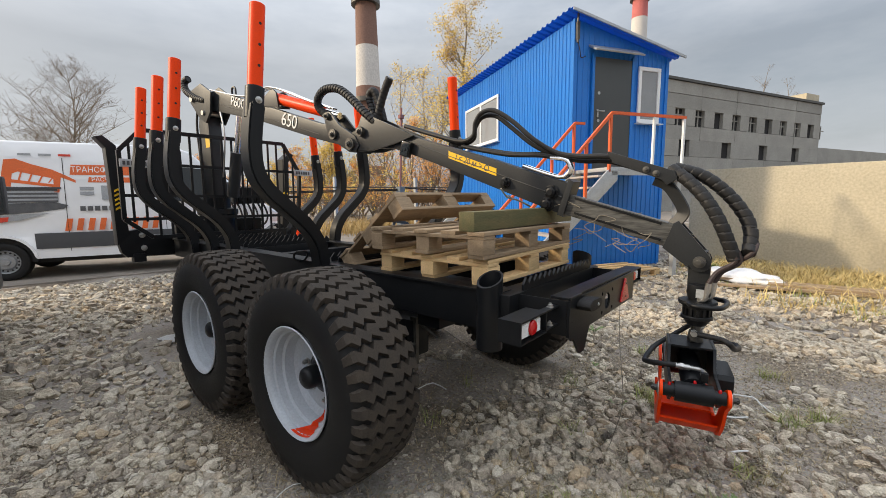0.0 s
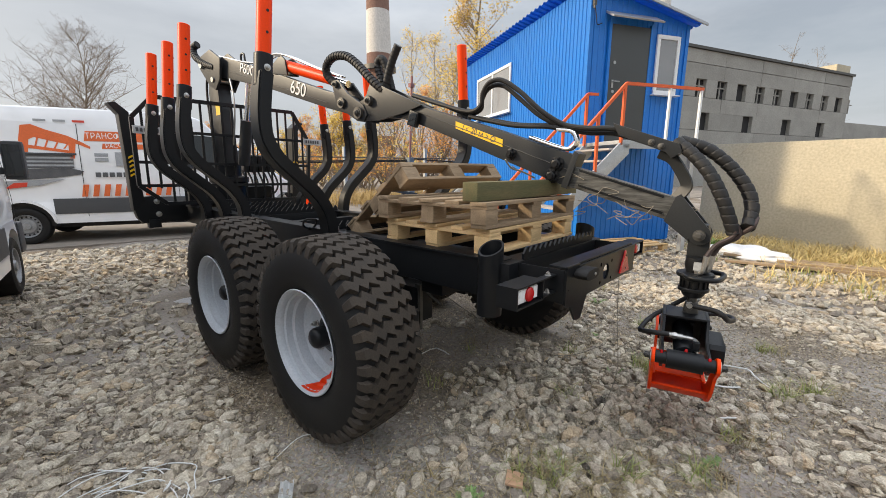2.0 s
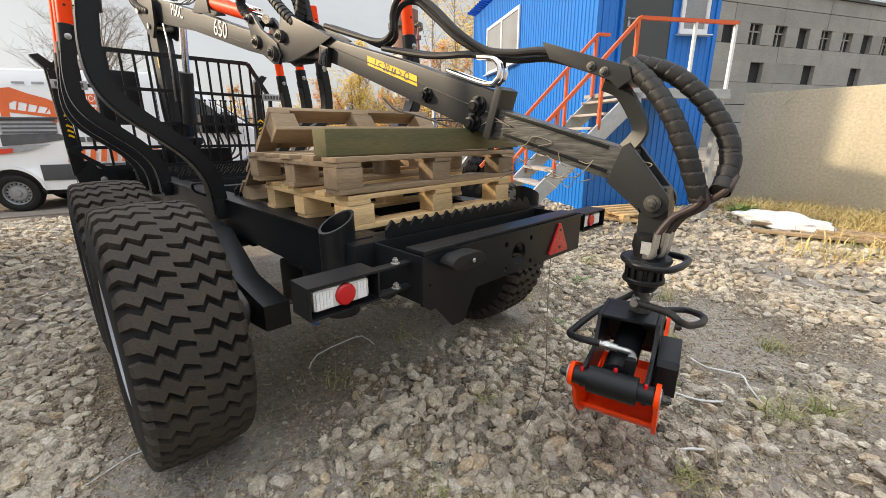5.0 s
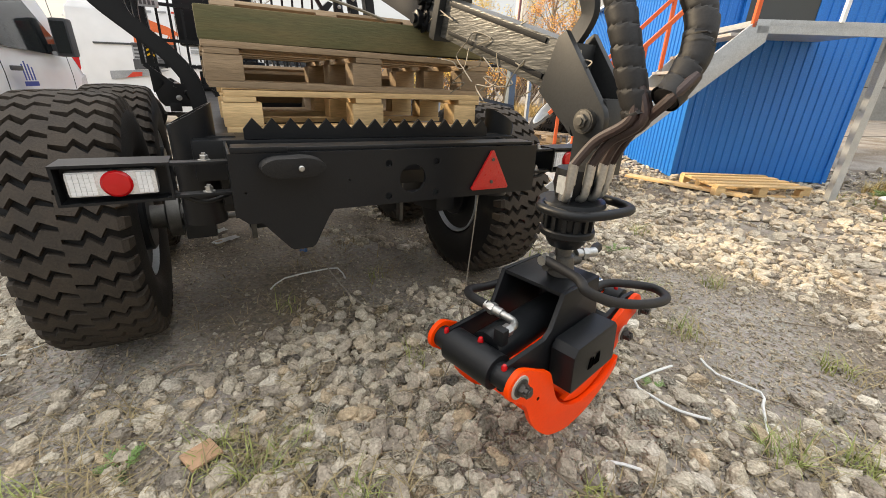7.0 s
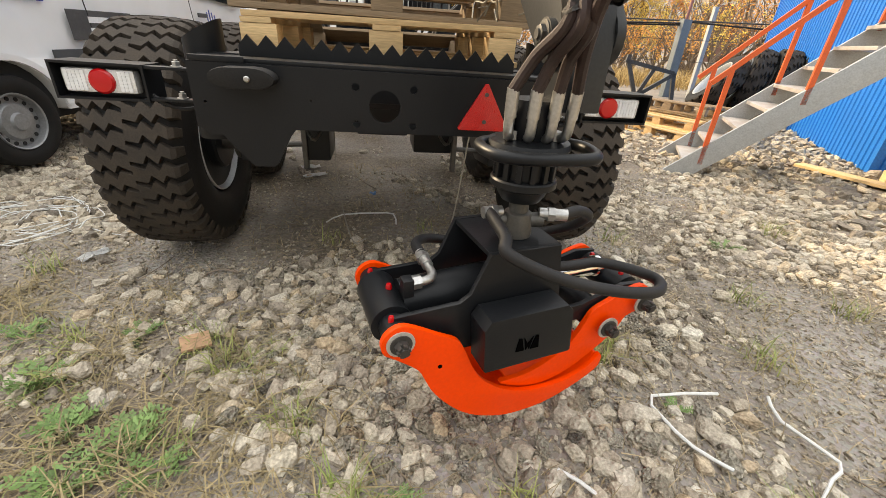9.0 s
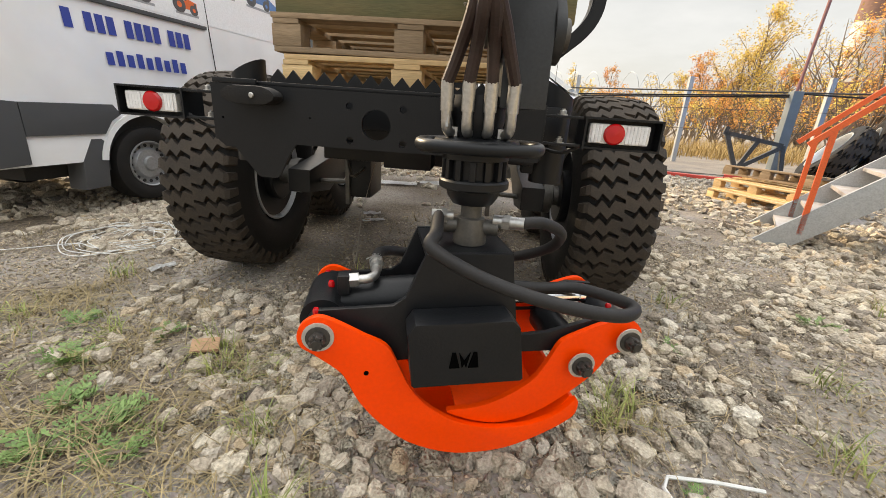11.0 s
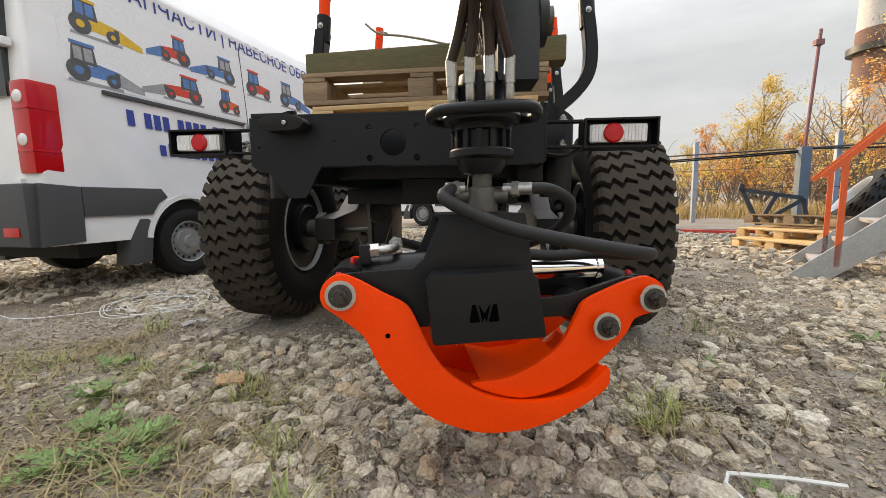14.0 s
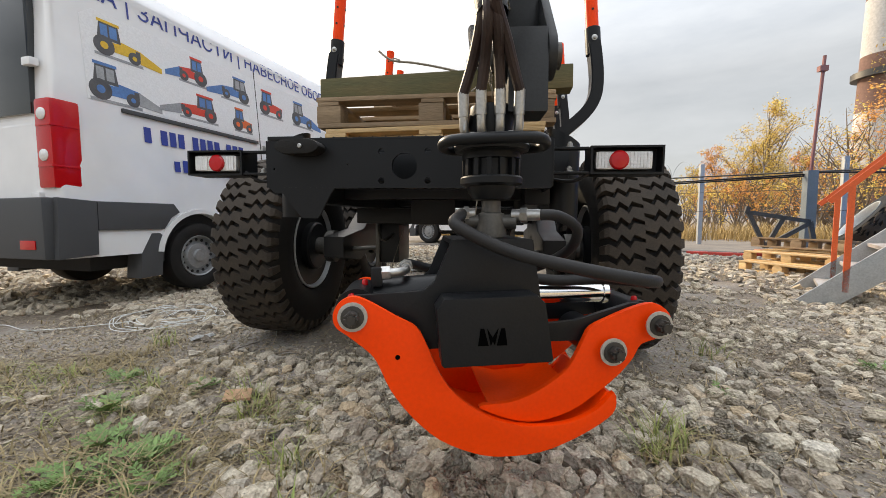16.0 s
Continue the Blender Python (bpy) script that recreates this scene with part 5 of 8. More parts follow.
LM = lambda u, z, tilt, y=0.0665: BM @ pose(u, y, z) @ Matrix(((-1, 0, 0, 0), (0, 0, 1, 0), (0, 1, 0, 0), (0, 0, 0, 1))) @ Matrix.Rotation(radians(tilt), 4, "Z")
lettering("model_letters", "P60C", 0.155, M["white_letter"], arm, LM(4.78, 2.66, -16.5), "white stencilled letters")
lettering("size_letters", "650", 0.19, M["white_letter"], arm, LM(3.78, 2.335, -16.5), "white stencilled digits")
# orange cylinder on the main arm
for yy in (-0.075, 0.055):
    b = bmesh.new()
    add_prism(b, [(4.35, 2.58), (4.2, 2.54), (3.95, 2.50), (3.98, 2.66), (4.03, 2.70), (4.1, 2.70)], yy, yy + 0.02, BM, 0.004)
    cpart("cylinder_bracket", b, GP)
b = bmesh.new()
add_tube(b, [BM @ Vector((4.05, 0, 2.615)), BM @ Vector((3.28, 0, 2.385))], 0.055, 22)
oc = cpart("outer_cylinder", b, M["orange_paint"], None, "orange hydraulic cylinder")
b = bmesh.new()
add_tube(b, [BM @ Vector((3.28, 0, 2.385)), BM @ Vector((3.05, 0, 2.31))], 0.032, 16)
part("rod", b, M["chrome"], oc)
for k, yy in enumerate((-0.035, 0.0, 0.035)):
    b = bmesh.new()
    add_tube(b, smooth_path([BM @ Vector((5.5, yy, 2.93)), BM @ Vector((4.7, yy, 2.735)), BM @ Vector((4.1, yy + 0.045, 2.735)), BM @ Vector((3.5, yy + 0.04, 2.52)), BM @ Vector((3.1, yy + 0.03, 2.38))], 4), 0.009, 8)
    cpart("steel_pipe", b, M["chrome"], None, "bright steel hydraulic pipe along the arm")

# knuckle plates and pins
for yy in (-0.10, 0.075):
    b = bmesh.new()
    add_prism(b, [(3.16, 2.27), (3.12, 2.14), (3.02, 2.05), (2.82, 1.94), (2.74, 1.93), (2.69, 1.99), (2.74, 2.08), (2.95, 2.2), (3.08, 2.34), (3.14, 2.34)], yy, yy + 0.025, BM, 0.004)
    cpart("link_plate", b, GP)
    b = bmesh.new()
    add_prism(b, [(2.85, 2.02), (2.72, 1.94), (2.56, 1.93), (2.25, 1.97), (2.05, 2.02), (2.3, 2.13), (2.55, 2.24), (2.66, 2.25), (2.72, 2.14), (2.84, 2.1)], yy * 0.88, yy * 0.88 + 0.022, BM, 0.004)
    cpart("knuckle_plate", b, GP)
for u, z, r in ((3.028, 2.122, 0.045), (2.795, 2.012, 0.05), (2.659, 2.11, 0.04), (3.11, 2.30, 0.03)):
    b = bmesh.new()
    add_tube(b, [BM @ Vector((u, -0.125, z)), BM @ Vector((u, 0.125, z))], r, 18)
    hexnut(b, axis_pose(BM @ Vector((u, 0.125, z)), BM.to_3x3() @ Vector((0, 1, 0))), r * 0.45, 0.02)
    cpart("pivot_pin", b, M["dark_steel"])

# outer arm, telescope, tip
b = bmesh.new()
add_prism(b, [(2.62, 2.16), (2.35, 2.13), (1.98, 1.985), (1.33, 1.785), (0.96, 1.655), (0.745, 1.59), (0.80, 1.385), (0.965, 1.445), (1.35, 1.59), (1.98, 1.83), (2.3, 1.935), (2.62, 1.97)], -0.06, 0.06, BM, 0.008)
stick = cpart("outer_arm", b, GP)
b = bmesh.new()
add_tube(b, [BM @ Vector((x, 0.0615, z)) for x, z in ((2.3, 2.045), (1.35, 1.70), (0.8, 1.50))], 0.003, 6)
part("weld_seam", b, M["dark_steel"], stick)
b = bmesh.new()
add_prism(b, [(1.72, 1.872), (1.295, 1.715), (1.295, 1.66), (1.72, 1.817)], 0.0605, 0.0625, BM)
stk = part("warning_sticker", b, M["yellow_sticker"], stick, "yellow warning sticker")
lettering("sticker_letters", "! < 20 м > O", 0.064, M["sticker_dark"], stk, LM(1.505, 1.766, -20.2, 0.0632), "black warning letters", 0.92, 0.0006)
for u, z, r in ((1.22, 1.61, 0.026), (0.87, 1.535, 0.032), (0.90, 1.455, 0.032)):
    b = bmesh.new()
    hexnut(b, axis_pose(BM @ Vector((u, 0.06, z)), BM.to_3x3() @ Vector((0, 1, 0))), r, 0.035)
    cpart("clamp_bolt", b, BK)
    for k in range(6):
        b = bmesh.new()
        a = math.pi * k / 3
        add_box(b, (r * 0.7, -0.006, 0.0), (r * 1.35, 0.006, 0.018), axis_pose(BM @ Vector((u, 0.06, z)), BM.to_3x3() @ Vector((0, 1, 0))) @ Matrix.Rotation(a, 4, "Z"), 0.002)
        cpart("bolt_lug", b, BK)
b = bmesh.new()
add_prism(b, [(2.3, 2.07), (2.18, 2.03), (2.2, 1.92), (2.32, 1.95)], -0.064, 0.064, BM, 0.002)
cpart("arm_band", b, BK)
b = bmesh.new()
add_prism(b, [(0.755, 1.62), (0.72, 1.60), (0.79, 1.37), (0.83, 1.385)], -0.075, 0.075, BM, 0.004)
cpart("end_collar", b, GP)
b = bmesh.new()
add_prism(b, [(0.9, 1.56), (0.135, 1.335), (0.185, 1.205), (0.9, 1.42)], -0.046, 0.046, BM, 0.006)
tele = cpart("telescope", b, M["greasy_steel"], None, "greasy bare steel telescopic arm")
for z0 in (0.0, -0.098):
    b = bmesh.new()
    add_prism(b, [(0.72, 1.502 + z0), (0.20, 1.348 + z0), (0.205, 1.333 + z0), (0.72, 1.487 + z0)], 0.0465, 0.052, BM, 0.001)
    part("slide_rail", b, M["black_paint"], tele, "black greased slide strip")
for yy in (-0.07, 0.048):
    b = bmesh.new()
    pts = [(0.19, 1.20), (0.14, 1.345), (0.115, 1.36)]
    for k in range(9):
        a = radians(35 - 24 * k)
        pts.append((0.0 - 0.058 * math.cos(a) * 1.0, 1.13 + 0.058 * math.sin(a)))
    pts += [(0.045, 1.085)]
    add_prism(b, pts, yy, yy + 0.022, BM, 0.004)
    cpart("tip_plate", b, GP)
b = bmesh.new()
add_box(b, (0.10, -0.05, 1.21), (0.14, 0.05, 1.33), BM, 0.004)
cpart("tip_spacer", b, GP)
b = bmesh.new()
add_tube(b, [BM @ Vector((0, -0.085, 1.13)), BM @ Vector((0, 0.085, 1.13))], 0.03, 18)
hexnut(b, axis_pose(BM @ Vector((0, 0.085, 1.13)), BM.to_3x3() @ Vector((0, 1, 0))), 0.018, 0.012)
cpart("tip_pin", b, M["dark_steel"])
b = bmesh.new()
add_prism(b, [(0.53, 1.785), (0.15, 1.645), (0.135, 1.60), (0.185, 1.565), (0.22, 1.60), (0.49, 1.71)], -0.06, 0.06, BM, 0.006)
cpart("hose_guide", b, GP)
b = bmesh.new()
add_tube(b, smooth_path([BM @ Vector((u, 0, z)) for u, z in ((0.26, 1.60), (0.19, 1.565), (0.135, 1.49), (0.10, 1.42), (0.108, 1.38), (0.15, 1.33))], 4), 0.02, flat=(0.03, 0.008))
cpart("guide_strap", b, GP)
for u, z in ((0.30, 1.66), (0.245, 1.635)):
    b = bmesh.new()
    hexnut(b, axis_pose(BM @ Vector((u, 0.06, z)), BM.to_3x3() @ Vector((0, 1, 0))), 0.012, 0.012)
    cpart("guide_bolt", b, M["dark_steel"])

# work lamp on the side of the outer arm
wm = BM @ pose(2.135, 0.0, 1.915, 0, -18, 0)
b = bmesh.new()
add_box(b, (-0.05, 0.062, -0.062), (0.05, 0.105, 0.062), wm, 0.008)
wl_ = cpart("work_lamp", b, BK, None, "small black square work lamp")
b = bmesh.new()
add_box(b, (-0.04, 0.1055, -0.052), (0.04, 0.109, 0.052), wm, 0.003)
part("lens", b, M["dark_glass"], wl_)
b = bmesh.new()
add_tube(b, [wm @ Vector((0.0, 0.075, -0.06)), wm @ Vector((0.01, 0.075, -0.10))], 0.008, 8)
part("lamp_bolt", b, M["steel"], wl_)

# hoses
def hose(name, pts, r, label="", seg=10, n=7, material=None, ribs=0.0):
    b = bmesh.new()
    p = smooth_path(pts, n)
    add_tube(b, p, r, seg)
    o = cpart(name, b, material or M["hose_rubber"], None, label)
    if ribs:
        # overlapping wraps of a spiral guard
        b = bmesh.new()
        L = [0.0]
        for a, c in zip(p, p[1:]):
            L.append(L[-1] + (c - a).length)
        steps = int(L[-1] / ribs * 9)
        prev = None
        for k in range(steps + 1):
            s = L[-1] * k / steps
            i = min(max(j for j in range(len(L)) if L[j] <= s + 1e-9), len(p) - 2)
            c = p[i].lerp(p[i + 1], (s - L[i]) / max(1e-6, L[i + 1] - L[i]))
            d = (p[min(i + 2, len(p) - 1)] - p[max(i - 1, 0)]).normalized()
            u = d.cross(Vector((0.3, 0.2, 0.9))).normalized()
            v = d.cross(u)
            row = []
            for h in range(18):
                a = 2 * math.pi * h / 18
                ph = (s / ribs + h / 18) % 1.0
                rr = r * (1.04 + (0.20 - 0.12 * ph if ph < 0.86 else 0.0))
                row.append(b.verts.new(c + (u * math.cos(a) + v * math.sin(a)) * rr))
            if prev:
                for h in range(18):
                    b.faces.new((prev[h], prev[(h + 1) % 18], row[(h + 1) % 18], row[h]))
            prev = row
        bmesh.ops.recalc_face_normals(b, faces=b.faces)
        part("spiral_guard", b, M["hose_rubber"], o, "black plastic spiral guard")
    return o


W3 = lambda u, y, z: BM @ Vector((u, y, z))
hose("loop_hose", [W3(2.2, 0.02, 2.12), W3(1.9, 0.03, 2.02), W3(1.62, 0.04, 1.94), W3(1.5, 0.05, 1.97), W3(1.475, 0.06, 2.06), W3(1.42, 0.06, 2.125), W3(1.32, 0.05, 2.13), W3(1.18, 0.04, 2.04), W3(1.02, 0.03, 1.90), W3(0.86, 0.02, 1.80), W3(0.7, 0.02, 1.765), W3(0.5, 0.02, 1.745), W3(0.2, 0.02, 1.63)], 0.016, "black hydraulic hose in a tall loop")
hose("loop_hose", [W3(2.2, -0.03, 2.12), W3(1.9, -0.02, 2.02), W3(1.66, -0.01, 1.93), W3(1.53, 0.0, 1.95), W3(1.50, 0.02, 2.03), W3(1.44, 0.02, 2.10), W3(1.33, 0.01, 2.10), W3(1.2, 0.0, 2.0), W3(1.04, -0.01, 1.87), W3(0.86, -0.02, 1.78), W3(0.7, -0.02, 1.74), W3(0.5, -0.02, 1.72), W3(0.2, -0.02, 1.61)], 0.016)
hose("boom_hose", [W3(1.62, 0.02, 1.905), W3(1.4, 0.02, 1.85), W3(1.2, 0.02, 1.81), W3(0.97, 0.02, 1.79), W3(0.86, 0.02, 1.765)], 0.015)
hose("boom_hose", [W3(1.62, -0.02, 1.905), W3(1.4, -0.02, 1.86), W3(1.2, -0.02, 1.82), W3(0.97, -0.02, 1.80), W3(0.86, -0.02, 1.775)], 0.015)
for yy in (-0.02, 0.025):
    hose("elbow_pipe", [W3(0.9, yy, 1.77), W3(0.80, yy, 1.75), W3(0.765, yy, 1.70), W3(0.78, yy, 1.655), W3(0.85, yy, 1.64), W3(1.1, yy, 1.725)], 0.013, "bright bent steel pipe", material=M["chrome"])
# thick guarded hose loops at the tip
TIP = Vector((0.39, -0.33, 1.10))
near_tip = lambda pts: [TIP + (Vector(p) - TIP) * 0.93 for p in pts]
hose("guarded_hose", near_tip([(0.375, -0.16, 1.635), (0.345, -0.26, 1.56), (0.318, -0.36, 1.45), (0.306, -0.43, 1.33), (0.312, -0.475, 1.22), (0.324, -0.505, 1.135)]), 0.027, "thick black hose bundle in a spiral guard", ribs=0.045)
hose("guarded_hose", near_tip([(0.405, -0.17, 1.64), (0.43, -0.31, 1.59), (0.44, -0.43, 1.49), (0.434, -0.52, 1.37), (0.41, -0.555, 1.28), (0.372, -0.56, 1.21), (0.335, -0.56, 1.172)]), 0.027, "thick black hose bundle in a spiral guard", ribs=0.045)
for yy in (0.03, -0.02):
    hose("hose_nipple", [W3(0.20, yy, 1.635), W3(0.09, yy, 1.60)], 0.02, material=M["steel"], label="bright hose fitting")
# arched guarded hoses over the knuckle
hose("knuckle_hose", [W3(2.5, 0.05, 2.17), W3(2.62, 0.09, 2.28), W3(2.8, 0.10, 2.44), W3(2.95, 0.10, 2.53), W3(3.12, 0.10, 2.55), W3(3.24, 0.09, 2.50), W3(3.27, 0.08, 2.42), W3(3.2, 0.06, 2.34), W3(3.05, 0.05, 2.25)], 0.03, "guarded hose arched over the knuckle", ribs=0.034)
hose("knuckle_hose", [W3(2.62, -0.06, 2.2), W3(2.68, -0.08, 2.34), W3(2.72, -0.08, 2.46), W3(2.66, -0.08, 2.50), W3(2.6, -0.08, 2.40), W3(2.52, -0.06, 2.2)], 0.028, ribs=0.034)
hose("knuckle_hose", [W3(2.55, 0.0, 2.2), W3(2.5, 0.0, 2.34), W3(2.44, 0.0, 2.46), W3(2.38, 0.0, 2.55)], 0.028, ribs=0.034)
hose("mast_hose", [W3(5.5, 0.1, 2.78), W3(5.75, 0.12, 2.86), W3(5.98, 0.12, 2.98), W3(6.06, 0.1, 3.1), W3(5.98, 0.08, 3.14)], 0.035, ribs=0.04)
for k in range(4):
    hose("mast_hose", [W3(5.75, -0.09 + 0.05 * k, 2.9), W3(5.88, -0.09 + 0.05 * k, 2.55), W3(5.82, -0.1 + 0.06 * k, 2.1), W3(5.75, -0.12 + 0.07 * k, 1.6), W3(5.6, -0.12 + 0.07 * k, 1.3)], 0.014)
hose("mast_pipe", [W3(5.15, 0.1, 2.6), W3(5.05, 0.12, 2.35), W3(5.08, 0.12, 2.1), W3(5.2, 0.1, 1.8)], 0.009, material=M["steel"])
# control valves and their hoses behind the guard
b = bmesh.new()
for k in range(7):
    add_box(b, (0.02 + 0.06 * k, 5.06, 1.40), (0.07 + 0.06 * k, 5.2, 1.62), None, 0.006)
    add_tube(b, [(0.045 + 0.06 * k, 5.12, 1.62), (0.045 + 0.06 * k, 5.08, 1.78)], 0.008, 8)
    add_lathe(b, [(0.0, 0), (0.016, 0.006), (0.016, 0.02), (0, 0.028)], 10, Matrix.Translation((0.045 + 0.06 * k, 5.08, 1.78)))
cpart("valve_bank", b, BK)
for k in range(9):
    x = -0.15 + 0.07 * k
    hose("valve_hose", [(x, 5.1, 1.42), (x + 0.02, 5.0, 1.25), (x - 0.05 + 0.02 * (k % 3), 5.03, 1.12), (x - 0.12, 5.15, 1.05), (x - 0.2, 5.3, 1.1)], 0.013, n=5, seg=8)
b = bmesh.new()
add_box(b, (-0.95, 5.1, 1.5), (-0.55, 5.4, 2.08), None, 0.03)
cpart("oil_tank", b, BK, None, "black oil tank beside the mast")
b = bmesh.new()
add_prism(b, [(5.5, 2.2), (5.62, 2.2), (5.62, 2.32), (5.5, 2.32)], 0.0865, 0.088, BM)
cpart("load_sticker", b, M["yellow_sticker"])
# wires caught on the telescope
for k in range(10):
    r = random.Random(40 + k)
    u = r.uniform(0.2, 0.85)
    z = 1.50 - (0.85 - u) * 0.27
    pts = [W3(u + r.uniform(-0.05, 0.05), r.uniform(0.03, 0.075), z - 0.03 + r.uniform(-0.09, 0.05))]
    for j in range(6):
        pts.append(pts[-1] + Vector((r.uniform(-0.02, 0.02), r.uniform(-0.09, 0.09), r.uniform(-0.05, 0.035))))
    hose("loose_wire", pts, 0.0022, "thin steel wire tangled round the arm", seg=5, n=5, material=M["wire"])

# ---- grapple with its rotator ----
GC = Vector((0.371, -0.4585, 0))
GM = frame_pose(GC, (0.648, 0.187, 0))     # X along the grapple, Y away from its outer face
grap = thing("log_grapple", "black log grapple with orange claws hanging just above gravel", "grapple", pose(0.34, -0.33, 0.2))
gp = lambda name, bm, m, parent=None, label="", angle=35: wpart(name, bm, m, grap, label, angle) if parent is None else part(name, bm, m, parent, label, angle)
OR = M["orange_paint"]
RC = Vector((0.318, -0.35, 0))
# link and rotator
b = bmesh.new()
tipw = BM @ Vector((0, 0, 1.13))
add_prism(b, [(-0.035, 1.16), (0.035, 1.16), (0.05, 1.1), (0.05, 0.97), (-0.05, 0.97), (-0.05, 1.1)], -0.045, 0.045, frame_pose((tipw.x, tipw.y, 0), BU), 0.006)
gp("hanger_link", b, GP)
rm = Matrix.Translation(RC)
b = bmesh.new()
add_lathe(b, [(0.05, 0.99), (0.055, 0.95), (0.045, 0.912), (0.074, 0.908), (0.08, 0.902), (0.08, 0.889), (0.074, 0.884), (0.069, 0.882), (0.069, 0.868), (0.058, 0.866), (0.058, 0.830), (0.071, 0.828), (0.074, 0.824), (0.074, 0.811), (0.070, 0.808), (0.058, 0.805), (0.054, 0.79), (0.044, 0.775), (0.024, 0.772)], 36, rm)
rot = gp("rotator", b, BK, None, "black hydraulic rotator with a ring guard")
for k in range(14):
    b = bmesh.new()
    add_box(b, (-0.006, 0.0575, 0.8285), (0.006, 0.0685, 0.8675), rm @ Matrix.Rotation(2 * math.pi * k / 14, 4, "Z"), 0.0015)
    part("rotator_rib", b, BK, rot)
b = bmesh.new()
add_tube(b, smooth_path([RC + Vector(p) for p in ((-0.07, 0.03, 0.897), (-0.105, 0.0, 0.897), (-0.108, -0.05, 0.897), (-0.085, -0.105, 0.897), (-0.03, -0.122, 0.897), (0.05, -0.122, 0.897), (0.105, -0.105, 0.897), (0.122, -0.05, 0.897), (0.115, 0.0, 0.897), (0.075, 0.03, 0.897))], 6), 0.0125, 12)
add_lathe(b, [(0.06, 0.885), (0.086, 0.887), (0.09, 0.897), (0.086, 0.9075), (0.06, 0.9085)], 40, rm)
part("ring_guard", b, BK, rot)
b = bmesh.new()
add_tube(b, [RC + Vector((0, 0, 0.785)), RC + Vector((0, 0, 0.70))], 0.023, 18)
add_lathe(b, [(0.023, 0.745), (0.031, 0.742), (0.037, 0.70), (0.037, 0.686)], 20, rm)
add_tube(b, [RC + Vector((-0.06, 0, 0.722)), RC + Vector((0.06, 0, 0.722))], 0.018, 12)
part("shaft", b, M["dark_steel"], rot)
# four hose ends on top of the rotator
for k, (x, y) in enumerate(((-0.058, -0.035), (-0.018, -0.05), (0.022, -0.05), (0.062, -0.035))):
    h = new("hose_end")
    h.parent = grap
    h.matrix_parent_inverse = grap.matrix_basis.inverted()
    p0 = RC + Vector((x, y, 0.915))
    lean = Vector((0.006 - 0.1 * x, -0.03, 0.0))
    b = bmesh.new()
    add_tube(b, smooth_path([RC + Vector((x * 0.75, y * 0.4, 0.918)), p0 + Vector((0, -0.005, 0.01)), p0 + Vector((x * 0.03, -0.012, 0.05))], 5), 0.0105, 12)
    add_lathe(b, [(0.016, 0), (0.016, 0.018)], 6, Matrix.Translation(RC + Vector((x * 0.8, y * 0.55, 0.912))))
    part("elbow", b, M["steel"], h)
    b = bmesh.new()
    add_tube(b, [p0 + Vector((x * 0.03, -0.012, 0.045)), p0 + Vector((x * 0.05, -0.016, 0.098))], 0.0125, 14)
    part("ferrule", b, M["steel"], h, "bright crimped ferrule")
    b = bmesh.new()
    top = [(0.308, -0.498, 1.13), (0.322, -0.515, 1.128), (0.338, -0.512, 1.13), (0.334, -0.556, 1.165)][k]
    over = [(0.306, -0.47, 1.22), (0.314, -0.475, 1.22), (0.322, -0.47, 1.22), (0.38, -0.57, 1.215)][k]
    p1_ = p0 + Vector((x * 0.05, -0.016, 0.095))
    add_tube(b, smooth_path([p1_, p1_.lerp(Vector(top), 0.5) + Vector((0, 0.018, 0.0)), Vector(top), Vector(over)], 7), 0.0118, 10)
    part("hose", b, mat("red_hose", (0.022, 0.014, 0.013), 0.55, 0, (0.06, 0.032, 0.028), 12, 0.6, 0.2, 200) if k == 0 else bpy.data.materials["red_hose"], h, "worn dark rubber hose")

# body: trapezoid housing between two side plates
for yy in (0.035, 0.235):
    b = bmesh.new()
    add_prism(b, [(-0.36, 0.50), (-0.34, 0.565), (-0.19, 0.572), (-0.165, 0.59), (-0.125, 0.685), (0.055, 0.685), (0.072, 0.585), (0.085, 0.492), (0.16, 0.498), (0.29, 0.535), (0.36, 0.53), (0.36, 0.475), (0.22, 0.45), (0.05, 0.45), (-0.2, 0.44), (-0.3, 0.46)], yy, yy + 0.014, GM, 0.003)
    gp("side_plate", b, BK)
b = bmesh.new()
add_box(b, (-0.125, 0.0495, 0.672), (0.055, 0.2345, 0.684), GM, 0.003)
gp("top_plate", b, BK)
b = bmesh.new()
add_prism(b, [(0.052, 0.682), (0.062, 0.682), (0.082, 0.50), (0.072, 0.50)], 0.0495, 0.2345, GM)
gp("end_plate", b, BK)
b = bmesh.new()
add_prism(b, [(-0.165, 0.545), (-0.15, 0.568), (0.045, 0.572), (0.062, 0.555), (0.08, 0.435), (0.075, 0.43), (-0.15, 0.425), (-0.155, 0.43)], -0.042, 0.03, GM, 0.006)
gbox = gp("front_box", b, BK, None, "black folded box on the grapple face")
# uncut emblem: black shapes painted as the shade inside its openings
b = bmesh.new()
for pts in ([(-0.092, 0.468), (-0.085, 0.515), (-0.075, 0.515), (-0.062, 0.468)], [(-0.056, 0.468), (-0.066, 0.515), (-0.05, 0.490), (-0.034, 0.515), (-0.044, 0.468), (-0.05, 0.48)], [(-0.038, 0.468), (-0.025, 0.515), (-0.015, 0.515), (-0.008, 0.468)]):
    add_prism(b, [(-0.05 + (x + 0.05) * 0.72, 0.487 + (z - 0.49) * 0.75) for x, z in pts], -0.0445, -0.041, GM)
part("emblem_shade", b, M["shade_black"], gbox, "emblem of three plain shapes painted black as shaded cut-outs")
b = bmesh.new()
add_box(b, (-0.15, 0.03, 0.42), (0.075, 0.0345, 0.50), GM)
gp("box_back", b, BK)
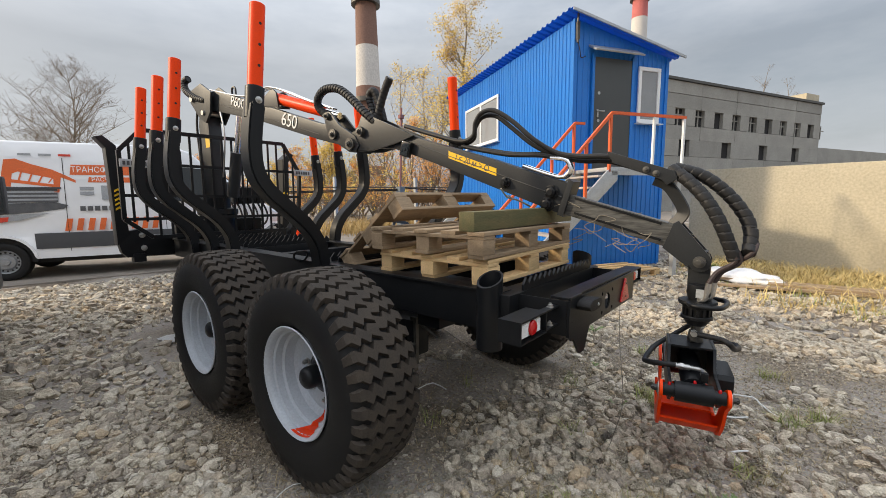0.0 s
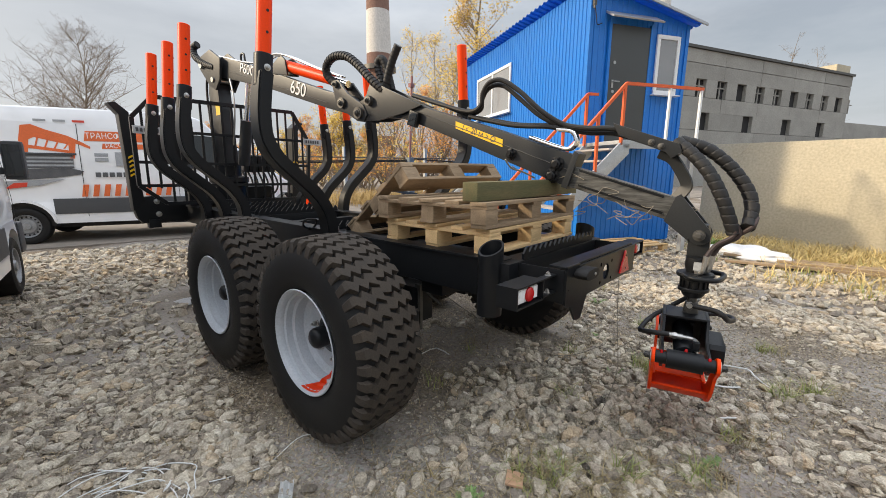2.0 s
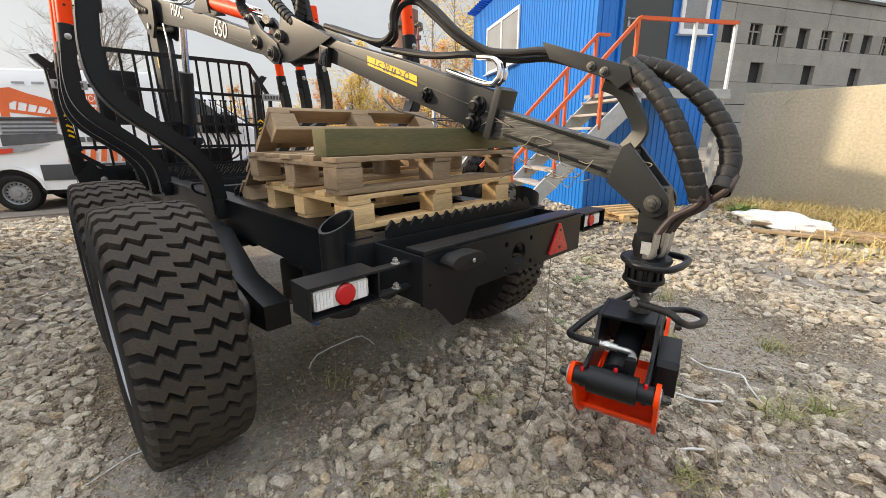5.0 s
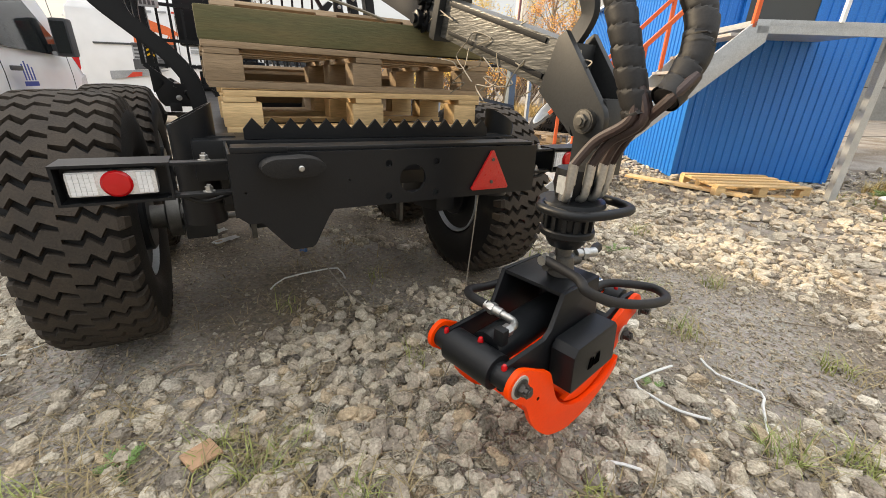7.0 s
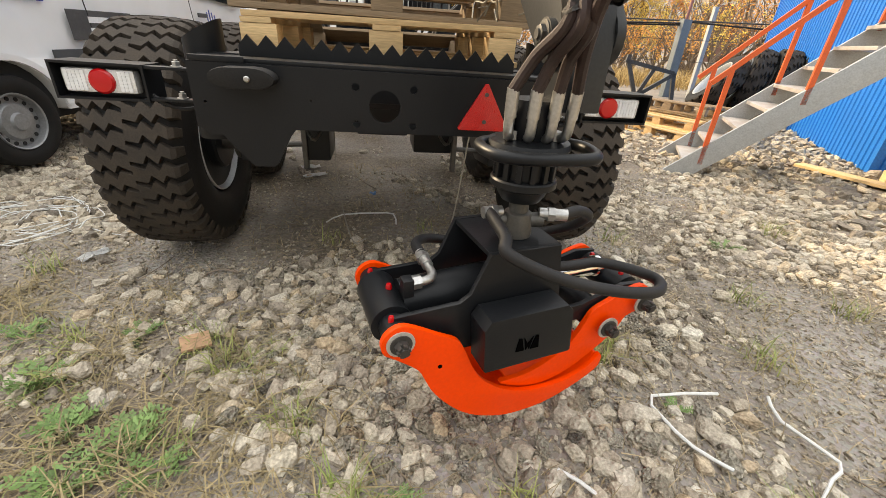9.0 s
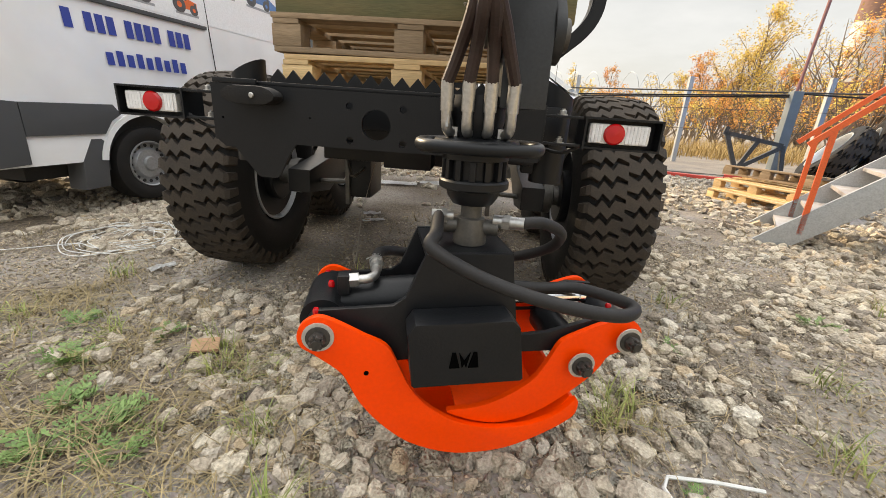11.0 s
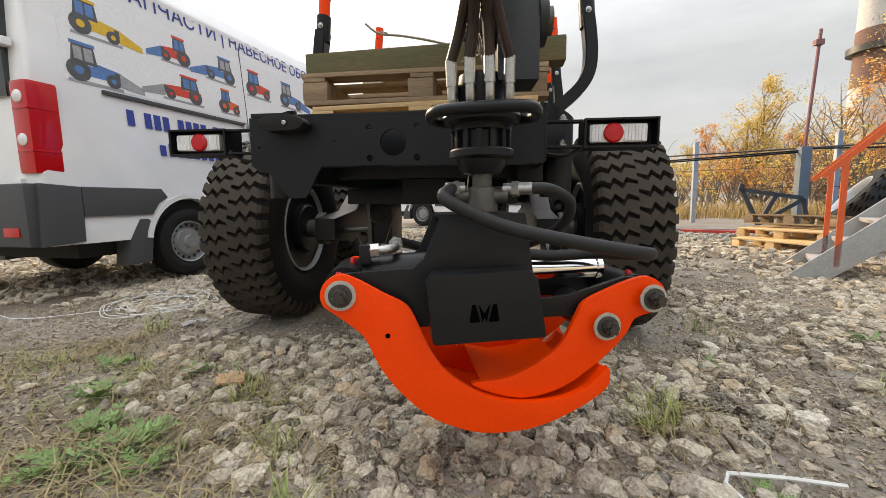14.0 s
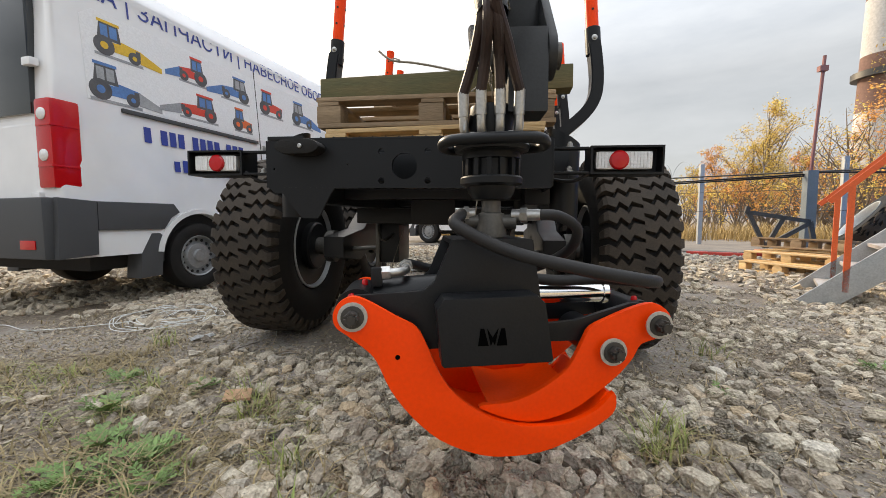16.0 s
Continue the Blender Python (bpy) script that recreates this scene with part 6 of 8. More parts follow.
# cylinder
b = bmesh.new()
add_tube(b, [GM @ Vector((-0.30, 0.14, 0.535)), GM @ Vector((0.08, 0.14, 0.555))], 0.052, 22)
gp("cylinder", b, BK)
b = bmesh.new()
add_tube(b, [GM @ Vector((0.08, 0.13, 0.545)), GM @ Vector((0.27, 0.13, 0.545))], 0.026, 18)
add_tube(b, [GM @ Vector((0.262, 0.13, 0.545)), GM @ Vector((0.275, 0.13, 0.545))], 0.03, 18)
gp("cylinder_rod", b, M["chrome"], None, "chrome piston rod")
for x, z, r in ((-0.337, 0.527, 0.042), (0.336, 0.492, 0.036), (0.231, 0.434, 0.036)):
    b = bmesh.new()
    add_tube(b, [GM @ Vector((x, 0.017, z)), GM @ Vector((x, 0.27, z))], r * 0.74, 22)
    add_tube(b, [GM @ Vector((x, 0.066, z)), GM @ Vector((x, 0.222, z))], r * 1.12, 26)
    gp("cross_tube", b, BK)
    for y0, d in ((-0.001, -1), (0.289, 1)):
        b = bmesh.new()
        am = axis_pose(GM @ Vector((x, y0, z)), GM.to_3x3() @ Vector((0, d, 0)))
        hexnut(b, am @ Matrix.Translation((0, 0, 0.0045)), 0.0165, 0.016)
        for q in range(6):
            add_box(b, (0.0075, -0.0045, 0.02), (0.0145, 0.0045, 0.029), am @ Matrix.Rotation(math.pi * (q + 0.5) / 3, 4, "Z"), 0.001)
        add_tube(b, [am @ Vector((0, 0, 0.01)), am @ Vector((0, 0, 0.033))], 0.0095, 12)
        gp("pin_nut", b, M["nut_steel"], None, "dark castellated nut")
        b = bmesh.new()
        add_lathe(b, [(0.012, 0.0005), (0.031, 0.0005), (0.031, 0.004), (0.012, 0.0045)], 24, am)
        gp("washer", b, M["zinc"])
# grease caps
for x, y, z in ((-0.345, 0.042, 0.560), (-0.345, 0.245, 0.560), (-0.325, 0.14, 0.577), (0.33, 0.09, 0.532), (0.32, 0.2, 0.534)):
    b = bmesh.new()
    add_lathe(b, [(0.0075, -0.006), (0.0075, 0.003), (0.005, 0.008)], 12, GM @ Matrix.Translation((x, y, z)))
    gp("grease_cap", b, M["red_plastic"])
# claws
def rounded(pts, n=3):
    """A closed outline drawn as a smooth curve through its corners."""
    k = len(pts)
    res = []
    for i in range(k):
        a, b_, c, d = (Vector(pts[(i + j) % k]) for j in (-1, 0, 1, 2))
        for j in range(n):
            t = j / n
            q = 0.5 * ((2 * b_) + (c - a) * t + (2 * a - 5 * b_ + 4 * c - d) * t * t + (3 * b_ - a - 3 * c + d) * t ** 3)
            res.append((q.x, q.y))
    return res


LEFT = [(-0.378, 0.53), (-0.366, 0.556), (-0.337, 0.57), (-0.303, 0.558), (-0.247, 0.525), (-0.204, 0.50), (-0.182, 0.46), (-0.156, 0.40), (-0.12, 0.35), (-0.06, 0.304), (0.003, 0.279), (0.066, 0.271), (0.14, 0.277), (0.2, 0.304), (0.237, 0.34), (0.2405, 0.30), (0.208, 0.27), (0.144, 0.236), (0.067, 0.21), (-0.021, 0.205), (-0.083, 0.217), (-0.155, 0.25), (-0.214, 0.303), (-0.26, 0.365), (-0.287, 0.425), (-0.305, 0.45), (-0.349, 0.487), (-0.372, 0.505)]
RIGHT = [(0.289, 0.53), (0.336, 0.538), (0.371, 0.514), (0.376, 0.482), (0.354, 0.459), (0.307, 0.444), (0.289, 0.414), (0.257, 0.377), (0.206, 0.335), (0.142, 0.294), (0.066, 0.274), (0.003, 0.282), (-0.059, 0.307), (-0.06, 0.317), (0.002, 0.321), (0.064, 0.343), (0.126, 0.384), (0.151, 0.42), (0.169, 0.457), (0.187, 0.487), (0.238, 0.511)]
for side, pts, ys in (("claw", LEFT, (-0.001, 0.272)), ("claw", RIGHT, (0.0145, 0.2565))):
    cl_ = new("claw")
    cl_.parent = grap
    cl_.matrix_parent_inverse = grap.matrix_basis.inverted()
    cl_["label"] = "bright orange curved steel claw"
    for yy in ys:
        b = bmesh.new()
        add_prism(b, rounded(pts), yy, yy + 0.0145, GM, 0.0015)
        part("claw_plate", b, OR, cl_, angle=50)
    b = bmesh.new()
    if pts is LEFT:
        sec = [(-0.18, 0.30), (-0.12, 0.245), (-0.04, 0.222), (0.05, 0.222), (0.14, 0.248), (0.205, 0.283), (0.236, 0.335), (0.226, 0.338), (0.196, 0.292), (0.135, 0.258), (0.05, 0.232), (-0.04, 0.232), (-0.115, 0.255), (-0.172, 0.308)]
    else:
        sec = [(0.16, 0.33), (0.10, 0.30), (0.02, 0.296), (-0.045, 0.31), (-0.045, 0.318), (0.02, 0.304), (0.10, 0.31), (0.155, 0.338)]
    add_prism(b, sec, ys[0] + 0.015, ys[1] - 0.0005, GM, 0.0015)
    part("claw_web", b, OR, cl_)
# black disc on the claw, painted as the shade of a drilled hole
b = bmesh.new()
add_lathe(b, [(0.0052, 0), (0.0052, 0.0012), (0, 0.0012)], 12, axis_pose(GM @ Vector((-0.245, -0.0012, 0.438)), GM.to_3x3() @ Vector((0, -1, 0))))
gp("drilled_hole_shade", b, M["shade_black"])
# grapple hoses: large loops from the shaft to the cylinder
G3 = lambda x, y, z: GM @ Vector((x, y, z))
for nm, pts in (("grapple_hose", [RC + Vector((-0.07, -0.01, 0.742)), G3(-0.11, 0.02, 0.735), G3(-0.12, -0.02, 0.715), G3(-0.02, -0.055, 0.665), G3(0.1, -0.095, 0.635), G3(0.23, -0.10, 0.61), G3(0.30, -0.03, 0.595), G3(0.24, 0.08, 0.585), G3(0.14, 0.10, 0.58), G3(0.05, 0.10, 0.59)]),
                ("grapple_hose", [RC + Vector((0.1, -0.01, 0.738)), G3(0.14, 0.10, 0.735), G3(0.2, 0.13, 0.70), G3(0.2, 0.20, 0.64), G3(0.12, 0.30, 0.58), G3(-0.05, 0.35, 0.56), G3(-0.16, 0.34, 0.585), G3(-0.215, 0.28, 0.605), G3(-0.225, 0.205, 0.612)])):
    b = bmesh.new()
    add_tube(b, smooth_path(pts, 8), 0.0135, 12)
    gp(nm, b, M["hose_rubber"], None, "black hydraulic hose in a loose loop")
for a, c in ((RC + Vector((0.05, 0, 0.738)), RC + Vector((0.115, -0.01, 0.738))), (RC + Vector((-0.04, 0, 0.742)), RC + Vector((-0.085, -0.01, 0.742))), (G3(-0.225, 0.215, 0.611), G3(-0.226, 0.155, 0.609))):
    b = bmesh.new()
    add_tube(b, [a, c], 0.014, 14)
    add_tube(b, [a.lerp(c, 0.3), a.lerp(c, 0.55)], 0.018, 6)
    gp("fitting", b, M["steel"], None, "bright hydraulic fitting")
b = bmesh.new()
add_tube(b, smooth_path([G3(-0.226, 0.16, 0.609), G3(-0.228, 0.118, 0.608), G3(-0.245, 0.10, 0.606), G3(-0.285, 0.10, 0.604)], 4), 0.0105, 12)
add_tube(b, [G3(-0.262, 0.10, 0.605), G3(-0.282, 0.10, 0.604)], 0.0165, 6)
gp("fitting", b, M["steel"])
b = bmesh.new()
add_box(b, (-0.306, 0.085, 0.575), (-0.281, 0.115, 0.618), GM, 0.003)
gp("port_block", b, BK)
# emblem plate on the link
b = bmesh.new()
add_box(b, (-0.06, -0.055, 0.93), (-0.055, 0.0, 0.975), rm)
gp("maker_plate", b, M["galvanised"])

# ---- pallets and beam on the deck ----
def pallet(m, label, wood, L=1.0, D=0.8, seed=1, group="wooden pallets", slats=5):
    """Standing flat: X along its length, Z up from its underside."""
    r = random.Random(seed)
    p = thing("pallet", label, "pallet", m, group)
    for j in range(3):
        y = -D / 2 + 0.05 + j * (D - 0.1) / 2
        b = bmesh.new()
        add_box(b, (-L / 2, y - 0.05, 0), (L / 2, y + 0.05, 0.02), None, 0.003)
        part("bottom_board", b, wood, p)
        for i in range(3):
            x = -L / 2 + 0.06 + i * (L - 0.12) / 2
            b = bmesh.new()
            add_box(b, (x - 0.06 + r.uniform(-0.01, 0.01), y - 0.048, 0.0205), (x + 0.055 + r.uniform(-0.01, 0.01), y + 0.048, 0.098), None, 0.004)
            part("block", b, wood, p)
    for i in range(3):
        x = -L / 2 + 0.05 + i * (L - 0.1) / 2
        b = bmesh.new()
        add_box(b, (x - 0.05, -D / 2, 0.0985), (x + 0.05, D / 2, 0.1165), None, 0.003)
        part("stringer_board", b, wood, p)
    for j in range(slats):
        y = -D / 2 + 0.05 + j * (D - 0.1) / (slats - 1)
        b = bmesh.new()
        w = 0.05 + r.uniform(-0.008, 0.004)
        add_box(b, (-L / 2 + r.uniform(-0.01, 0.01), y - w, 0.117), (L / 2 + r.uniform(-0.01, 0.01), y + w, 0.136), None, 0.003)
        part("top_board", b, wood, p)
    return p


PW, GW = M["pallet_wood"], M["grey_wood"]
pallet(pose(-0.02, 0.84, 1.003, 0, 0, 2), "pale new wooden pallet lying on the trailer deck", PW, 0.98, 0.82, 3)
pallet(pose(-0.02, 0.86, 1.141, 0, 0.5, 3), "weathered wooden pallet on top of a newer one", GW, 1.06, 0.84, 4)
pallet(pose(-0.01, 1.34, 1.165, -38, 0, 2), "weathered wooden pallet leaning on the stack", GW, 1.0, 0.72, 5, slats=4)
b = bmesh.new()
add_box(b, (-0.57, -0.05, 0), (0.57, 0.05, 0.10), None, 0.008)
single("timber_beam", b, M["green_wood"], "greenish weathered squared timber lying across the pallets", "beam", m=pose(0.03, 0.53, 1.283, 0, 0, 1.5))
b = bmesh.new()
add_tube(b, smooth_path([(-0.26, 0.5, 1.50), (-0.2, 0.5, 1.455), (-0.1, 0.51, 1.44), (0.0, 0.52, 1.42), (0.1, 0.53, 1.395)], 5), 0.005, 6)
add_tube(b, smooth_path([(-0.21, 0.5, 1.45), (-0.19, 0.5, 1.462), (-0.16, 0.5, 1.452)], 4), 0.003, 5)
single("twisted_wire", b, M["wire"], "twisted rusty wire lying over the timber", "wire")


# ---- vans ----
def side_y(z):
    return 0.985 - max(0.0, z - 1.15) * 0.075


def van(m, roof, label, wb=3.66):
    c = wb - 3.66
    v = thing("van", label, "van", m, "delivery vans")
    prof = [(-1.2, 0.42), (-1.22, 0.78), (-1.2, 1.5), (-1.14, roof - 0.22), (-1.04, roof - 0.06), (-0.85, roof), (2.7 + c, roof), (3.0 + c, roof - 0.12), (3.3 + c, roof - 0.42), (wb + 0.62, 1.42), (wb + 0.95, 1.16), (wb + 1.06, 0.9), (wb + 1.08, 0.42)]
    def arch(cx, r=0.43):
        return [(cx + r * math.cos(a), max(0.40, 0.36 + r * math.sin(a))) for a in [radians(5 + 170 * k / 12) for k in range(13)]]
    poly = prof + [(wb + 0.45, 0.40)] + arch(wb) + [(wb - 0.45, 0.38), (0.45, 0.38)] + arch(0.0) + [(-0.46, 0.42)]
    b = bmesh.new()
    add_prism(b, poly, -0.985, 0.985)
    for z in (0.55, 0.82, 1.15, 1.5, 1.9, roof - 0.2):
        bmesh.ops.bisect_plane(b, geom=list(b.verts) + list(b.edges) + list(b.faces), plane_co=(0, 0, z), plane_no=(0, 0, 1))
    for q in b.verts:
        q.co.y = math.copysign(side_y(q.co.z) - (0.06 if q.co.z > roof - 0.07 else 0) - max(0, (q.co.x - wb - 0.3) * 0.16), q.co.y)
    es = [e for e in b.edges if len(e.link_faces) == 2 and e.calc_face_angle(0) > 0.6 and (e.verts[0].co.z > 0.5 or e.verts[1].co.z > 0.5) and not (min(e.verts[0].co.z, e.verts[1].co.z) < 0.85 and -0.44 < e.verts[0].co.x < wb + 0.44)]
    bmesh.ops.bevel(b, geom=es, offset=0.045, segments=3, affect="EDGES", profile=0.6)
    body = part("body", b, M["van_white"], v, "white painted van body", 50)
    # wheel wells
    for cx in (0, wb):
        b = bmesh.new()
        add_box(b, (cx - 0.42, -0.9, 0.32), (cx + 0.42, 0.9, 0.78))
        part("wheel_well", b, M["dark_inside"], v)
    for s in (-1, 1):
        b = bmesh.new()
        add_prism(b, [(-0.44, 0.6), (-0.40, 0.56), (-0.44, 0.2), (-0.64, 0.19), (-0.62, 0.42), (-0.52, 0.6)], s * 0.80, s * 0.99, None, 0.006)
        part("mud_flap", b, M["van_plastic"], v, "black rubber mud flap")
        b = bmesh.new()
        arc = [radians(8 + 164 * k / 20) for k in range(21)]
        for ra, rb_ in ((0.43, 0.475),):
            lo = [(ra * math.cos(a), 0.36 + ra * math.sin(a)) for a in arc]
            hi = [(rb_ * math.cos(a), 0.36 + rb_ * math.sin(a)) for a in arc]
            add_prism(b, lo + hi[::-1], s * 0.986, s * 1.008)
        part("wheel_arch", b, M["van_white"], v, "white flared wheel arch")
    b = bmesh.new()
    add_box(b, (-0.9, -0.75, 0.28), (wb + 0.8, 0.75, 0.43))
    part("underbody", b, M["dark_inside"], v)
    for cx in (0, wb):
        for s in (-1, 1):
            w = new("wheel")
            w.parent = v
            w.matrix_basis = Matrix.Translation((cx, s * 0.86, 0.345)) @ axis_pose((0, 0, 0), (0, s, 0))
            for nm, me in (("tyre", VT), ("rim", VR)):
                o = new(nm, me)
                o.parent = w
            for k in range(16 if s < 0 else 0):
                o = new("vent_shade", VV)
                o.parent = w
                o.matrix_basis = Matrix.Rotation(2 * math.pi * k / 16, 4, "Z")
    for s in (-1, 1):
        for x0, x1 in ((-1.1, -0.46), (0.46, wb - 0.46)):
            b = bmesh.new()
            if x0 < 0:
                add_prism(b, [(-0.97, 0.64), (-0.405, 0.64), (-0.33, 0.745), (-0.24, 0.80), (-0.30, 0.88), (-0.97, 0.88)], s * 0.988, s * 1.006, None, 0.004)
            else:
                add_prism(b, [(x0, 0.56), (x1, 0.56), (x1, 0.85), (x0, 0.85)], s * 0.988, s * 1.004, None, 0.004)
            part("side_moulding", b, M["van_plastic"], v, "dark grey plastic side strip")
    # bumpers
    b = bmesh.new()
    add_box(b, (-1.32, -0.96, 0.42), (-1.12, 0.96, 0.9), None, 0.04)
    for s in (-1, 1):
        add_prism(b, [(-1.26, 0.42), (-0.98, 0.44), (-0.975, 0.62), (-0.975, 0.88), (-1.24, 0.90)], s * 0.95, s * 1.008, None, 0.008)
    rb = part("rear_bumper", b, M["van_plastic"], v, "dark grey plastic bumper")
    for s in (-1, 1):
        b = bmesh.new()
        add_box(b, (-1.328, s * 0.78 - 0.09, 0.5), (-1.318, s * 0.78 + 0.09, 0.57), None, 0.004)
        part("bumper_reflector", b, M["red_plastic"], rb)
    b = bmesh.new()
    add_box(b, (wb + 0.86, -0.93, 0.36), (wb + 1.16, 0.93, 0.78), None, 0.06)
    part("front_bumper", b, M["van_plastic"], v)
    # tail lamps
    for s in (-1, 1):
        b = bmesh.new()
        add_box(b, (-1.24, min(s * 0.80, s * 0.985), 0.97), (-1.04, max(s * 0.80, s * 0.985), 1.65), None, 0.03)
        tl = part("tail_lamp", b, M["red_plastic"], v, "tall red tail lamp")
        for z in (1.53, 1.22):
            b = bmesh.new()
            add_lathe(b, [(0.045, 0), (0.045, 0.012), (0.036, 0.018), (0.0, 0.021)], 20, axis_pose((-1.236, s * 0.895, z), (-1, s * 0.1, 0)))
            part("clear_lens", b, M["lamp_lens"], tl)
        for z in (1.44, 1.13):
            b = bmesh.new()
            add_box(b, (-1.246, min(s * 0.82, s * 0.989), z), (-1.06, max(s * 0.82, s * 0.989), z + 0.018), None, 0.004)
            part("lamp_ridge", b, M["red_plastic"], tl)
    for s in (-0.96, 0.0, 0.96):
        b = bmesh.new()
        if s == 0:
            add_box(b, (-1.23, -0.006, 0.84), (-1.19, 0.006, roof - 0.25))
            part("door_gap", b, M["dark_inside"], v)
            continue
        for z in (0.88, 1.9, roof - 0.4):
            b = bmesh.new()
            add_box(b, (-1.25, s * 0.80 - 0.05, z), (-1.19, s * 0.80 + 0.05, z + 0.06), None, 0.01)
            part("hinge", b, M["van_white"], v)
    for s in (-1, 1):
        b = bmesh.new()
        add_prism(b, [(min(s * 0.08, s * 0.74), 1.55), (max(s * 0.08, s * 0.74), 1.55), (max(s * 0.08, s * 0.74), roof - 0.4), (min(s * 0.08, s * 0.74), roof - 0.4)], 1.16, 1.222, Matrix(((0, -1, 0, 0), (1, 0, 0, 0), (0, 0, 1, 0), (0, 0, 0, 1))), 0.004)
        part("rear_window", b, M["dark_glass"], v)
    # cab glass: windscreen and door windows
    b = bmesh.new()
    add_prism(b, [(3.35 + c, roof - 0.47), (wb + 0.57, 1.50), (wb + 0.585, 1.51), (3.365 + c, roof - 0.46)], -0.78, 0.78)
    part("windscreen", b, M["dark_glass"], v)
    for s in (-1, 1):
        b = bmesh.new()
        pts = [(2.62 + c, 1.42), (3.95 + c, 1.36), (3.82 + c, 1.56), (3.2 + c, 2.08), (2.66 + c, 2.12)]
        lo = [b.verts.new((x, s * (side_y(z) + 0.001), z)) for x, z in pts]
        hi = [b.verts.new((x, s * (side_y(z) + 0.005), z)) for x, z in pts]
        b.faces.new(lo)
        b.faces.new(hi[::-1])
        for i in range(5):
            b.faces.new((lo[i], lo[(i + 1) % 5], hi[(i + 1) % 5], hi[i]))
        bmesh.ops.recalc_face_normals(b, faces=b.faces)
        part("door_window", b, M["dark_glass"], v)
        mr = new("mirror")
        mr.parent = v
        b = bmesh.new()
        add_box(b, (3.62 + c, min(s * 1.02, s * 1.21), 1.36), (3.78 + c, max(s * 1.02, s * 1.21), 1.80), None, 0.04)
        add_box(b, (3.68 + c, min(s * 0.95, s * 1.08), 1.42), (3.74 + c, max(s * 0.95, s * 1.08), 1.50), None, 0.01)
        part("mirror_shell", b, M["van_plastic"], mr)
        # mirror face in dark glass: a dark reflection is put into its colour
        b = bmesh.new()
        add_box(b, (3.612 + c, min(s * 1.045, s * 1.185), 1.40), (3.619 + c, max(s * 1.045, s * 1.185), 1.76))
        part("mirror_glass", b, M["dark_glass"], mr)
        for x in (0.95, 2.5 + c, 3.98 + c):
            b = bmesh.new()
            zs = (0.5, 1.15, roof - 0.3)
            for z0, z1 in zip(zs, zs[1:]):
                add_prism(b, [(x - 0.005, z0), (x + 0.005, z0), (x + 0.005, z1), (x - 0.005, z1)], 0, 0.004, Matrix(((1, 0, 0, 0), (0, s, s * -(side_y(z1) - side_y(z0)) / (z0 - z1), s * (side_y(z0) - z0 * (side_y(z1) - side_y(z0)) / (z1 - z0))), (0, 0, 1, 0), (0, 0, 0, 1))))
            part("door_gap", b, M["dark_inside"], v)
        b = bmesh.new()
        add_box(b, (-0.7, min(s * 0.94, s * 0.972), 1.665), (0.9, max(s * 0.94, s * 0.972), 1.70), None, 0.006)
        part("door_rail", b, M["van_plastic"], v)
        b = bmesh.new()
        add_box(b, (2.62 + c, min(s * 0.98, s * 1.005), 1.18), (2.82 + c, max(s * 0.98, s * 1.005), 1.23), None, 0.01)
        part("door_handle", b, M["van_plastic"], v)
        b = bmesh.new()
        add_box(b, (wb + 0.78, min(s * 0.6, s * 0.88), 0.92), (wb + 1.03, max(s * 0.6, s * 0.88), 1.16), None, 0.05)
        part("headlamp", b, M["lamp_lens"], v)
    return v


def decal(v, name, pts, material, s=-1, proud=0.004, label=""):
    """A flat sticker on the van's side, its corners given as (x, z)."""
    b = bmesh.new()
    lo = [b.verts.new((x, s * (side_y(z) + 0.001), z)) for x, z in pts]
    hi = [b.verts.new((x, s * (side_y(z) + proud), z)) for x, z in pts]
    b.faces.new(lo)
    b.faces.new(hi[::-1])
    k = len(pts)
    for i in range(k):
        b.faces.new((lo[i], lo[(i + 1) % k], hi[(i + 1) % k], hi[i]))
    bmesh.ops.recalc_face_normals(b, faces=b.faces)
    return part(name, b, material, v, label)


def rect(x0, x1, z0, z1, sl=0.0):
    return [(x0, z0), (x1, z0), (x1 + sl, z1), (x0 + sl, z1)]


def van_text(v, text, x, z, size, material, label="", squeeze=1.0):
    mm = Matrix.Translation((x, -(side_y(z) + 0.004), z)) @ Matrix.Rotation(radians(90 + (4.3 if z > 1.15 else 0) * -1), 4, "X")
    return lettering("letters", text, size, material, v, mm, label, squeeze)


def disc(x, z, r, k=16):
    return [(x + r * math.cos(2 * math.pi * i / k), z + r * math.sin(2 * math.pi * i / k)) for i in range(k)]


b = bmesh.new()
add_lathe(b, [(0.215, -0.10), (0.25, -0.118), (0.30, -0.12), (0.335, -0.105), (0.345, -0.08), (0.345, 0.08), (0.335, 0.105), (0.30, 0.12), (0.25, 0.118), (0.215, 0.10)], 40, None, closed=True)
VT = finish(b, "tyre", M["rubber_side"], 30)
b = bmesh.new()
add_lathe(b, [(0.0, 0.03), (0.21, 0.03), (0.216, 0.10), (0.21, 0.112), (0.2, 0.105), (0.19, 0.055), (0.15, 0.06), (0.13, 0.085), (0.07, 0.09), (0.06, 0.11), (0, 0.112)], 36)
VR = finish(b, "rim", mat("van_rim", (0.30, 0.31, 0.32), 0.45, 0.5, (0.2, 0.2, 0.2), 12, 0.5), 30)

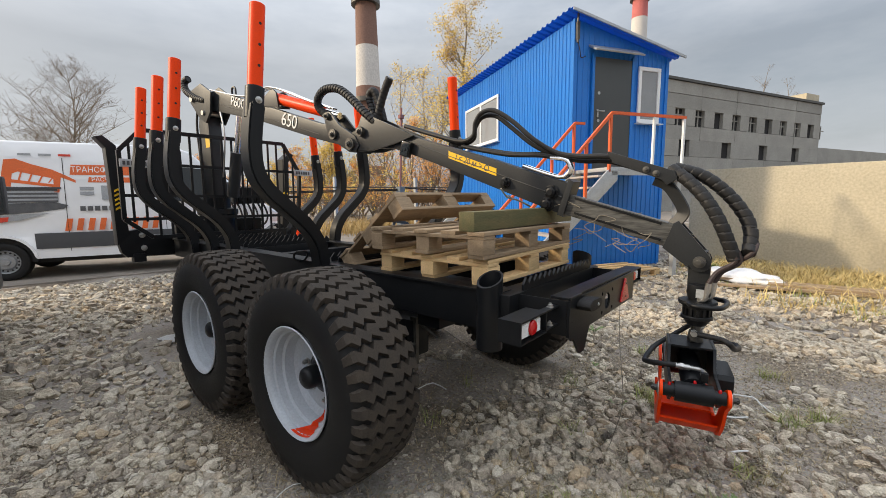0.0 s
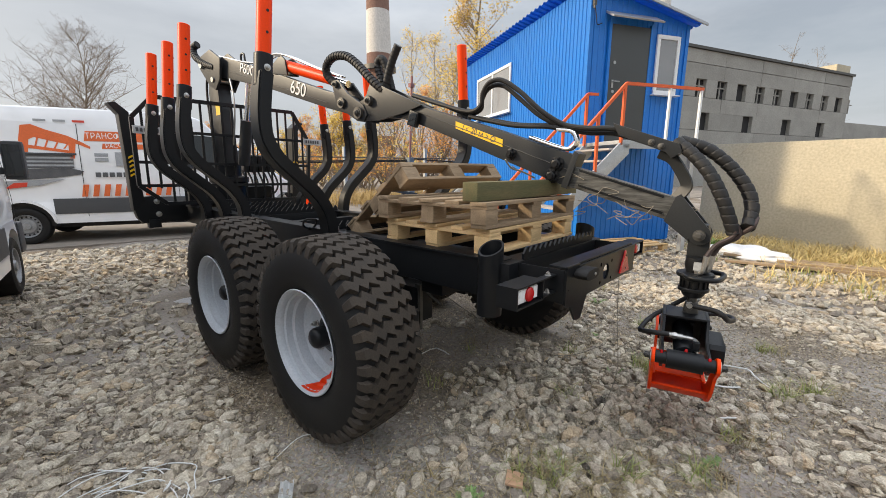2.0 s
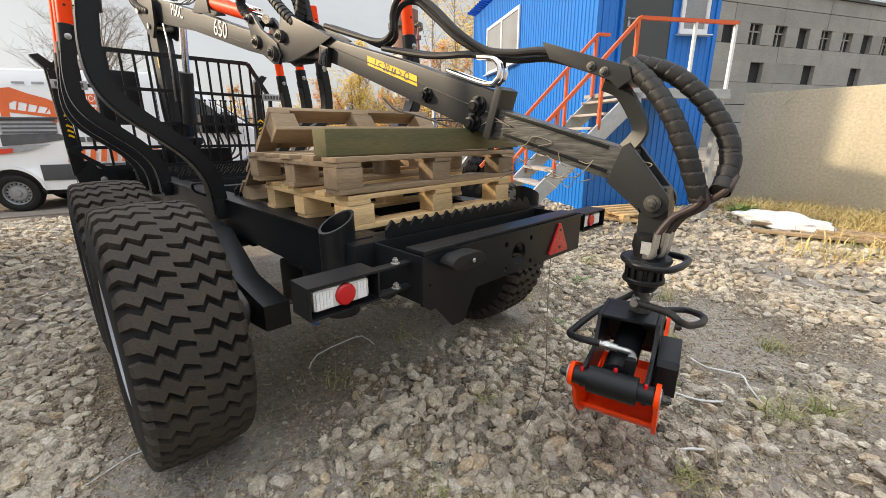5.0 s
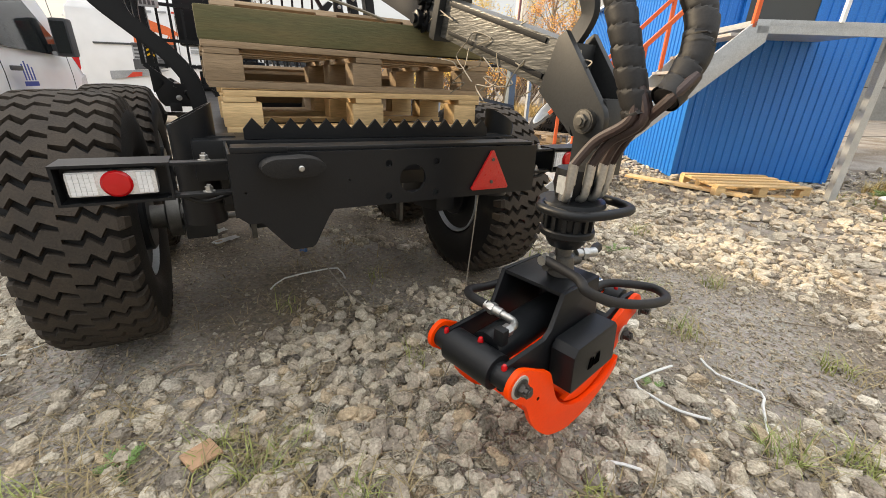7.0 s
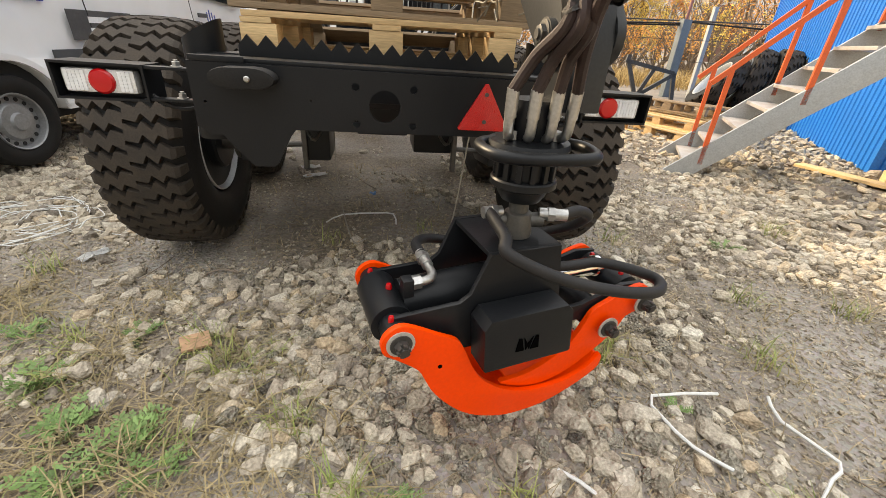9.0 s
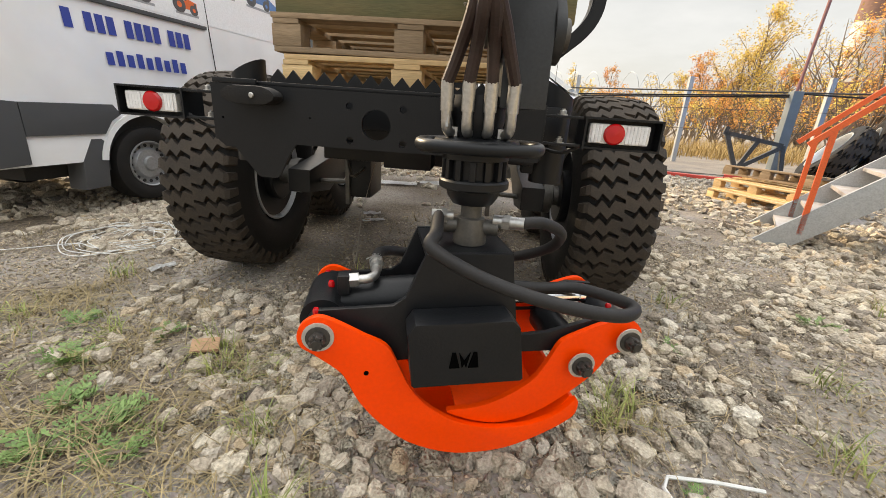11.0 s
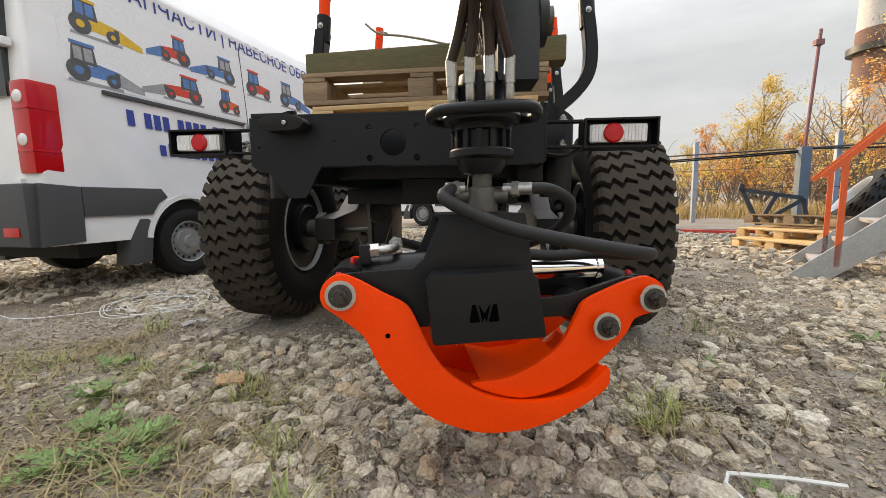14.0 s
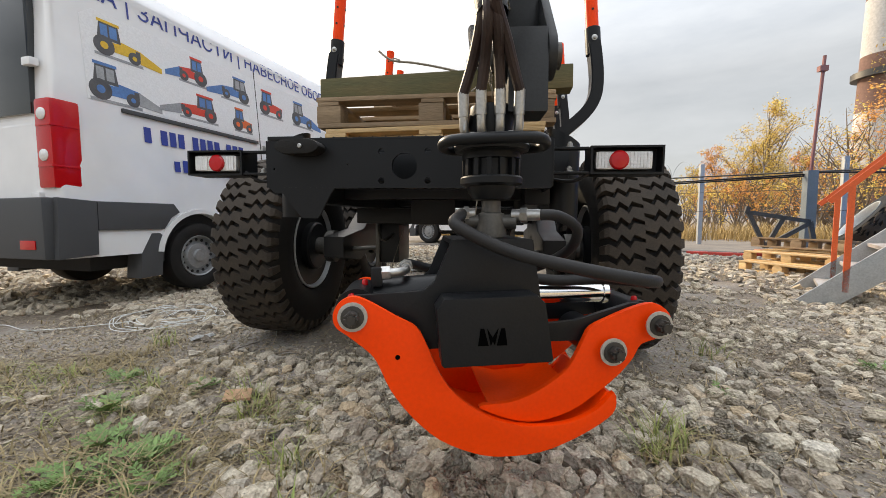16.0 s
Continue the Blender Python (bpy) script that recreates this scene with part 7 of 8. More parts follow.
# dark disc laid on the rim, coloured as the shade of a vent hole
b = bmesh.new()
add_lathe(b, [(0.0165, 0.0), (0.0165, 0.012), (0.0, 0.012)], 10, Matrix.Translation((0.17, 0, 0.05)))
VV = finish(b, "vent_shade", M["dark_inside"])
AZ = radians(7.0)
fa = Vector((math.sin(AZ), math.cos(AZ), 0))
va_m = frame_pose(Vector((-2.785, 2.16, 0.045)) + 0.874 * Vector((-fa.y, fa.x, 0)), fa) @ Matrix.Scale(0.94, 4)
vanA = van(va_m, 2.9, "white delivery van with tractor pictures and blue lettering on its side", 3.78)
van_text(vanA, "ТЕХНИКА | ЗАПЧАСТИ |", -0.42, 2.63, 0.20, M["letter_blue"], "blue lettering")
van_text(vanA, "НАВЕСНОЕ ОБОРУДОВАНИЕ", 2.15, 2.63, 0.19, M["letter_blue"], "blue lettering")
# unreadable or private writing as plain bars
for k, x in enumerate((-0.52, -0.36, -0.27, -0.18, -0.02, 0.07, 0.16, 0.25, 0.41, 0.50, 0.59)):
    decal(vanA, "letter_bar", rect(x, x + 0.065, 1.44, 1.58), M["letter_blue"])
    if k < 9:
        decal(vanA, "letter_bar", rect(-0.25 + 0.092 * k, -0.19 + 0.092 * k, 1.2, 1.30 + 0.02 * (k % 2)), M["letter_blue"])
decal(vanA, "white_panel", [(-0.95, 1.72), (2.4, 1.72), (2.4, 2.48), (-0.85, 2.48), (-0.95, 2.4)], M["white_plastic"], proud=0.0025)


def machine(x, z, w, h, col, flip=1, blade=None):
    """A small printed picture of a tractor, as plain shapes."""
    p = decal(vanA, "machine_picture", [(x - w * 0.46 * flip, z + h * 0.16), (x + w * 0.46 * flip, z + h * 0.16), (x + w * 0.49 * flip, z + h * 0.44), (x + w * 0.06 * flip, z + h * 0.52), (x - w * 0.05 * flip, z + h * 0.42), (x - w * 0.45 * flip, z + h * 0.46)], col, proud=0.0045, label="small coloured tractor picture")
    decal(p, "cab_picture", [(x - w * 0.42 * flip, z + h * 0.44), (x + w * 0.05 * flip, z + h * 0.44), (x + w * 0.01 * flip, z + h * 0.92), (x - w * 0.36 * flip, z + h * 0.95)], M["sticker_dark"], proud=0.005)
    for c0, c1 in ((-0.35, -0.21), (-0.17, -0.02)):
        decal(p, "window_picture", rect(x + c0 * w * flip, x + c1 * w * flip, z + h * 0.52, z + h * 0.85), M["sticker_blue"] if col is not M["sticker_blue"] else M["sticker_grey"], proud=0.006)
    decal(p, "roof_picture", rect(x - w * 0.40 * flip, x + w * 0.04 * flip, z + h * 0.9, z + h * 0.98), col, proud=0.006)
    decal(p, "grille_picture", rect(x + w * 0.36 * flip, x + w * 0.46 * flip, z + h * 0.22, z + h * 0.42), M["sticker_dark"], proud=0.006)
    decal(p, "shadow_picture", rect(x - w * 0.5, x + w * 0.5, z - h * 0.06, z + h * 0.02), M["sticker_grey"], proud=0.0042)
    for cx, r in ((-0.3, 0.29), (0.32, 0.19)):
        decal(p, "wheel_picture", disc(x + cx * w * flip, z + r * h * 0.9, r * h * 0.95), M["sticker_dark"], proud=0.0065)
        decal(p, "hub_picture", disc(x + cx * w * flip, z + r * h * 0.9, r * h * 0.36), col, proud=0.0080)
    if blade:
        decal(p, "blade_picture", [(x + w * 0.45 * flip, z + 0.02), (x + w * 0.95 * flip, z), (x + w * 0.95 * flip, z + h * 0.16), (x + w * 0.45 * flip, z + h * 0.45)], blade, proud=0.0055)


machine(-0.66, 2.13, 0.40, 0.30, M["sticker_yellow"], 1, M["sticker_yellow"])
machine(-0.72, 1.74, 0.42, 0.32, M["sticker_blue"], 1, M["sticker_grey"])
machine(0.06, 2.15, 0.32, 0.28, M["sticker_red"], -1, M["sticker_blue"])
machine(0.10, 1.78, 0.46, 0.28, M["sticker_red"], -1, M["sticker_grey"])
machine(0.62, 2.12, 0.42, 0.29, M["sticker_blue"], -1, M["sticker_blue"])
machine(0.70, 1.78, 0.28, 0.27, M["sticker_orange"])
machine(1.22, 2.08, 0.42, 0.32, M["sticker_red"])
machine(1.86, 2.08, 0.46, 0.34, M["sticker_blue"], 1, M["sticker_blue"])
for x0, x1, z0, z1, mk in ((0.72, 1.5, 0.92, 1.16, "sticker_dark"), (1.62, 2.2, 0.92, 1.14, "sticker_dark")):
    d = decal(vanA, "store_sticker", rect(x0, x1, z0, z1), M[mk], label="dark sticker with pale bars")
    for k in range(2):
        decal(d, "bar", rect(x0 + 0.22, x1 - 0.1 - 0.1 * k, z0 + 0.05 + 0.09 * k, z0 + 0.1 + 0.09 * k), M["white_plastic"], proud=0.006)
d = decal(vanA, "emblem", [(2.92, 1.02), (3.2, 1.02), (3.2, 1.07), (2.92, 1.07)], M["letter_blue"])
for k in range(4):
    decal(d, "emblem_bar", rect(2.96 + 0.06 * k, 2.985 + 0.06 * k, 1.08, 1.28 - 0.03 * abs(k - 1)), M["letter_blue"])
decal(d, "emblem_bar", rect(2.92, 3.2, 0.93, 0.98), M["letter_blue"])

fb = Vector((0.93, -0.36, 0)).normalized()
vb_m = frame_pose(Vector((-2.2, 10.0, 0.03)) + 0.93 * Vector((-fb.y, fb.x, 0)), fb)
vanB = van(vb_m, 2.54, "white delivery van with a big orange bridge picture and red banners")
d = decal(vanB, "picture", [(0.08, 1.62), (0.10, 1.93), (0.15, 2.19), (0.30, 2.21), (0.50, 2.12), (0.80, 2.02), (0.98, 1.92), (1.12, 1.83), (1.12, 1.78), (0.96, 1.86), (0.91, 1.88), (0.87, 1.60), (0.80, 1.60), (0.80, 1.86), (0.55, 1.92), (0.32, 1.98), (0.24, 1.94), (0.20, 1.62)], M["sticker_orange"], label="printed picture of an orange steel frame")
for k in range(4):
    decal(d, "brace", [(0.30 + 0.14 * k, 1.78), (0.325 + 0.14 * k, 1.78), (0.40 + 0.14 * k, 2.04 - 0.05 * k), (0.375 + 0.14 * k, 2.04 - 0.05 * k)], M["sticker_orange"], proud=0.006)
decal(d, "lower_beam", [(0.10, 1.80), (0.80, 1.70), (0.80, 1.75), (0.10, 1.86)], M["sticker_orange"], proud=0.0065)
rp_ = decal(vanB, "rail_picture", [(0.02, 1.40), (0.84, 1.44), (0.86, 1.66), (0.02, 1.72)], M["sticker_grey"])
for k in range(4):
    decal(rp_, "log_picture", rect(0.05, 0.84, 1.42 + 0.07 * k, 1.455 + 0.07 * k), M["sticker_dark"], proud=0.0065)
decal(vanB, "ground_picture", [(0.0, 1.20), (0.55, 1.24), (0.92, 1.30), (0.98, 1.36), (0.80, 1.42), (0.0, 1.40)], M["sticker_dark"])
decal(vanB, "fade_picture", [(-0.5, 1.0), (0.3, 1.10), (0.7, 1.22), (0.0, 1.19), (-0.5, 1.16)], M["sticker_grey"])
decal(vanB, "fade_picture", [(-0.2, 1.04), (0.12, 1.08), (0.14, 1.16), (-0.05, 1.15)], M["sticker_red"], proud=0.006)
bn = decal(vanB, "banner", rect(1.04, 2.05, 1.93, 2.12, 0.03), M["sticker_orange"], label="orange-red banner")
van_text(bn, "ТРАНСФОР", 1.42, 2.025, 0.15, M["white_letter"], "white lettering", 0.85)
bn = decal(vanB, "banner", rect(1.30, 2.05, 1.79, 1.89, 0.02), M["sticker_orange"])
van_text(bn, "РАСЧ", 1.49, 1.842, 0.11, M["white_letter"], "", 0.9)
for z in (1.55, 1.64):
    decal(vanB, "grey_label", rect(1.17, 1.38, z, z + 0.065), M["sticker_grey"])
q = decal(vanB, "grey_label", rect(1.49, 1.66, 1.46, 1.73), M["sticker_grey"])
for k in range(5):
    decal(vanB, "letter_bar", rect(1.15 + 0.11 * k, 1.23 + 0.11 * k, 1.25, 1.34), M["sticker_dark"])
for k in range(9):
    decal(vanB, "orange_stripe", rect(0.89 + 0.17 * k, 0.98 + 0.17 * k, 0.88, 1.11, 0.05), M["sticker_orange"])
for k in range(3):
    decal(vanB, "small_label", rect(0.34 + 0.28 * k, 0.52 + 0.28 * k, 2.27, 2.31), M["sticker_grey"] if k != 2 else M["sticker_red"])

# ---- pallets, planks, tyres and bits on the ground ----
pallet(CM @ pose(0.62, -0.62, 0.01, 0, 0, 4), "old wooden pallet lying beside the cabin", PW, 1.2, 0.8, 21)
b = bmesh.new()
add_box(b, (-0.75, -0.09, 0), (0.75, 0.09, 0.03), None, 0.004)
single("loose_board", b, PW, "pale loose board on the gravel by the cabin", "board", m=pose(4.78, 2.2, 0.03, 0, 0, -72))
for x, y, z, a, tip, w_, sd in ((3.95, 4.55, 0.01, -70, 0, PW, 30), (4.1, 4.72, 0.15, -64, 2, PW, 31), (4.25, 4.86, 0.30, -60, -4, GW, 32), (5.28, 5.5, 0.01, -55, 0, GW, 33), (5.32, 5.55, 0.15, -58, 3, GW, 34), (6.0, 6.4, 0.01, -32, 0, GW, 35), (6.77, 5.9, 0.01, -32, 0, GW, 36)):
    pallet(pose(x, y, z, tip, 0, a), "weathered pallet stacked near tractor tyres", w_, 1.1, 0.8, sd)
bt, b2t = tyre_mesh(0.56, 0.34, 0.33, 17)
for k, (x, y, z, ax) in enumerate(((5.95, 6.4, 0.60, (-0.72, 0.3, 0.62)), (6.43, 6.25, 0.70, (-0.84, 0.5, 0.22)), (6.77, 6.03, 0.70, (-0.84, 0.52, 0.12)), (7.05, 5.8, 0.70, (-0.84, 0.54, 0.08)))):
    w = thing("tractor_tyre", "black tractor tyre on a pale rim leaning on pallets" if k < 2 else "black tractor tyre standing on edge on pallets", "tyre", Matrix.Translation((x, y, z)) @ axis_pose((0, 0, 0), ax), "tractor tyres in a row")
    for nm, me in (("carcass", bt), ("tread", b2t)):
        o = new(nm, me)
        o.parent = w
    b = bmesh.new()
    add_lathe(b, [(0.1, -0.03), (0.3, -0.03), (0.315, -0.1), (0.34, -0.172), (0.365, -0.17), (0.372, -0.16), (0.35, -0.13), (0.33, -0.1), (0.32, 0.0), (0.33, 0.10), (0.35, 0.13), (0.372, 0.165), (0.372, 0.175), (0.352, 0.172), (0.335, 0.15), (0.318, 0.1), (0.305, 0.0), (0.28, -0.02), (0.1, -0.02)], 34)
    part("rim", b, M["galvanised"], w, "dull galvanised rim")
# red implement and steel trestle beyond the road
b = bmesh.new()
for p, q in (((-0.67, 0, 1.2), (0.98, 0, 0.9)), ((-0.62, 0, 1.2), (-0.12, 0, 0.08)), ((-0.12, 0, 0.1), (0.98, 0, 0.86)), ((-0.1, 0, 0.1), (0.3, 0, 1.02)), ((0.98, 0, 0.9), (1.15, 0, 0.03)), ((-0.67, 0, 1.15), (-0.62, 0, 1.38))):
    add_tube(b, [p, q], 0.06, flat=(0.05, 0.06))
single("steel_trestle", b, M["dark_steel"], "dark welded steel trestle", "trestle", m=pose(5.95, 9.0, 0, 0, 0, -8) @ Matrix.Scale(0.72, 4))
b = bmesh.new()
add_box(b, (-1.2, -0.1, 0.0), (1.0, 0.1, 0.10), None, 0.01)
add_box(b, (0.5, -0.25, 0.1), (0.95, 0.25, 0.22), None, 0.01)
single("red_implement", b, M["pink_metal"], "flat red steel implement on the ground", "implement", m=pose(4.3, 7.05, 0.02, 0, 0, -28) @ Matrix.Scale(0.62, 4))
# white sack and planks by the wall
b = bmesh.new()
bmesh.ops.create_icosphere(b, subdivisions=4, radius=1.0)
for q in b.verts:
    f = 1 + 0.25 * noise.noise(q.co * 2.2) + 0.08 * noise.noise(q.co * 6)
    q.co = Vector((q.co.x * 0.62 * f, q.co.y * 0.30 * f, max(-0.02, q.co.z * 0.13 * f + 0.09)))
single("sack", b, M["white_plastic_bag"], "crumpled white plastic sack lying on the ground", "sack", m=pose(6.1, 0.1, 0, 0, 0, 70), angle=60)
for k, (x, y, a) in enumerate(((5.75, -0.95, 104), (6.0, -0.9, 97), (6.3, -1.2, 101), (5.9, -1.6, 96))):
    b = bmesh.new()
    add_box(b, (-1.3, -0.07, 0), (1.3, 0.07, 0.035), None, 0.004)
    single("plank", b, GW, "rough brown plank lying by the wall", "plank", "planks by the wall", m=pose(x, y, 0.03 + 0.036 * (k % 2), 0, 0, a))


# ---- stones ----
def hull_shape(seed, n):
    """An angular pebble: the hull of a few random points, as vertices and triangles."""
    r = np.random.RandomState(seed)
    p = r.uniform(-1, 1, size=(n, 3))
    p /= (np.abs(p) ** 3.5).sum(axis=1)[:, None] ** (1 / 3.5)
    p *= (0.76 + 0.17 * r.rand(n, 1)) * (1 + 0.2 * np.sign(p[:, :1]) * p[:, 1:2])
    t = bmesh.new()
    vs = [t.verts.new(q) for q in p]
    bmesh.ops.convex_hull(t, input=vs)
    for q in [v for v in t.verts if not v.link_faces]:
        t.verts.remove(q)
    bmesh.ops.triangulate(t, faces=list(t.faces))
    t.verts.index_update()
    V = np.array([v.co[:] for v in t.verts])
    F = np.array([[v.index for v in f.verts] for f in t.faces])
    t.free()
    return V, F


SHAPES = [hull_shape(900 + k, 28 if k < 30 else 13) for k in range(48)] + [hull_shape(990 + k, 7) for k in range(10)]


def rocks(n, seed, sampler, small, smin, smax, power=2.4):
    """Angular stones as plain arrays: vertices and triangles."""
    r = np.random.RandomState(seed)
    V, F = [], []
    base = 0
    for k in range(n):
        x, y, f = sampler(r)
        s = (smin + (smax - smin) * r.rand() ** power) * f
        v, t = SHAPES[r.randint(0, 30) if not small else r.randint(48, 58) if smax < 0.02 else r.randint(30, 48)]
        d = v * (np.array([0.95 + 0.35 * r.rand(), 0.78 + 0.3 * r.rand(), 0.55 + 0.35 * r.rand()]) * s)
        a, tl = r.rand() * 6.28, r.normal() * 0.45
        R = np.array([[math.cos(a), -math.sin(a), 0], [math.sin(a), math.cos(a), 0], [0, 0, 1]]) @ np.array([[1, 0, 0], [0, math.cos(tl), -math.sin(tl)], [0, math.sin(tl), math.cos(tl)]])
        d = d @ R.T
        d += np.array([x, y, ground_z(x, y) - d[:, 2].min() * (0.1 + 0.55 * r.rand())])
        V.append(d)
        F.append(t + base)
        base += len(v)
    return np.concatenate(V), np.concatenate(F)


def mesh_from(name, V, F, material):
    me = bpy.data.meshes.new(name)
    me.vertices.add(len(V))
    me.vertices.foreach_set("co", V.ravel())
    me.loops.add(len(F) * 3)
    me.loops.foreach_set("vertex_index", F.ravel())
    me.polygons.add(len(F))
    me.polygons.foreach_set("loop_start", np.arange(len(F)) * 3)
    me.polygons.foreach_set("loop_total", np.full(len(F), 3))
    me.polygons.foreach_set("use_smooth", [False] * len(F))
    me.update()
    me.validate()
    me.materials.append(material)
    return me


def bare(x, y):
    """How thickly stones lie: less on trodden earth, more in the middle of the yard."""
    v = 0.3 + 0.8 * noise.noise(Vector((x * 0.75, y * 0.75, 3))) + 0.75 * noise.noise(Vector((x * 2.1, y * 2.1, 8)))
    if abs(x) < 1.4 and 0.6 < y < 4.6:
        v -= 0.45
    if y > 5:
        v += 0.45
    elif x > 2.6:
        v += 0.25
    if y > 1.0 and x < -1.2:
        v += 0.35
    # a heap under and behind the grapple; trodden earth beside the tyre, on the grassy side and past the claws
    v += 0.95 * math.exp(-((x + 0.12) / 0.75) ** 2 - ((y - 0.05) / 0.5) ** 2)
    v -= 0.5 * math.exp(-((x + 1.15) / 0.65) ** 2 - ((y + 0.35) / 0.55) ** 2)
    v -= 0.5 * math.exp(-((x + 2.3) / 0.8) ** 2 - ((y - 0.6) / 0.6) ** 2)
    v -= 0.3 * math.exp(-((x - 1.35) / 0.6) ** 2 - ((y + 0.45) / 0.5) ** 2)
    v -= 0.15 * math.exp(-((x - 2.1) / 0.9) ** 2 - ((y - 0.1) / 0.8) ** 2)
    return v


def near_sampler(r):
    while True:
        x, y = r.uniform(-3.4, 3.4), r.uniform(-3.2, 3.0)
        if r.rand() < bare(x, y) * min(1.0, max(0.25, (y + 3.2) / 1.2)):
            return x, y, 1.0


def mid_sampler(r):
    while True:
        x, y = r.uniform(-7.5, 9.6), r.uniform(-6.0, 9.2)
        if abs(x) < 3.2 and -3 < y < 2.8:
            continue
        if y > 8.4 - 0.19 * x:
            continue
        edge = min(x + 7.5, 9.6 - x, y + 6.0) / 2.5 + 0.5 * noise.noise(Vector((x * 0.5, y * 0.5, 21)))
        if r.rand() < bare(x, y) * min(1.0, max(0.0, edge)):
            return x, y, 1.15


V, F = rocks(18500, 5, near_sampler, False, 0.008, 0.044, 2.1)
tagged(new("gravel", mesh_from("gravel", V, F, M["stone"])), "pale crushed limestone scattered over earth", "gravel", kind="stuff")
V, F = rocks(42000, 6, mid_sampler, True, 0.013, 0.058, 2.2)
tagged(new("gravel", mesh_from("gravel_far", V, F, M["stone"])), "pale crushed limestone covering the yard", "gravel", kind="stuff")


def grit_sampler(r):
    while True:
        x, y = r.uniform(-2.8, 3.2), r.uniform(-1.5, 2.3)
        if abs(x) < 1.2 and y > 0.7 and r.rand() < 0.7:
            continue
        if r.rand() < 0.4 + 0.3 * bare(x, y):
            return x, y, 1.0


V, F = rocks(90000, 8, grit_sampler, True, 0.003, 0.015, 1.8)
tagged(new("grit", mesh_from("grit", V, F, M["grit"])), "fine stone chips trodden into the earth", "gravel", kind="stuff")


# ---- single stones in front of the grapple ----
kinds = []
for k in range(14):
    V, F = rocks(1, 100 + k, lambda r: (0.0, 0.0, 1.0), False, 1.0, 1.0)
    V = V - V.mean(axis=0)
    kinds.append(mesh_from("stone", V, F, M["stone_piece"]))
rs = random.Random(77)
placed = 0
while placed < 290:
    x, y = rs.uniform(-0.75, 1.7), rs.uniform(-0.75, 0.75)
    if rs.random() > 0.75 * bare(x, y) + (0.5 if -0.4 < x < 0.6 and -0.5 < y < 0.5 else 0):
        continue
    s = 0.018 + 0.030 * rs.random() ** 1.8
    o = new("stone", kinds[placed % 14])
    o.parent = ground
    o.matrix_basis = pose(x, y, ground_z(x, y) + s * 0.30, rs.uniform(-20, 20), rs.uniform(-20, 20), rs.uniform(0, 360)) @ Matrix.Scale(s, 4)
    placed += 1


# an upright orange machine part standing at the edge of the road
b = bmesh.new()
add_prism(b, [(-0.21, 0.0), (0.21, 0.0), (0.21, 0.70), (0.17, 0.84), (0.08, 0.90), (-0.08, 0.90), (-0.17, 0.84), (-0.21, 0.70)], -0.12, 0.12, pose(2.1, 7.3, 0.02, 0, 0, 25), 0.02)
add_box(b, (-0.25, -0.15, 0), (0.25, 0.15, 0.05), pose(2.1, 7.3, 0.02, 0, 0, 25), 0.008)
add_tube(b, [pose(2.1, 7.3, 0.02, 0, 0, 25) @ Vector((x, 0, 0.72)) for x in (-0.25, 0.25)], 0.035, 14)
single("machine_part", b, M["orange_paint"], "upright orange steel machine part standing beyond the trailer", "machine part")


# ---- grass, weeds and litter ----
def blades(name, label, material, spots, seed, wide=1.0):
    """Bent blades of grass: three-jointed strips."""
    r = np.random.RandomState(seed)
    vs, fs = [], []
    for x0, y0, rad, n, hmin, hmax, flop in spots:
        for k in range(n):
            a, d = r.rand() * 6.283, rad * math.sqrt(r.rand())
            x, y = x0 + d * math.cos(a), y0 + d * math.sin(a)
            z = ground_z(x, y)
            h = hmin + (hmax - hmin) * r.rand()
            b_ = r.rand() * 6.283
            dx, dy = math.cos(b_), math.sin(b_)
            w = (0.0016 + 0.0022 * r.rand()) * wide
            fl = flop * (0.5 + r.rand())
            i = len(vs)
            for t in (0.0, 0.4, 0.75, 1.0):
                out, up = h * fl * t * t, h * (t - 0.45 * fl * t * t)
                ww = w * (1 - t * 0.85)
                cx, cy = x + dx * out, y + dy * out
                vs.append((cx - dy * ww, cy + dx * ww, z + max(0.002, up)))
                vs.append((cx + dy * ww, cy - dx * ww, z + max(0.002, up)))
            for j in range(3):
                fs.append((i + 2 * j, i + 2 * j + 1, i + 2 * j + 3, i + 2 * j + 2))
    me = bpy.data.meshes.new(name)
    me.from_pydata(vs, [], fs)
    me.materials.append(material)
    return tagged(new(name, me), label, "grass", kind="stuff")


rg = random.Random(5)
green, dry = [], []
for k in range(46):
    x, y = rg.uniform(-2.6, -0.35), rg.uniform(-1.0, 0.15)
    green.append((x, y, rg.uniform(0.05, 0.16), rg.randint(8, 30), 0.03, 0.10, 1.2))
    dry.append((x + rg.uniform(-0.2, 0.2), y + rg.uniform(-0.2, 0.2), rg.uniform(0.12, 0.30), rg.randint(35, 110), 0.04, 0.13, 1.8))
for x, y, n in ((0.85, 0.02, 60), (0.80, -0.05, 50), (0.12, 0.22, 25), (-0.3, -0.3, 40), (-0.1, -0.55, 45), (0.35, -0.62, 35), (1.1, -0.75, 70), (1.3, -0.9, 60), (0.7, 0.5, 25), (1.5, -0.1, 30), (1.75, 0.3, 25), (-0.55, -0.05, 40), (-0.7, 0.1, 30), (1.9, -0.6, 40), (2.2, 0.2, 30), (1.4, 1.0, 22), (-1.6, 0.6, 30), (2.6, 1.1, 40), (-0.35, 0.95, 16), (0.2, 1.1, 14)):
    green.append((x, y, 0.07, n, 0.05, 0.16, 0.7))
    dry.append((x + 0.05, y - 0.04, 0.12, n, 0.04, 0.15, 1.5))
for k in range(90):
    dry.append((rg.uniform(-4.5, 4.5), rg.uniform(-2.5, 4.5), 0.15, rg.randint(4, 16), 0.04, 0.14, 1.1))
wall_grass, wall_green = [], []
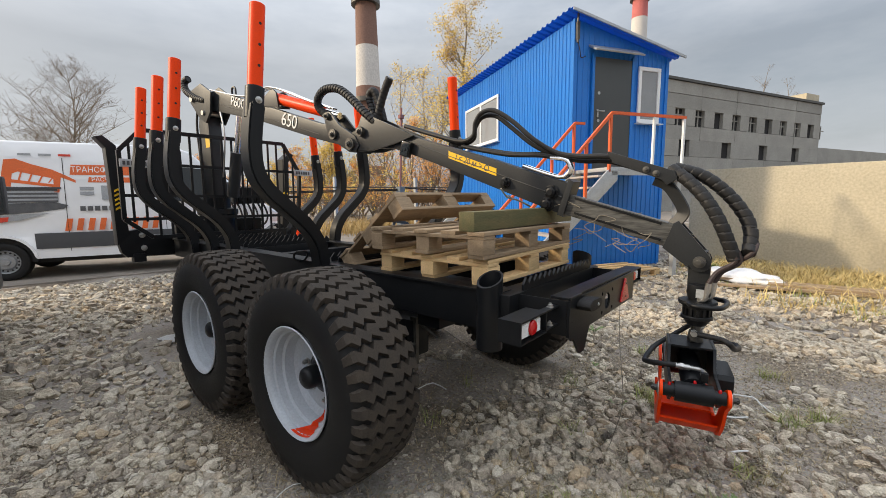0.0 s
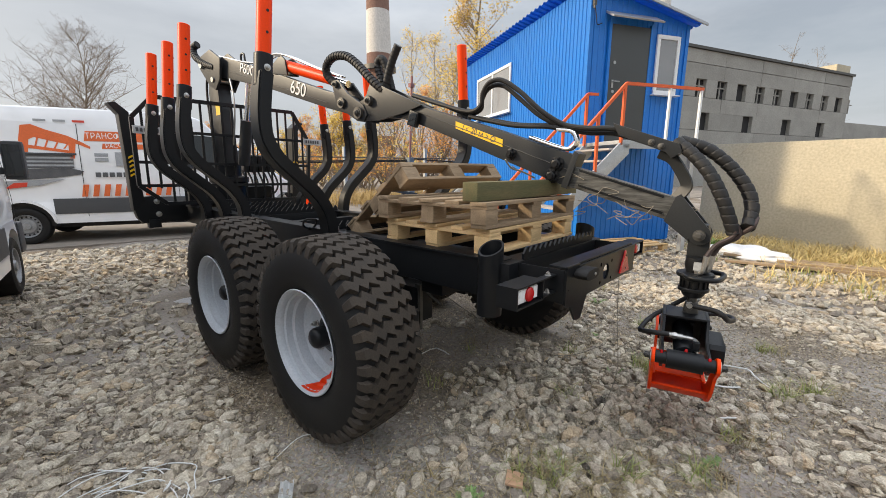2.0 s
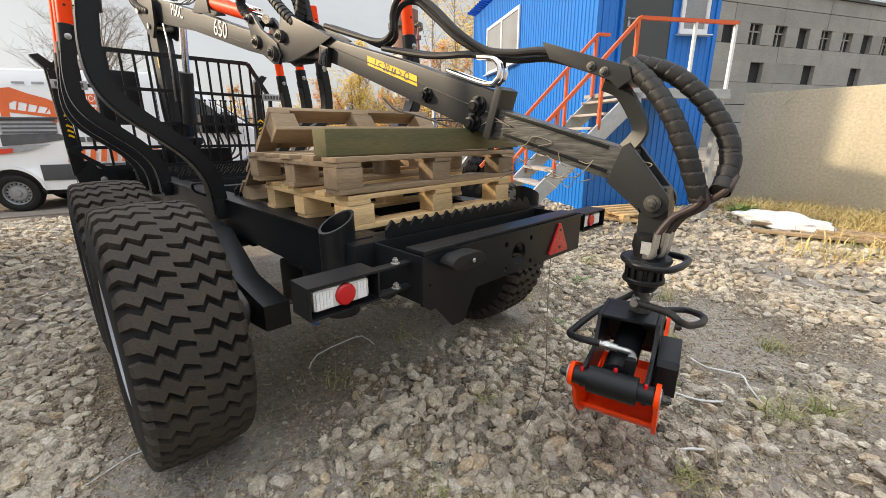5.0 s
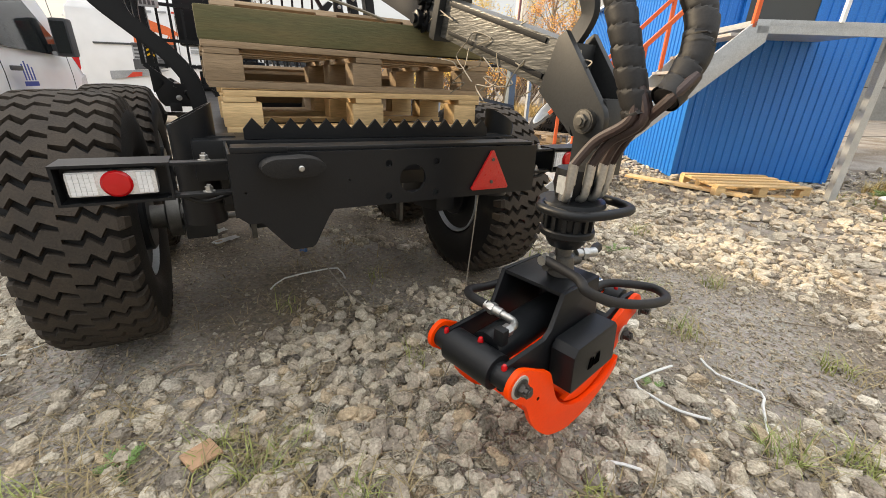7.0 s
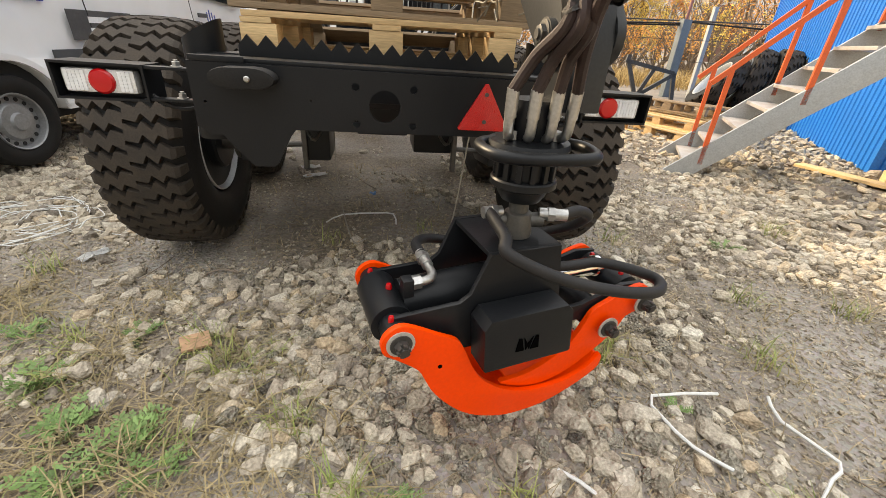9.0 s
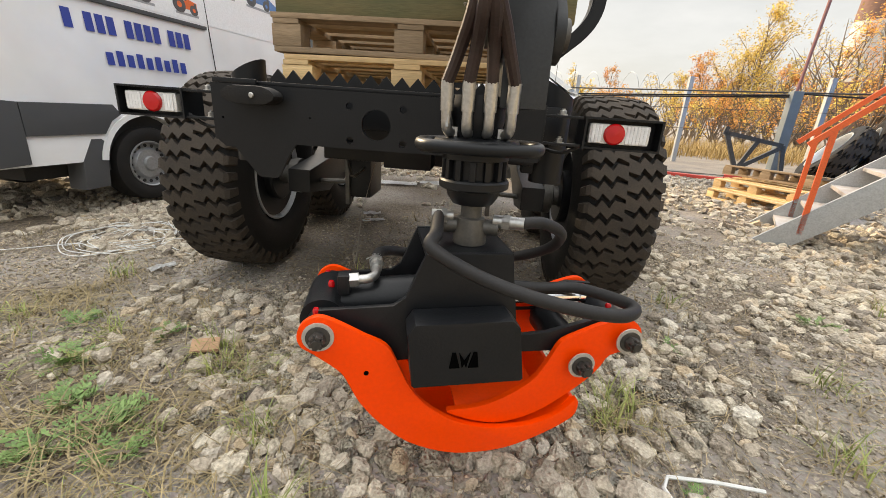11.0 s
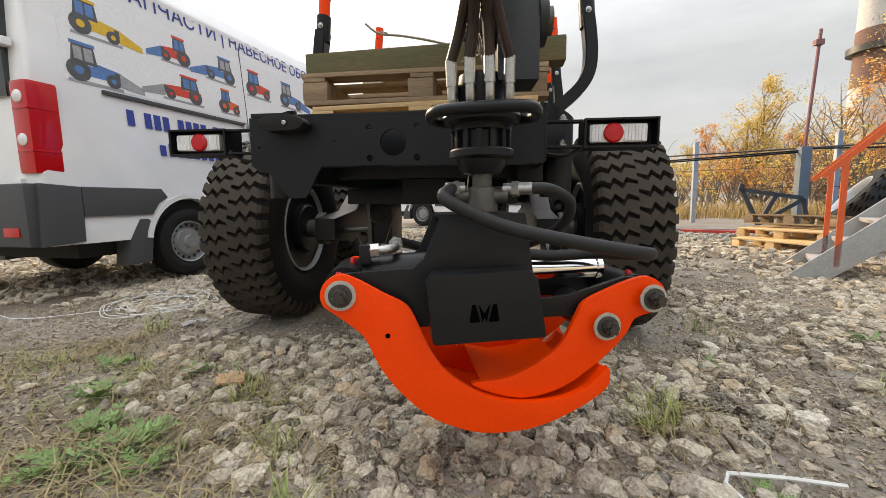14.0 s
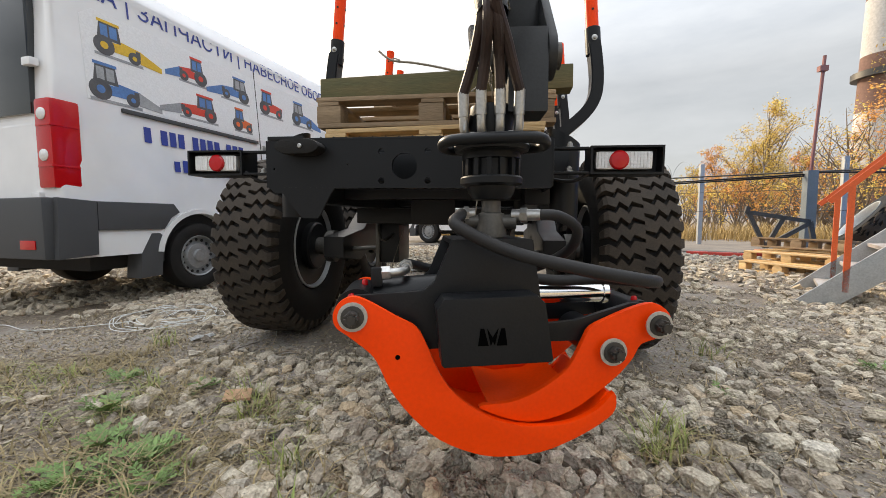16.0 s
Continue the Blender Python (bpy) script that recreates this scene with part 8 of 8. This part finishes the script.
for k in range(60):
    wall_grass.append((rg.uniform(4.4, 7.7), rg.uniform(-4.5, -0.4), 0.4, 90, 0.08, 0.34, 0.9))
    wall_green.append((rg.uniform(4.4, 7.7), rg.uniform(-4.5, 1.0), 0.25, 16, 0.06, 0.2, 0.7))
for k in range(36):
    wall_grass.append((rg.uniform(6.9, 7.9), rg.uniform(-1.5, 1.0), 0.25, 70, 0.1, 0.35, 0.9))
blades("wall_grass", "long yellow dry grass along the foot of the wall", mat("wall_straw", (0.62, 0.47, 0.2), 0.85, 0, (0.4, 0.3, 0.12), 3, 0.8, island=0.3), wall_grass, 23, 2.6)
blades("wall_weeds", "green grass mixed in by the wall", M["green_grass"], wall_green, 24, 2.4)
blades("green_grass", "short green grass in tufts among the stones", M["green_grass"], green, 3)
blades("dry_grass", "bleached dry grass in loose tufts", M["dry_grass"], dry, 4)
# straw and small debris lying flat on the earth
litter = [(rg.uniform(-3.2, 3.2), rg.uniform(-1.7, 2.8), 0.3, 22, 0.015, 0.09, 2.1) for k in range(520)]
blades("straw_litter", "short bits of straw and dead stems scattered on earth", mat("straw", (0.42, 0.33, 0.2), 0.9, 0, (0.16, 0.12, 0.075), 9, 0.9, island=0.45), litter, 14, 0.75)
# tall dead grass beyond the road
tall = []
for k in range(150):
    tx_ = rg.uniform(-8, 22)
    tall.append((tx_, rg.uniform(14.0, 20.5) - 0.33 * tx_, 1.0, 130, 0.3, 0.8, 0.5))
blades("tall_dry_grass", "tall yellowed grass beyond the road", mat("tall_grass", (0.46, 0.31, 0.12), 0.9, 0, (0.34, 0.24, 0.1), 0.6, 0.7, island=0.25), tall, 9, 4.0)


def weed(x, y, s, n, seed):
    r = random.Random(seed)
    b = bmesh.new()
    for k in range(n):
        a = r.uniform(0, 6.28)
        L = s * r.uniform(0.6, 1.1)
        up = r.uniform(0.35, 1.0)
        d = Vector((math.cos(a), math.sin(a), up)).normalized()
        side = Vector((-math.sin(a), math.cos(a), 0))
        stem = [d * L * t + Vector((0, 0, -0.25 * L * t * t)) for t in (0.0, 0.4, 0.7, 1.0)]
        add_tube(b, stem, [0.0022, 0.0018, 0.0014, 0.0008], 4)
        # lobed leaflets along the stem, smaller towards the tip
        for t in (0.35, 0.5, 0.65, 0.78, 0.9, 1.0):
            p = d * L * t + Vector((0, 0, -0.25 * L * t * t))
            for sg in (-1, 1):
                ll = L * 0.24 * (1.25 - t * 0.6) * r.uniform(0.6, 1.25)
                tip = p + (side * sg * 0.9 + d * r.uniform(0.2, 0.8)).normalized() * ll + Vector((0, 0, r.uniform(-0.35, 0.3) * ll))
                q1, q2 = p.lerp(tip, 0.35), p.lerp(tip, 0.7)
                w = d * ll * 0.30
                lift = Vector((0, 0, ll * 0.12))
                vs = [b.verts.new(q) for q in (p, q1 + w * 0.7 + lift, p.lerp(tip, 0.5) + w * 0.35, q2 + w + lift, tip, q2 - w + lift, p.lerp(tip, 0.5) - w * 0.35, q1 - w * 0.7 + lift)]
                b.faces.new(vs[:3] + vs[6:])
                b.faces.new(vs[2:7])
    single("weed", b, M["leaf_green"], "low green weed with feathery leaves among stones", "plant", "weeds", m=pose(x, y, ground_z(x, y)))


for k, (x, y, s, n) in enumerate(((-0.74, -0.36, 0.13, 24), (-0.93, -0.30, 0.12, 20), (-0.6, -0.45, 0.10, 16), (-0.83, -0.47, 0.12, 18), (-1.15, -0.1, 0.12, 20), (-1.35, 0.12, 0.10, 12), (-0.95, 0.12, 0.09, 12), (0.05, -0.58, 0.08, 10), (0.62, 0.12, 0.08, 9), (1.2, 0.5, 0.09, 10), (-1.7, -0.35, 0.11, 10), (-1.25, -0.55, 0.11, 10), (0.98, -0.32, 0.07, 8), (2.1, 0.9, 0.12, 12), (6.9, 0.75, 0.3, 40))):
    weed(x, y, s, n, 300 + k)


def cord(name, pts, r, material, label, cat, n=6):
    b = bmesh.new()
    add_tube(b, smooth_path([(x, y, ground_z(x, y) + z) for x, y, z in pts], n), r, 6)
    return single(name, b, material, label, cat)


cord("white_strip", [(1.17, -0.27, 0.03), (0.91, -0.28, 0.03), (0.90, -0.37, 0.03), (0.94, -0.47, 0.03), (1.01, -0.55, 0.03)], 0.0055, M["white_cord"], "bent white plastic strip lying on stones", "strip", 2)
cord("white_strip", [(1.35, -0.29, 0.03), (1.31, -0.39, 0.03), (1.37, -0.54, 0.03), (1.29, -0.59, 0.03), (1.13, -0.69, 0.03)], 0.0055, M["white_cord"], "bent white plastic strip lying on stones", "strip", 2)
cord("white_strip", [(0.49, -0.52, 0.03), (0.54, -0.56, 0.03), (0.59, -0.62, 0.03)], 0.0055, M["white_cord"], "bent white plastic strip lying on stones", "strip", 2)
cord("white_strip", [(-0.42, 1.20, 0.01), (-0.33, 1.28, 0.03), (-0.12, 1.32, 0.03), (0.0, 1.30, 0.03), (0.02, 1.18, 0.01)], 0.005, M["white_cord"], "bent white plastic strip lying on earth", "strip", 2)
rw = random.Random(12)
for k in range(7):
    cx, cy, rr = -2.05 + rw.uniform(-0.12, 0.12), 1.12 + rw.uniform(-0.12, 0.12), rw.uniform(0.12, 0.3)
    pts = [(cx + rr * math.cos(0.5 * j + k) * rw.uniform(0.8, 1.2), cy + rr * math.sin(0.5 * j + k) * rw.uniform(0.8, 1.2), rw.uniform(0.01, 0.05)) for j in range(14)]
    cord("cord_tangle", pts, 0.003, M["white_cord"], "loose tangle of thin white cord on earth", "cord", 4)
cord("cord", [(-1.75, 1.1, 0.01), (-1.5, 1.0, 0.01), (-1.25, 1.08, 0.01), (-1.1, 0.9, 0.01)], 0.003, M["white_cord"], "thin white cord trailing over the ground", "cord")
cord("cord", [(-2.3, 1.0, 0.01), (-2.7, 0.7, 0.01), (-3.1, 0.75, 0.01), (-3.4, 0.5, 0.01)], 0.003, M["white_cord"], "thin white cord trailing over the ground", "cord")
# thin wires hanging from the tail
for pts in ([(0.25, 0.02, 0.83), (0.22, 0.0, 0.6), (0.16, -0.05, 0.3), (0.12, -0.02, 0.1), (0.1, 0.0, 0.02)], [(-0.30, 1.0, 0.66), (-0.24, 0.6, 0.5), (-0.14, 0.2, 0.4), (-0.06, -0.05, 0.52)]):
    b = bmesh.new()
    add_tube(b, smooth_path(pts, 6), 0.0022, 5)
    single("hanging_wire", b, M["wire"], "thin twisted wire hanging from the trailer", "wire")


def scrap(x, y, w, d, a, material, name, label):
    b = bmesh.new()
    n = 5
    r = random.Random(int(x * 100 + y * 17))
    g = [[b.verts.new((w * (i / n - 0.5), d * (j / n - 0.5), 0.012 + 0.02 * r.random())) for i in range(n + 1)] for j in range(n + 1)]
    for j in range(n):
        for i in range(n):
            b.faces.new((g[j][i], g[j][i + 1], g[j + 1][i + 1], g[j + 1][i]))
    bmesh.ops.solidify(b, geom=list(b.faces), thickness=0.0015)
    single(name, b, material, label, "litter", m=pose(x, y, ground_z(x, y), 0, 0, a), angle=25)


scrap(-0.74, 2.37, 0.16, 0.10, 20, M["paper"], "paper_scrap", "crumpled white paper scrap on the ground")
scrap(-0.66, 2.15, 0.2, 0.07, 35, M["paper"], "paper_scrap", "crumpled white paper scrap on the ground")
scrap(-0.9, 4.1, 0.5, 0.3, 10, M["paper"], "foil_sheet", "crumpled pale sheet on the ground")
scrap(-0.4, 4.3, 0.5, 0.25, -8, M["paper"], "foil_sheet", "crumpled pale sheet on the ground")
scrap(-1.35, -0.62, 0.12, 0.08, 15, mat("pale_print", (0.45, 0.6, 0.5), 0.5, 0, (0.75, 0.7, 0.3), 12, 0.8), "wrapper", "crumpled pale green wrapper in the grass")
scrap(-1.5, 0.75, 0.14, 0.06, 60, M["paper"], "paper_scrap", "crumpled white paper scrap on the ground")
scrap(-0.16, 1.68, 0.05, 0.05, 0, M["sticker_blue"], "wrapper", "small blue scrap on the earth")
b = bmesh.new()
add_box(b, (-0.05, -0.04, 0), (0.05, 0.04, 0.012), None, 0.003)
single("tile_shard", b, mat("terracotta", (0.5, 0.3, 0.18), 0.85, 0, (0.4, 0.24, 0.15), 9, 0.5), "flat brown tile shard among the stones", "shard", m=pose(-0.72, 0.06, 0.02, 6, 4, 30))
for k in range(44):
    x, y = rg.uniform(-2.8, 2.4), rg.uniform(-1.0, 2.4)
    L = rg.uniform(0.08, 0.3)
    a = rg.uniform(0, 6.28)
    cord("twig", [(x, y, 0.008), (x + L * 0.5 * math.cos(a), y + L * 0.5 * math.sin(a), 0.02), (x + L * math.cos(a + 0.25), y + L * math.sin(a + 0.25), 0.008)], rg.uniform(0.002, 0.005), M["bark"], "dry brown twig lying on the ground", "twig", 3)
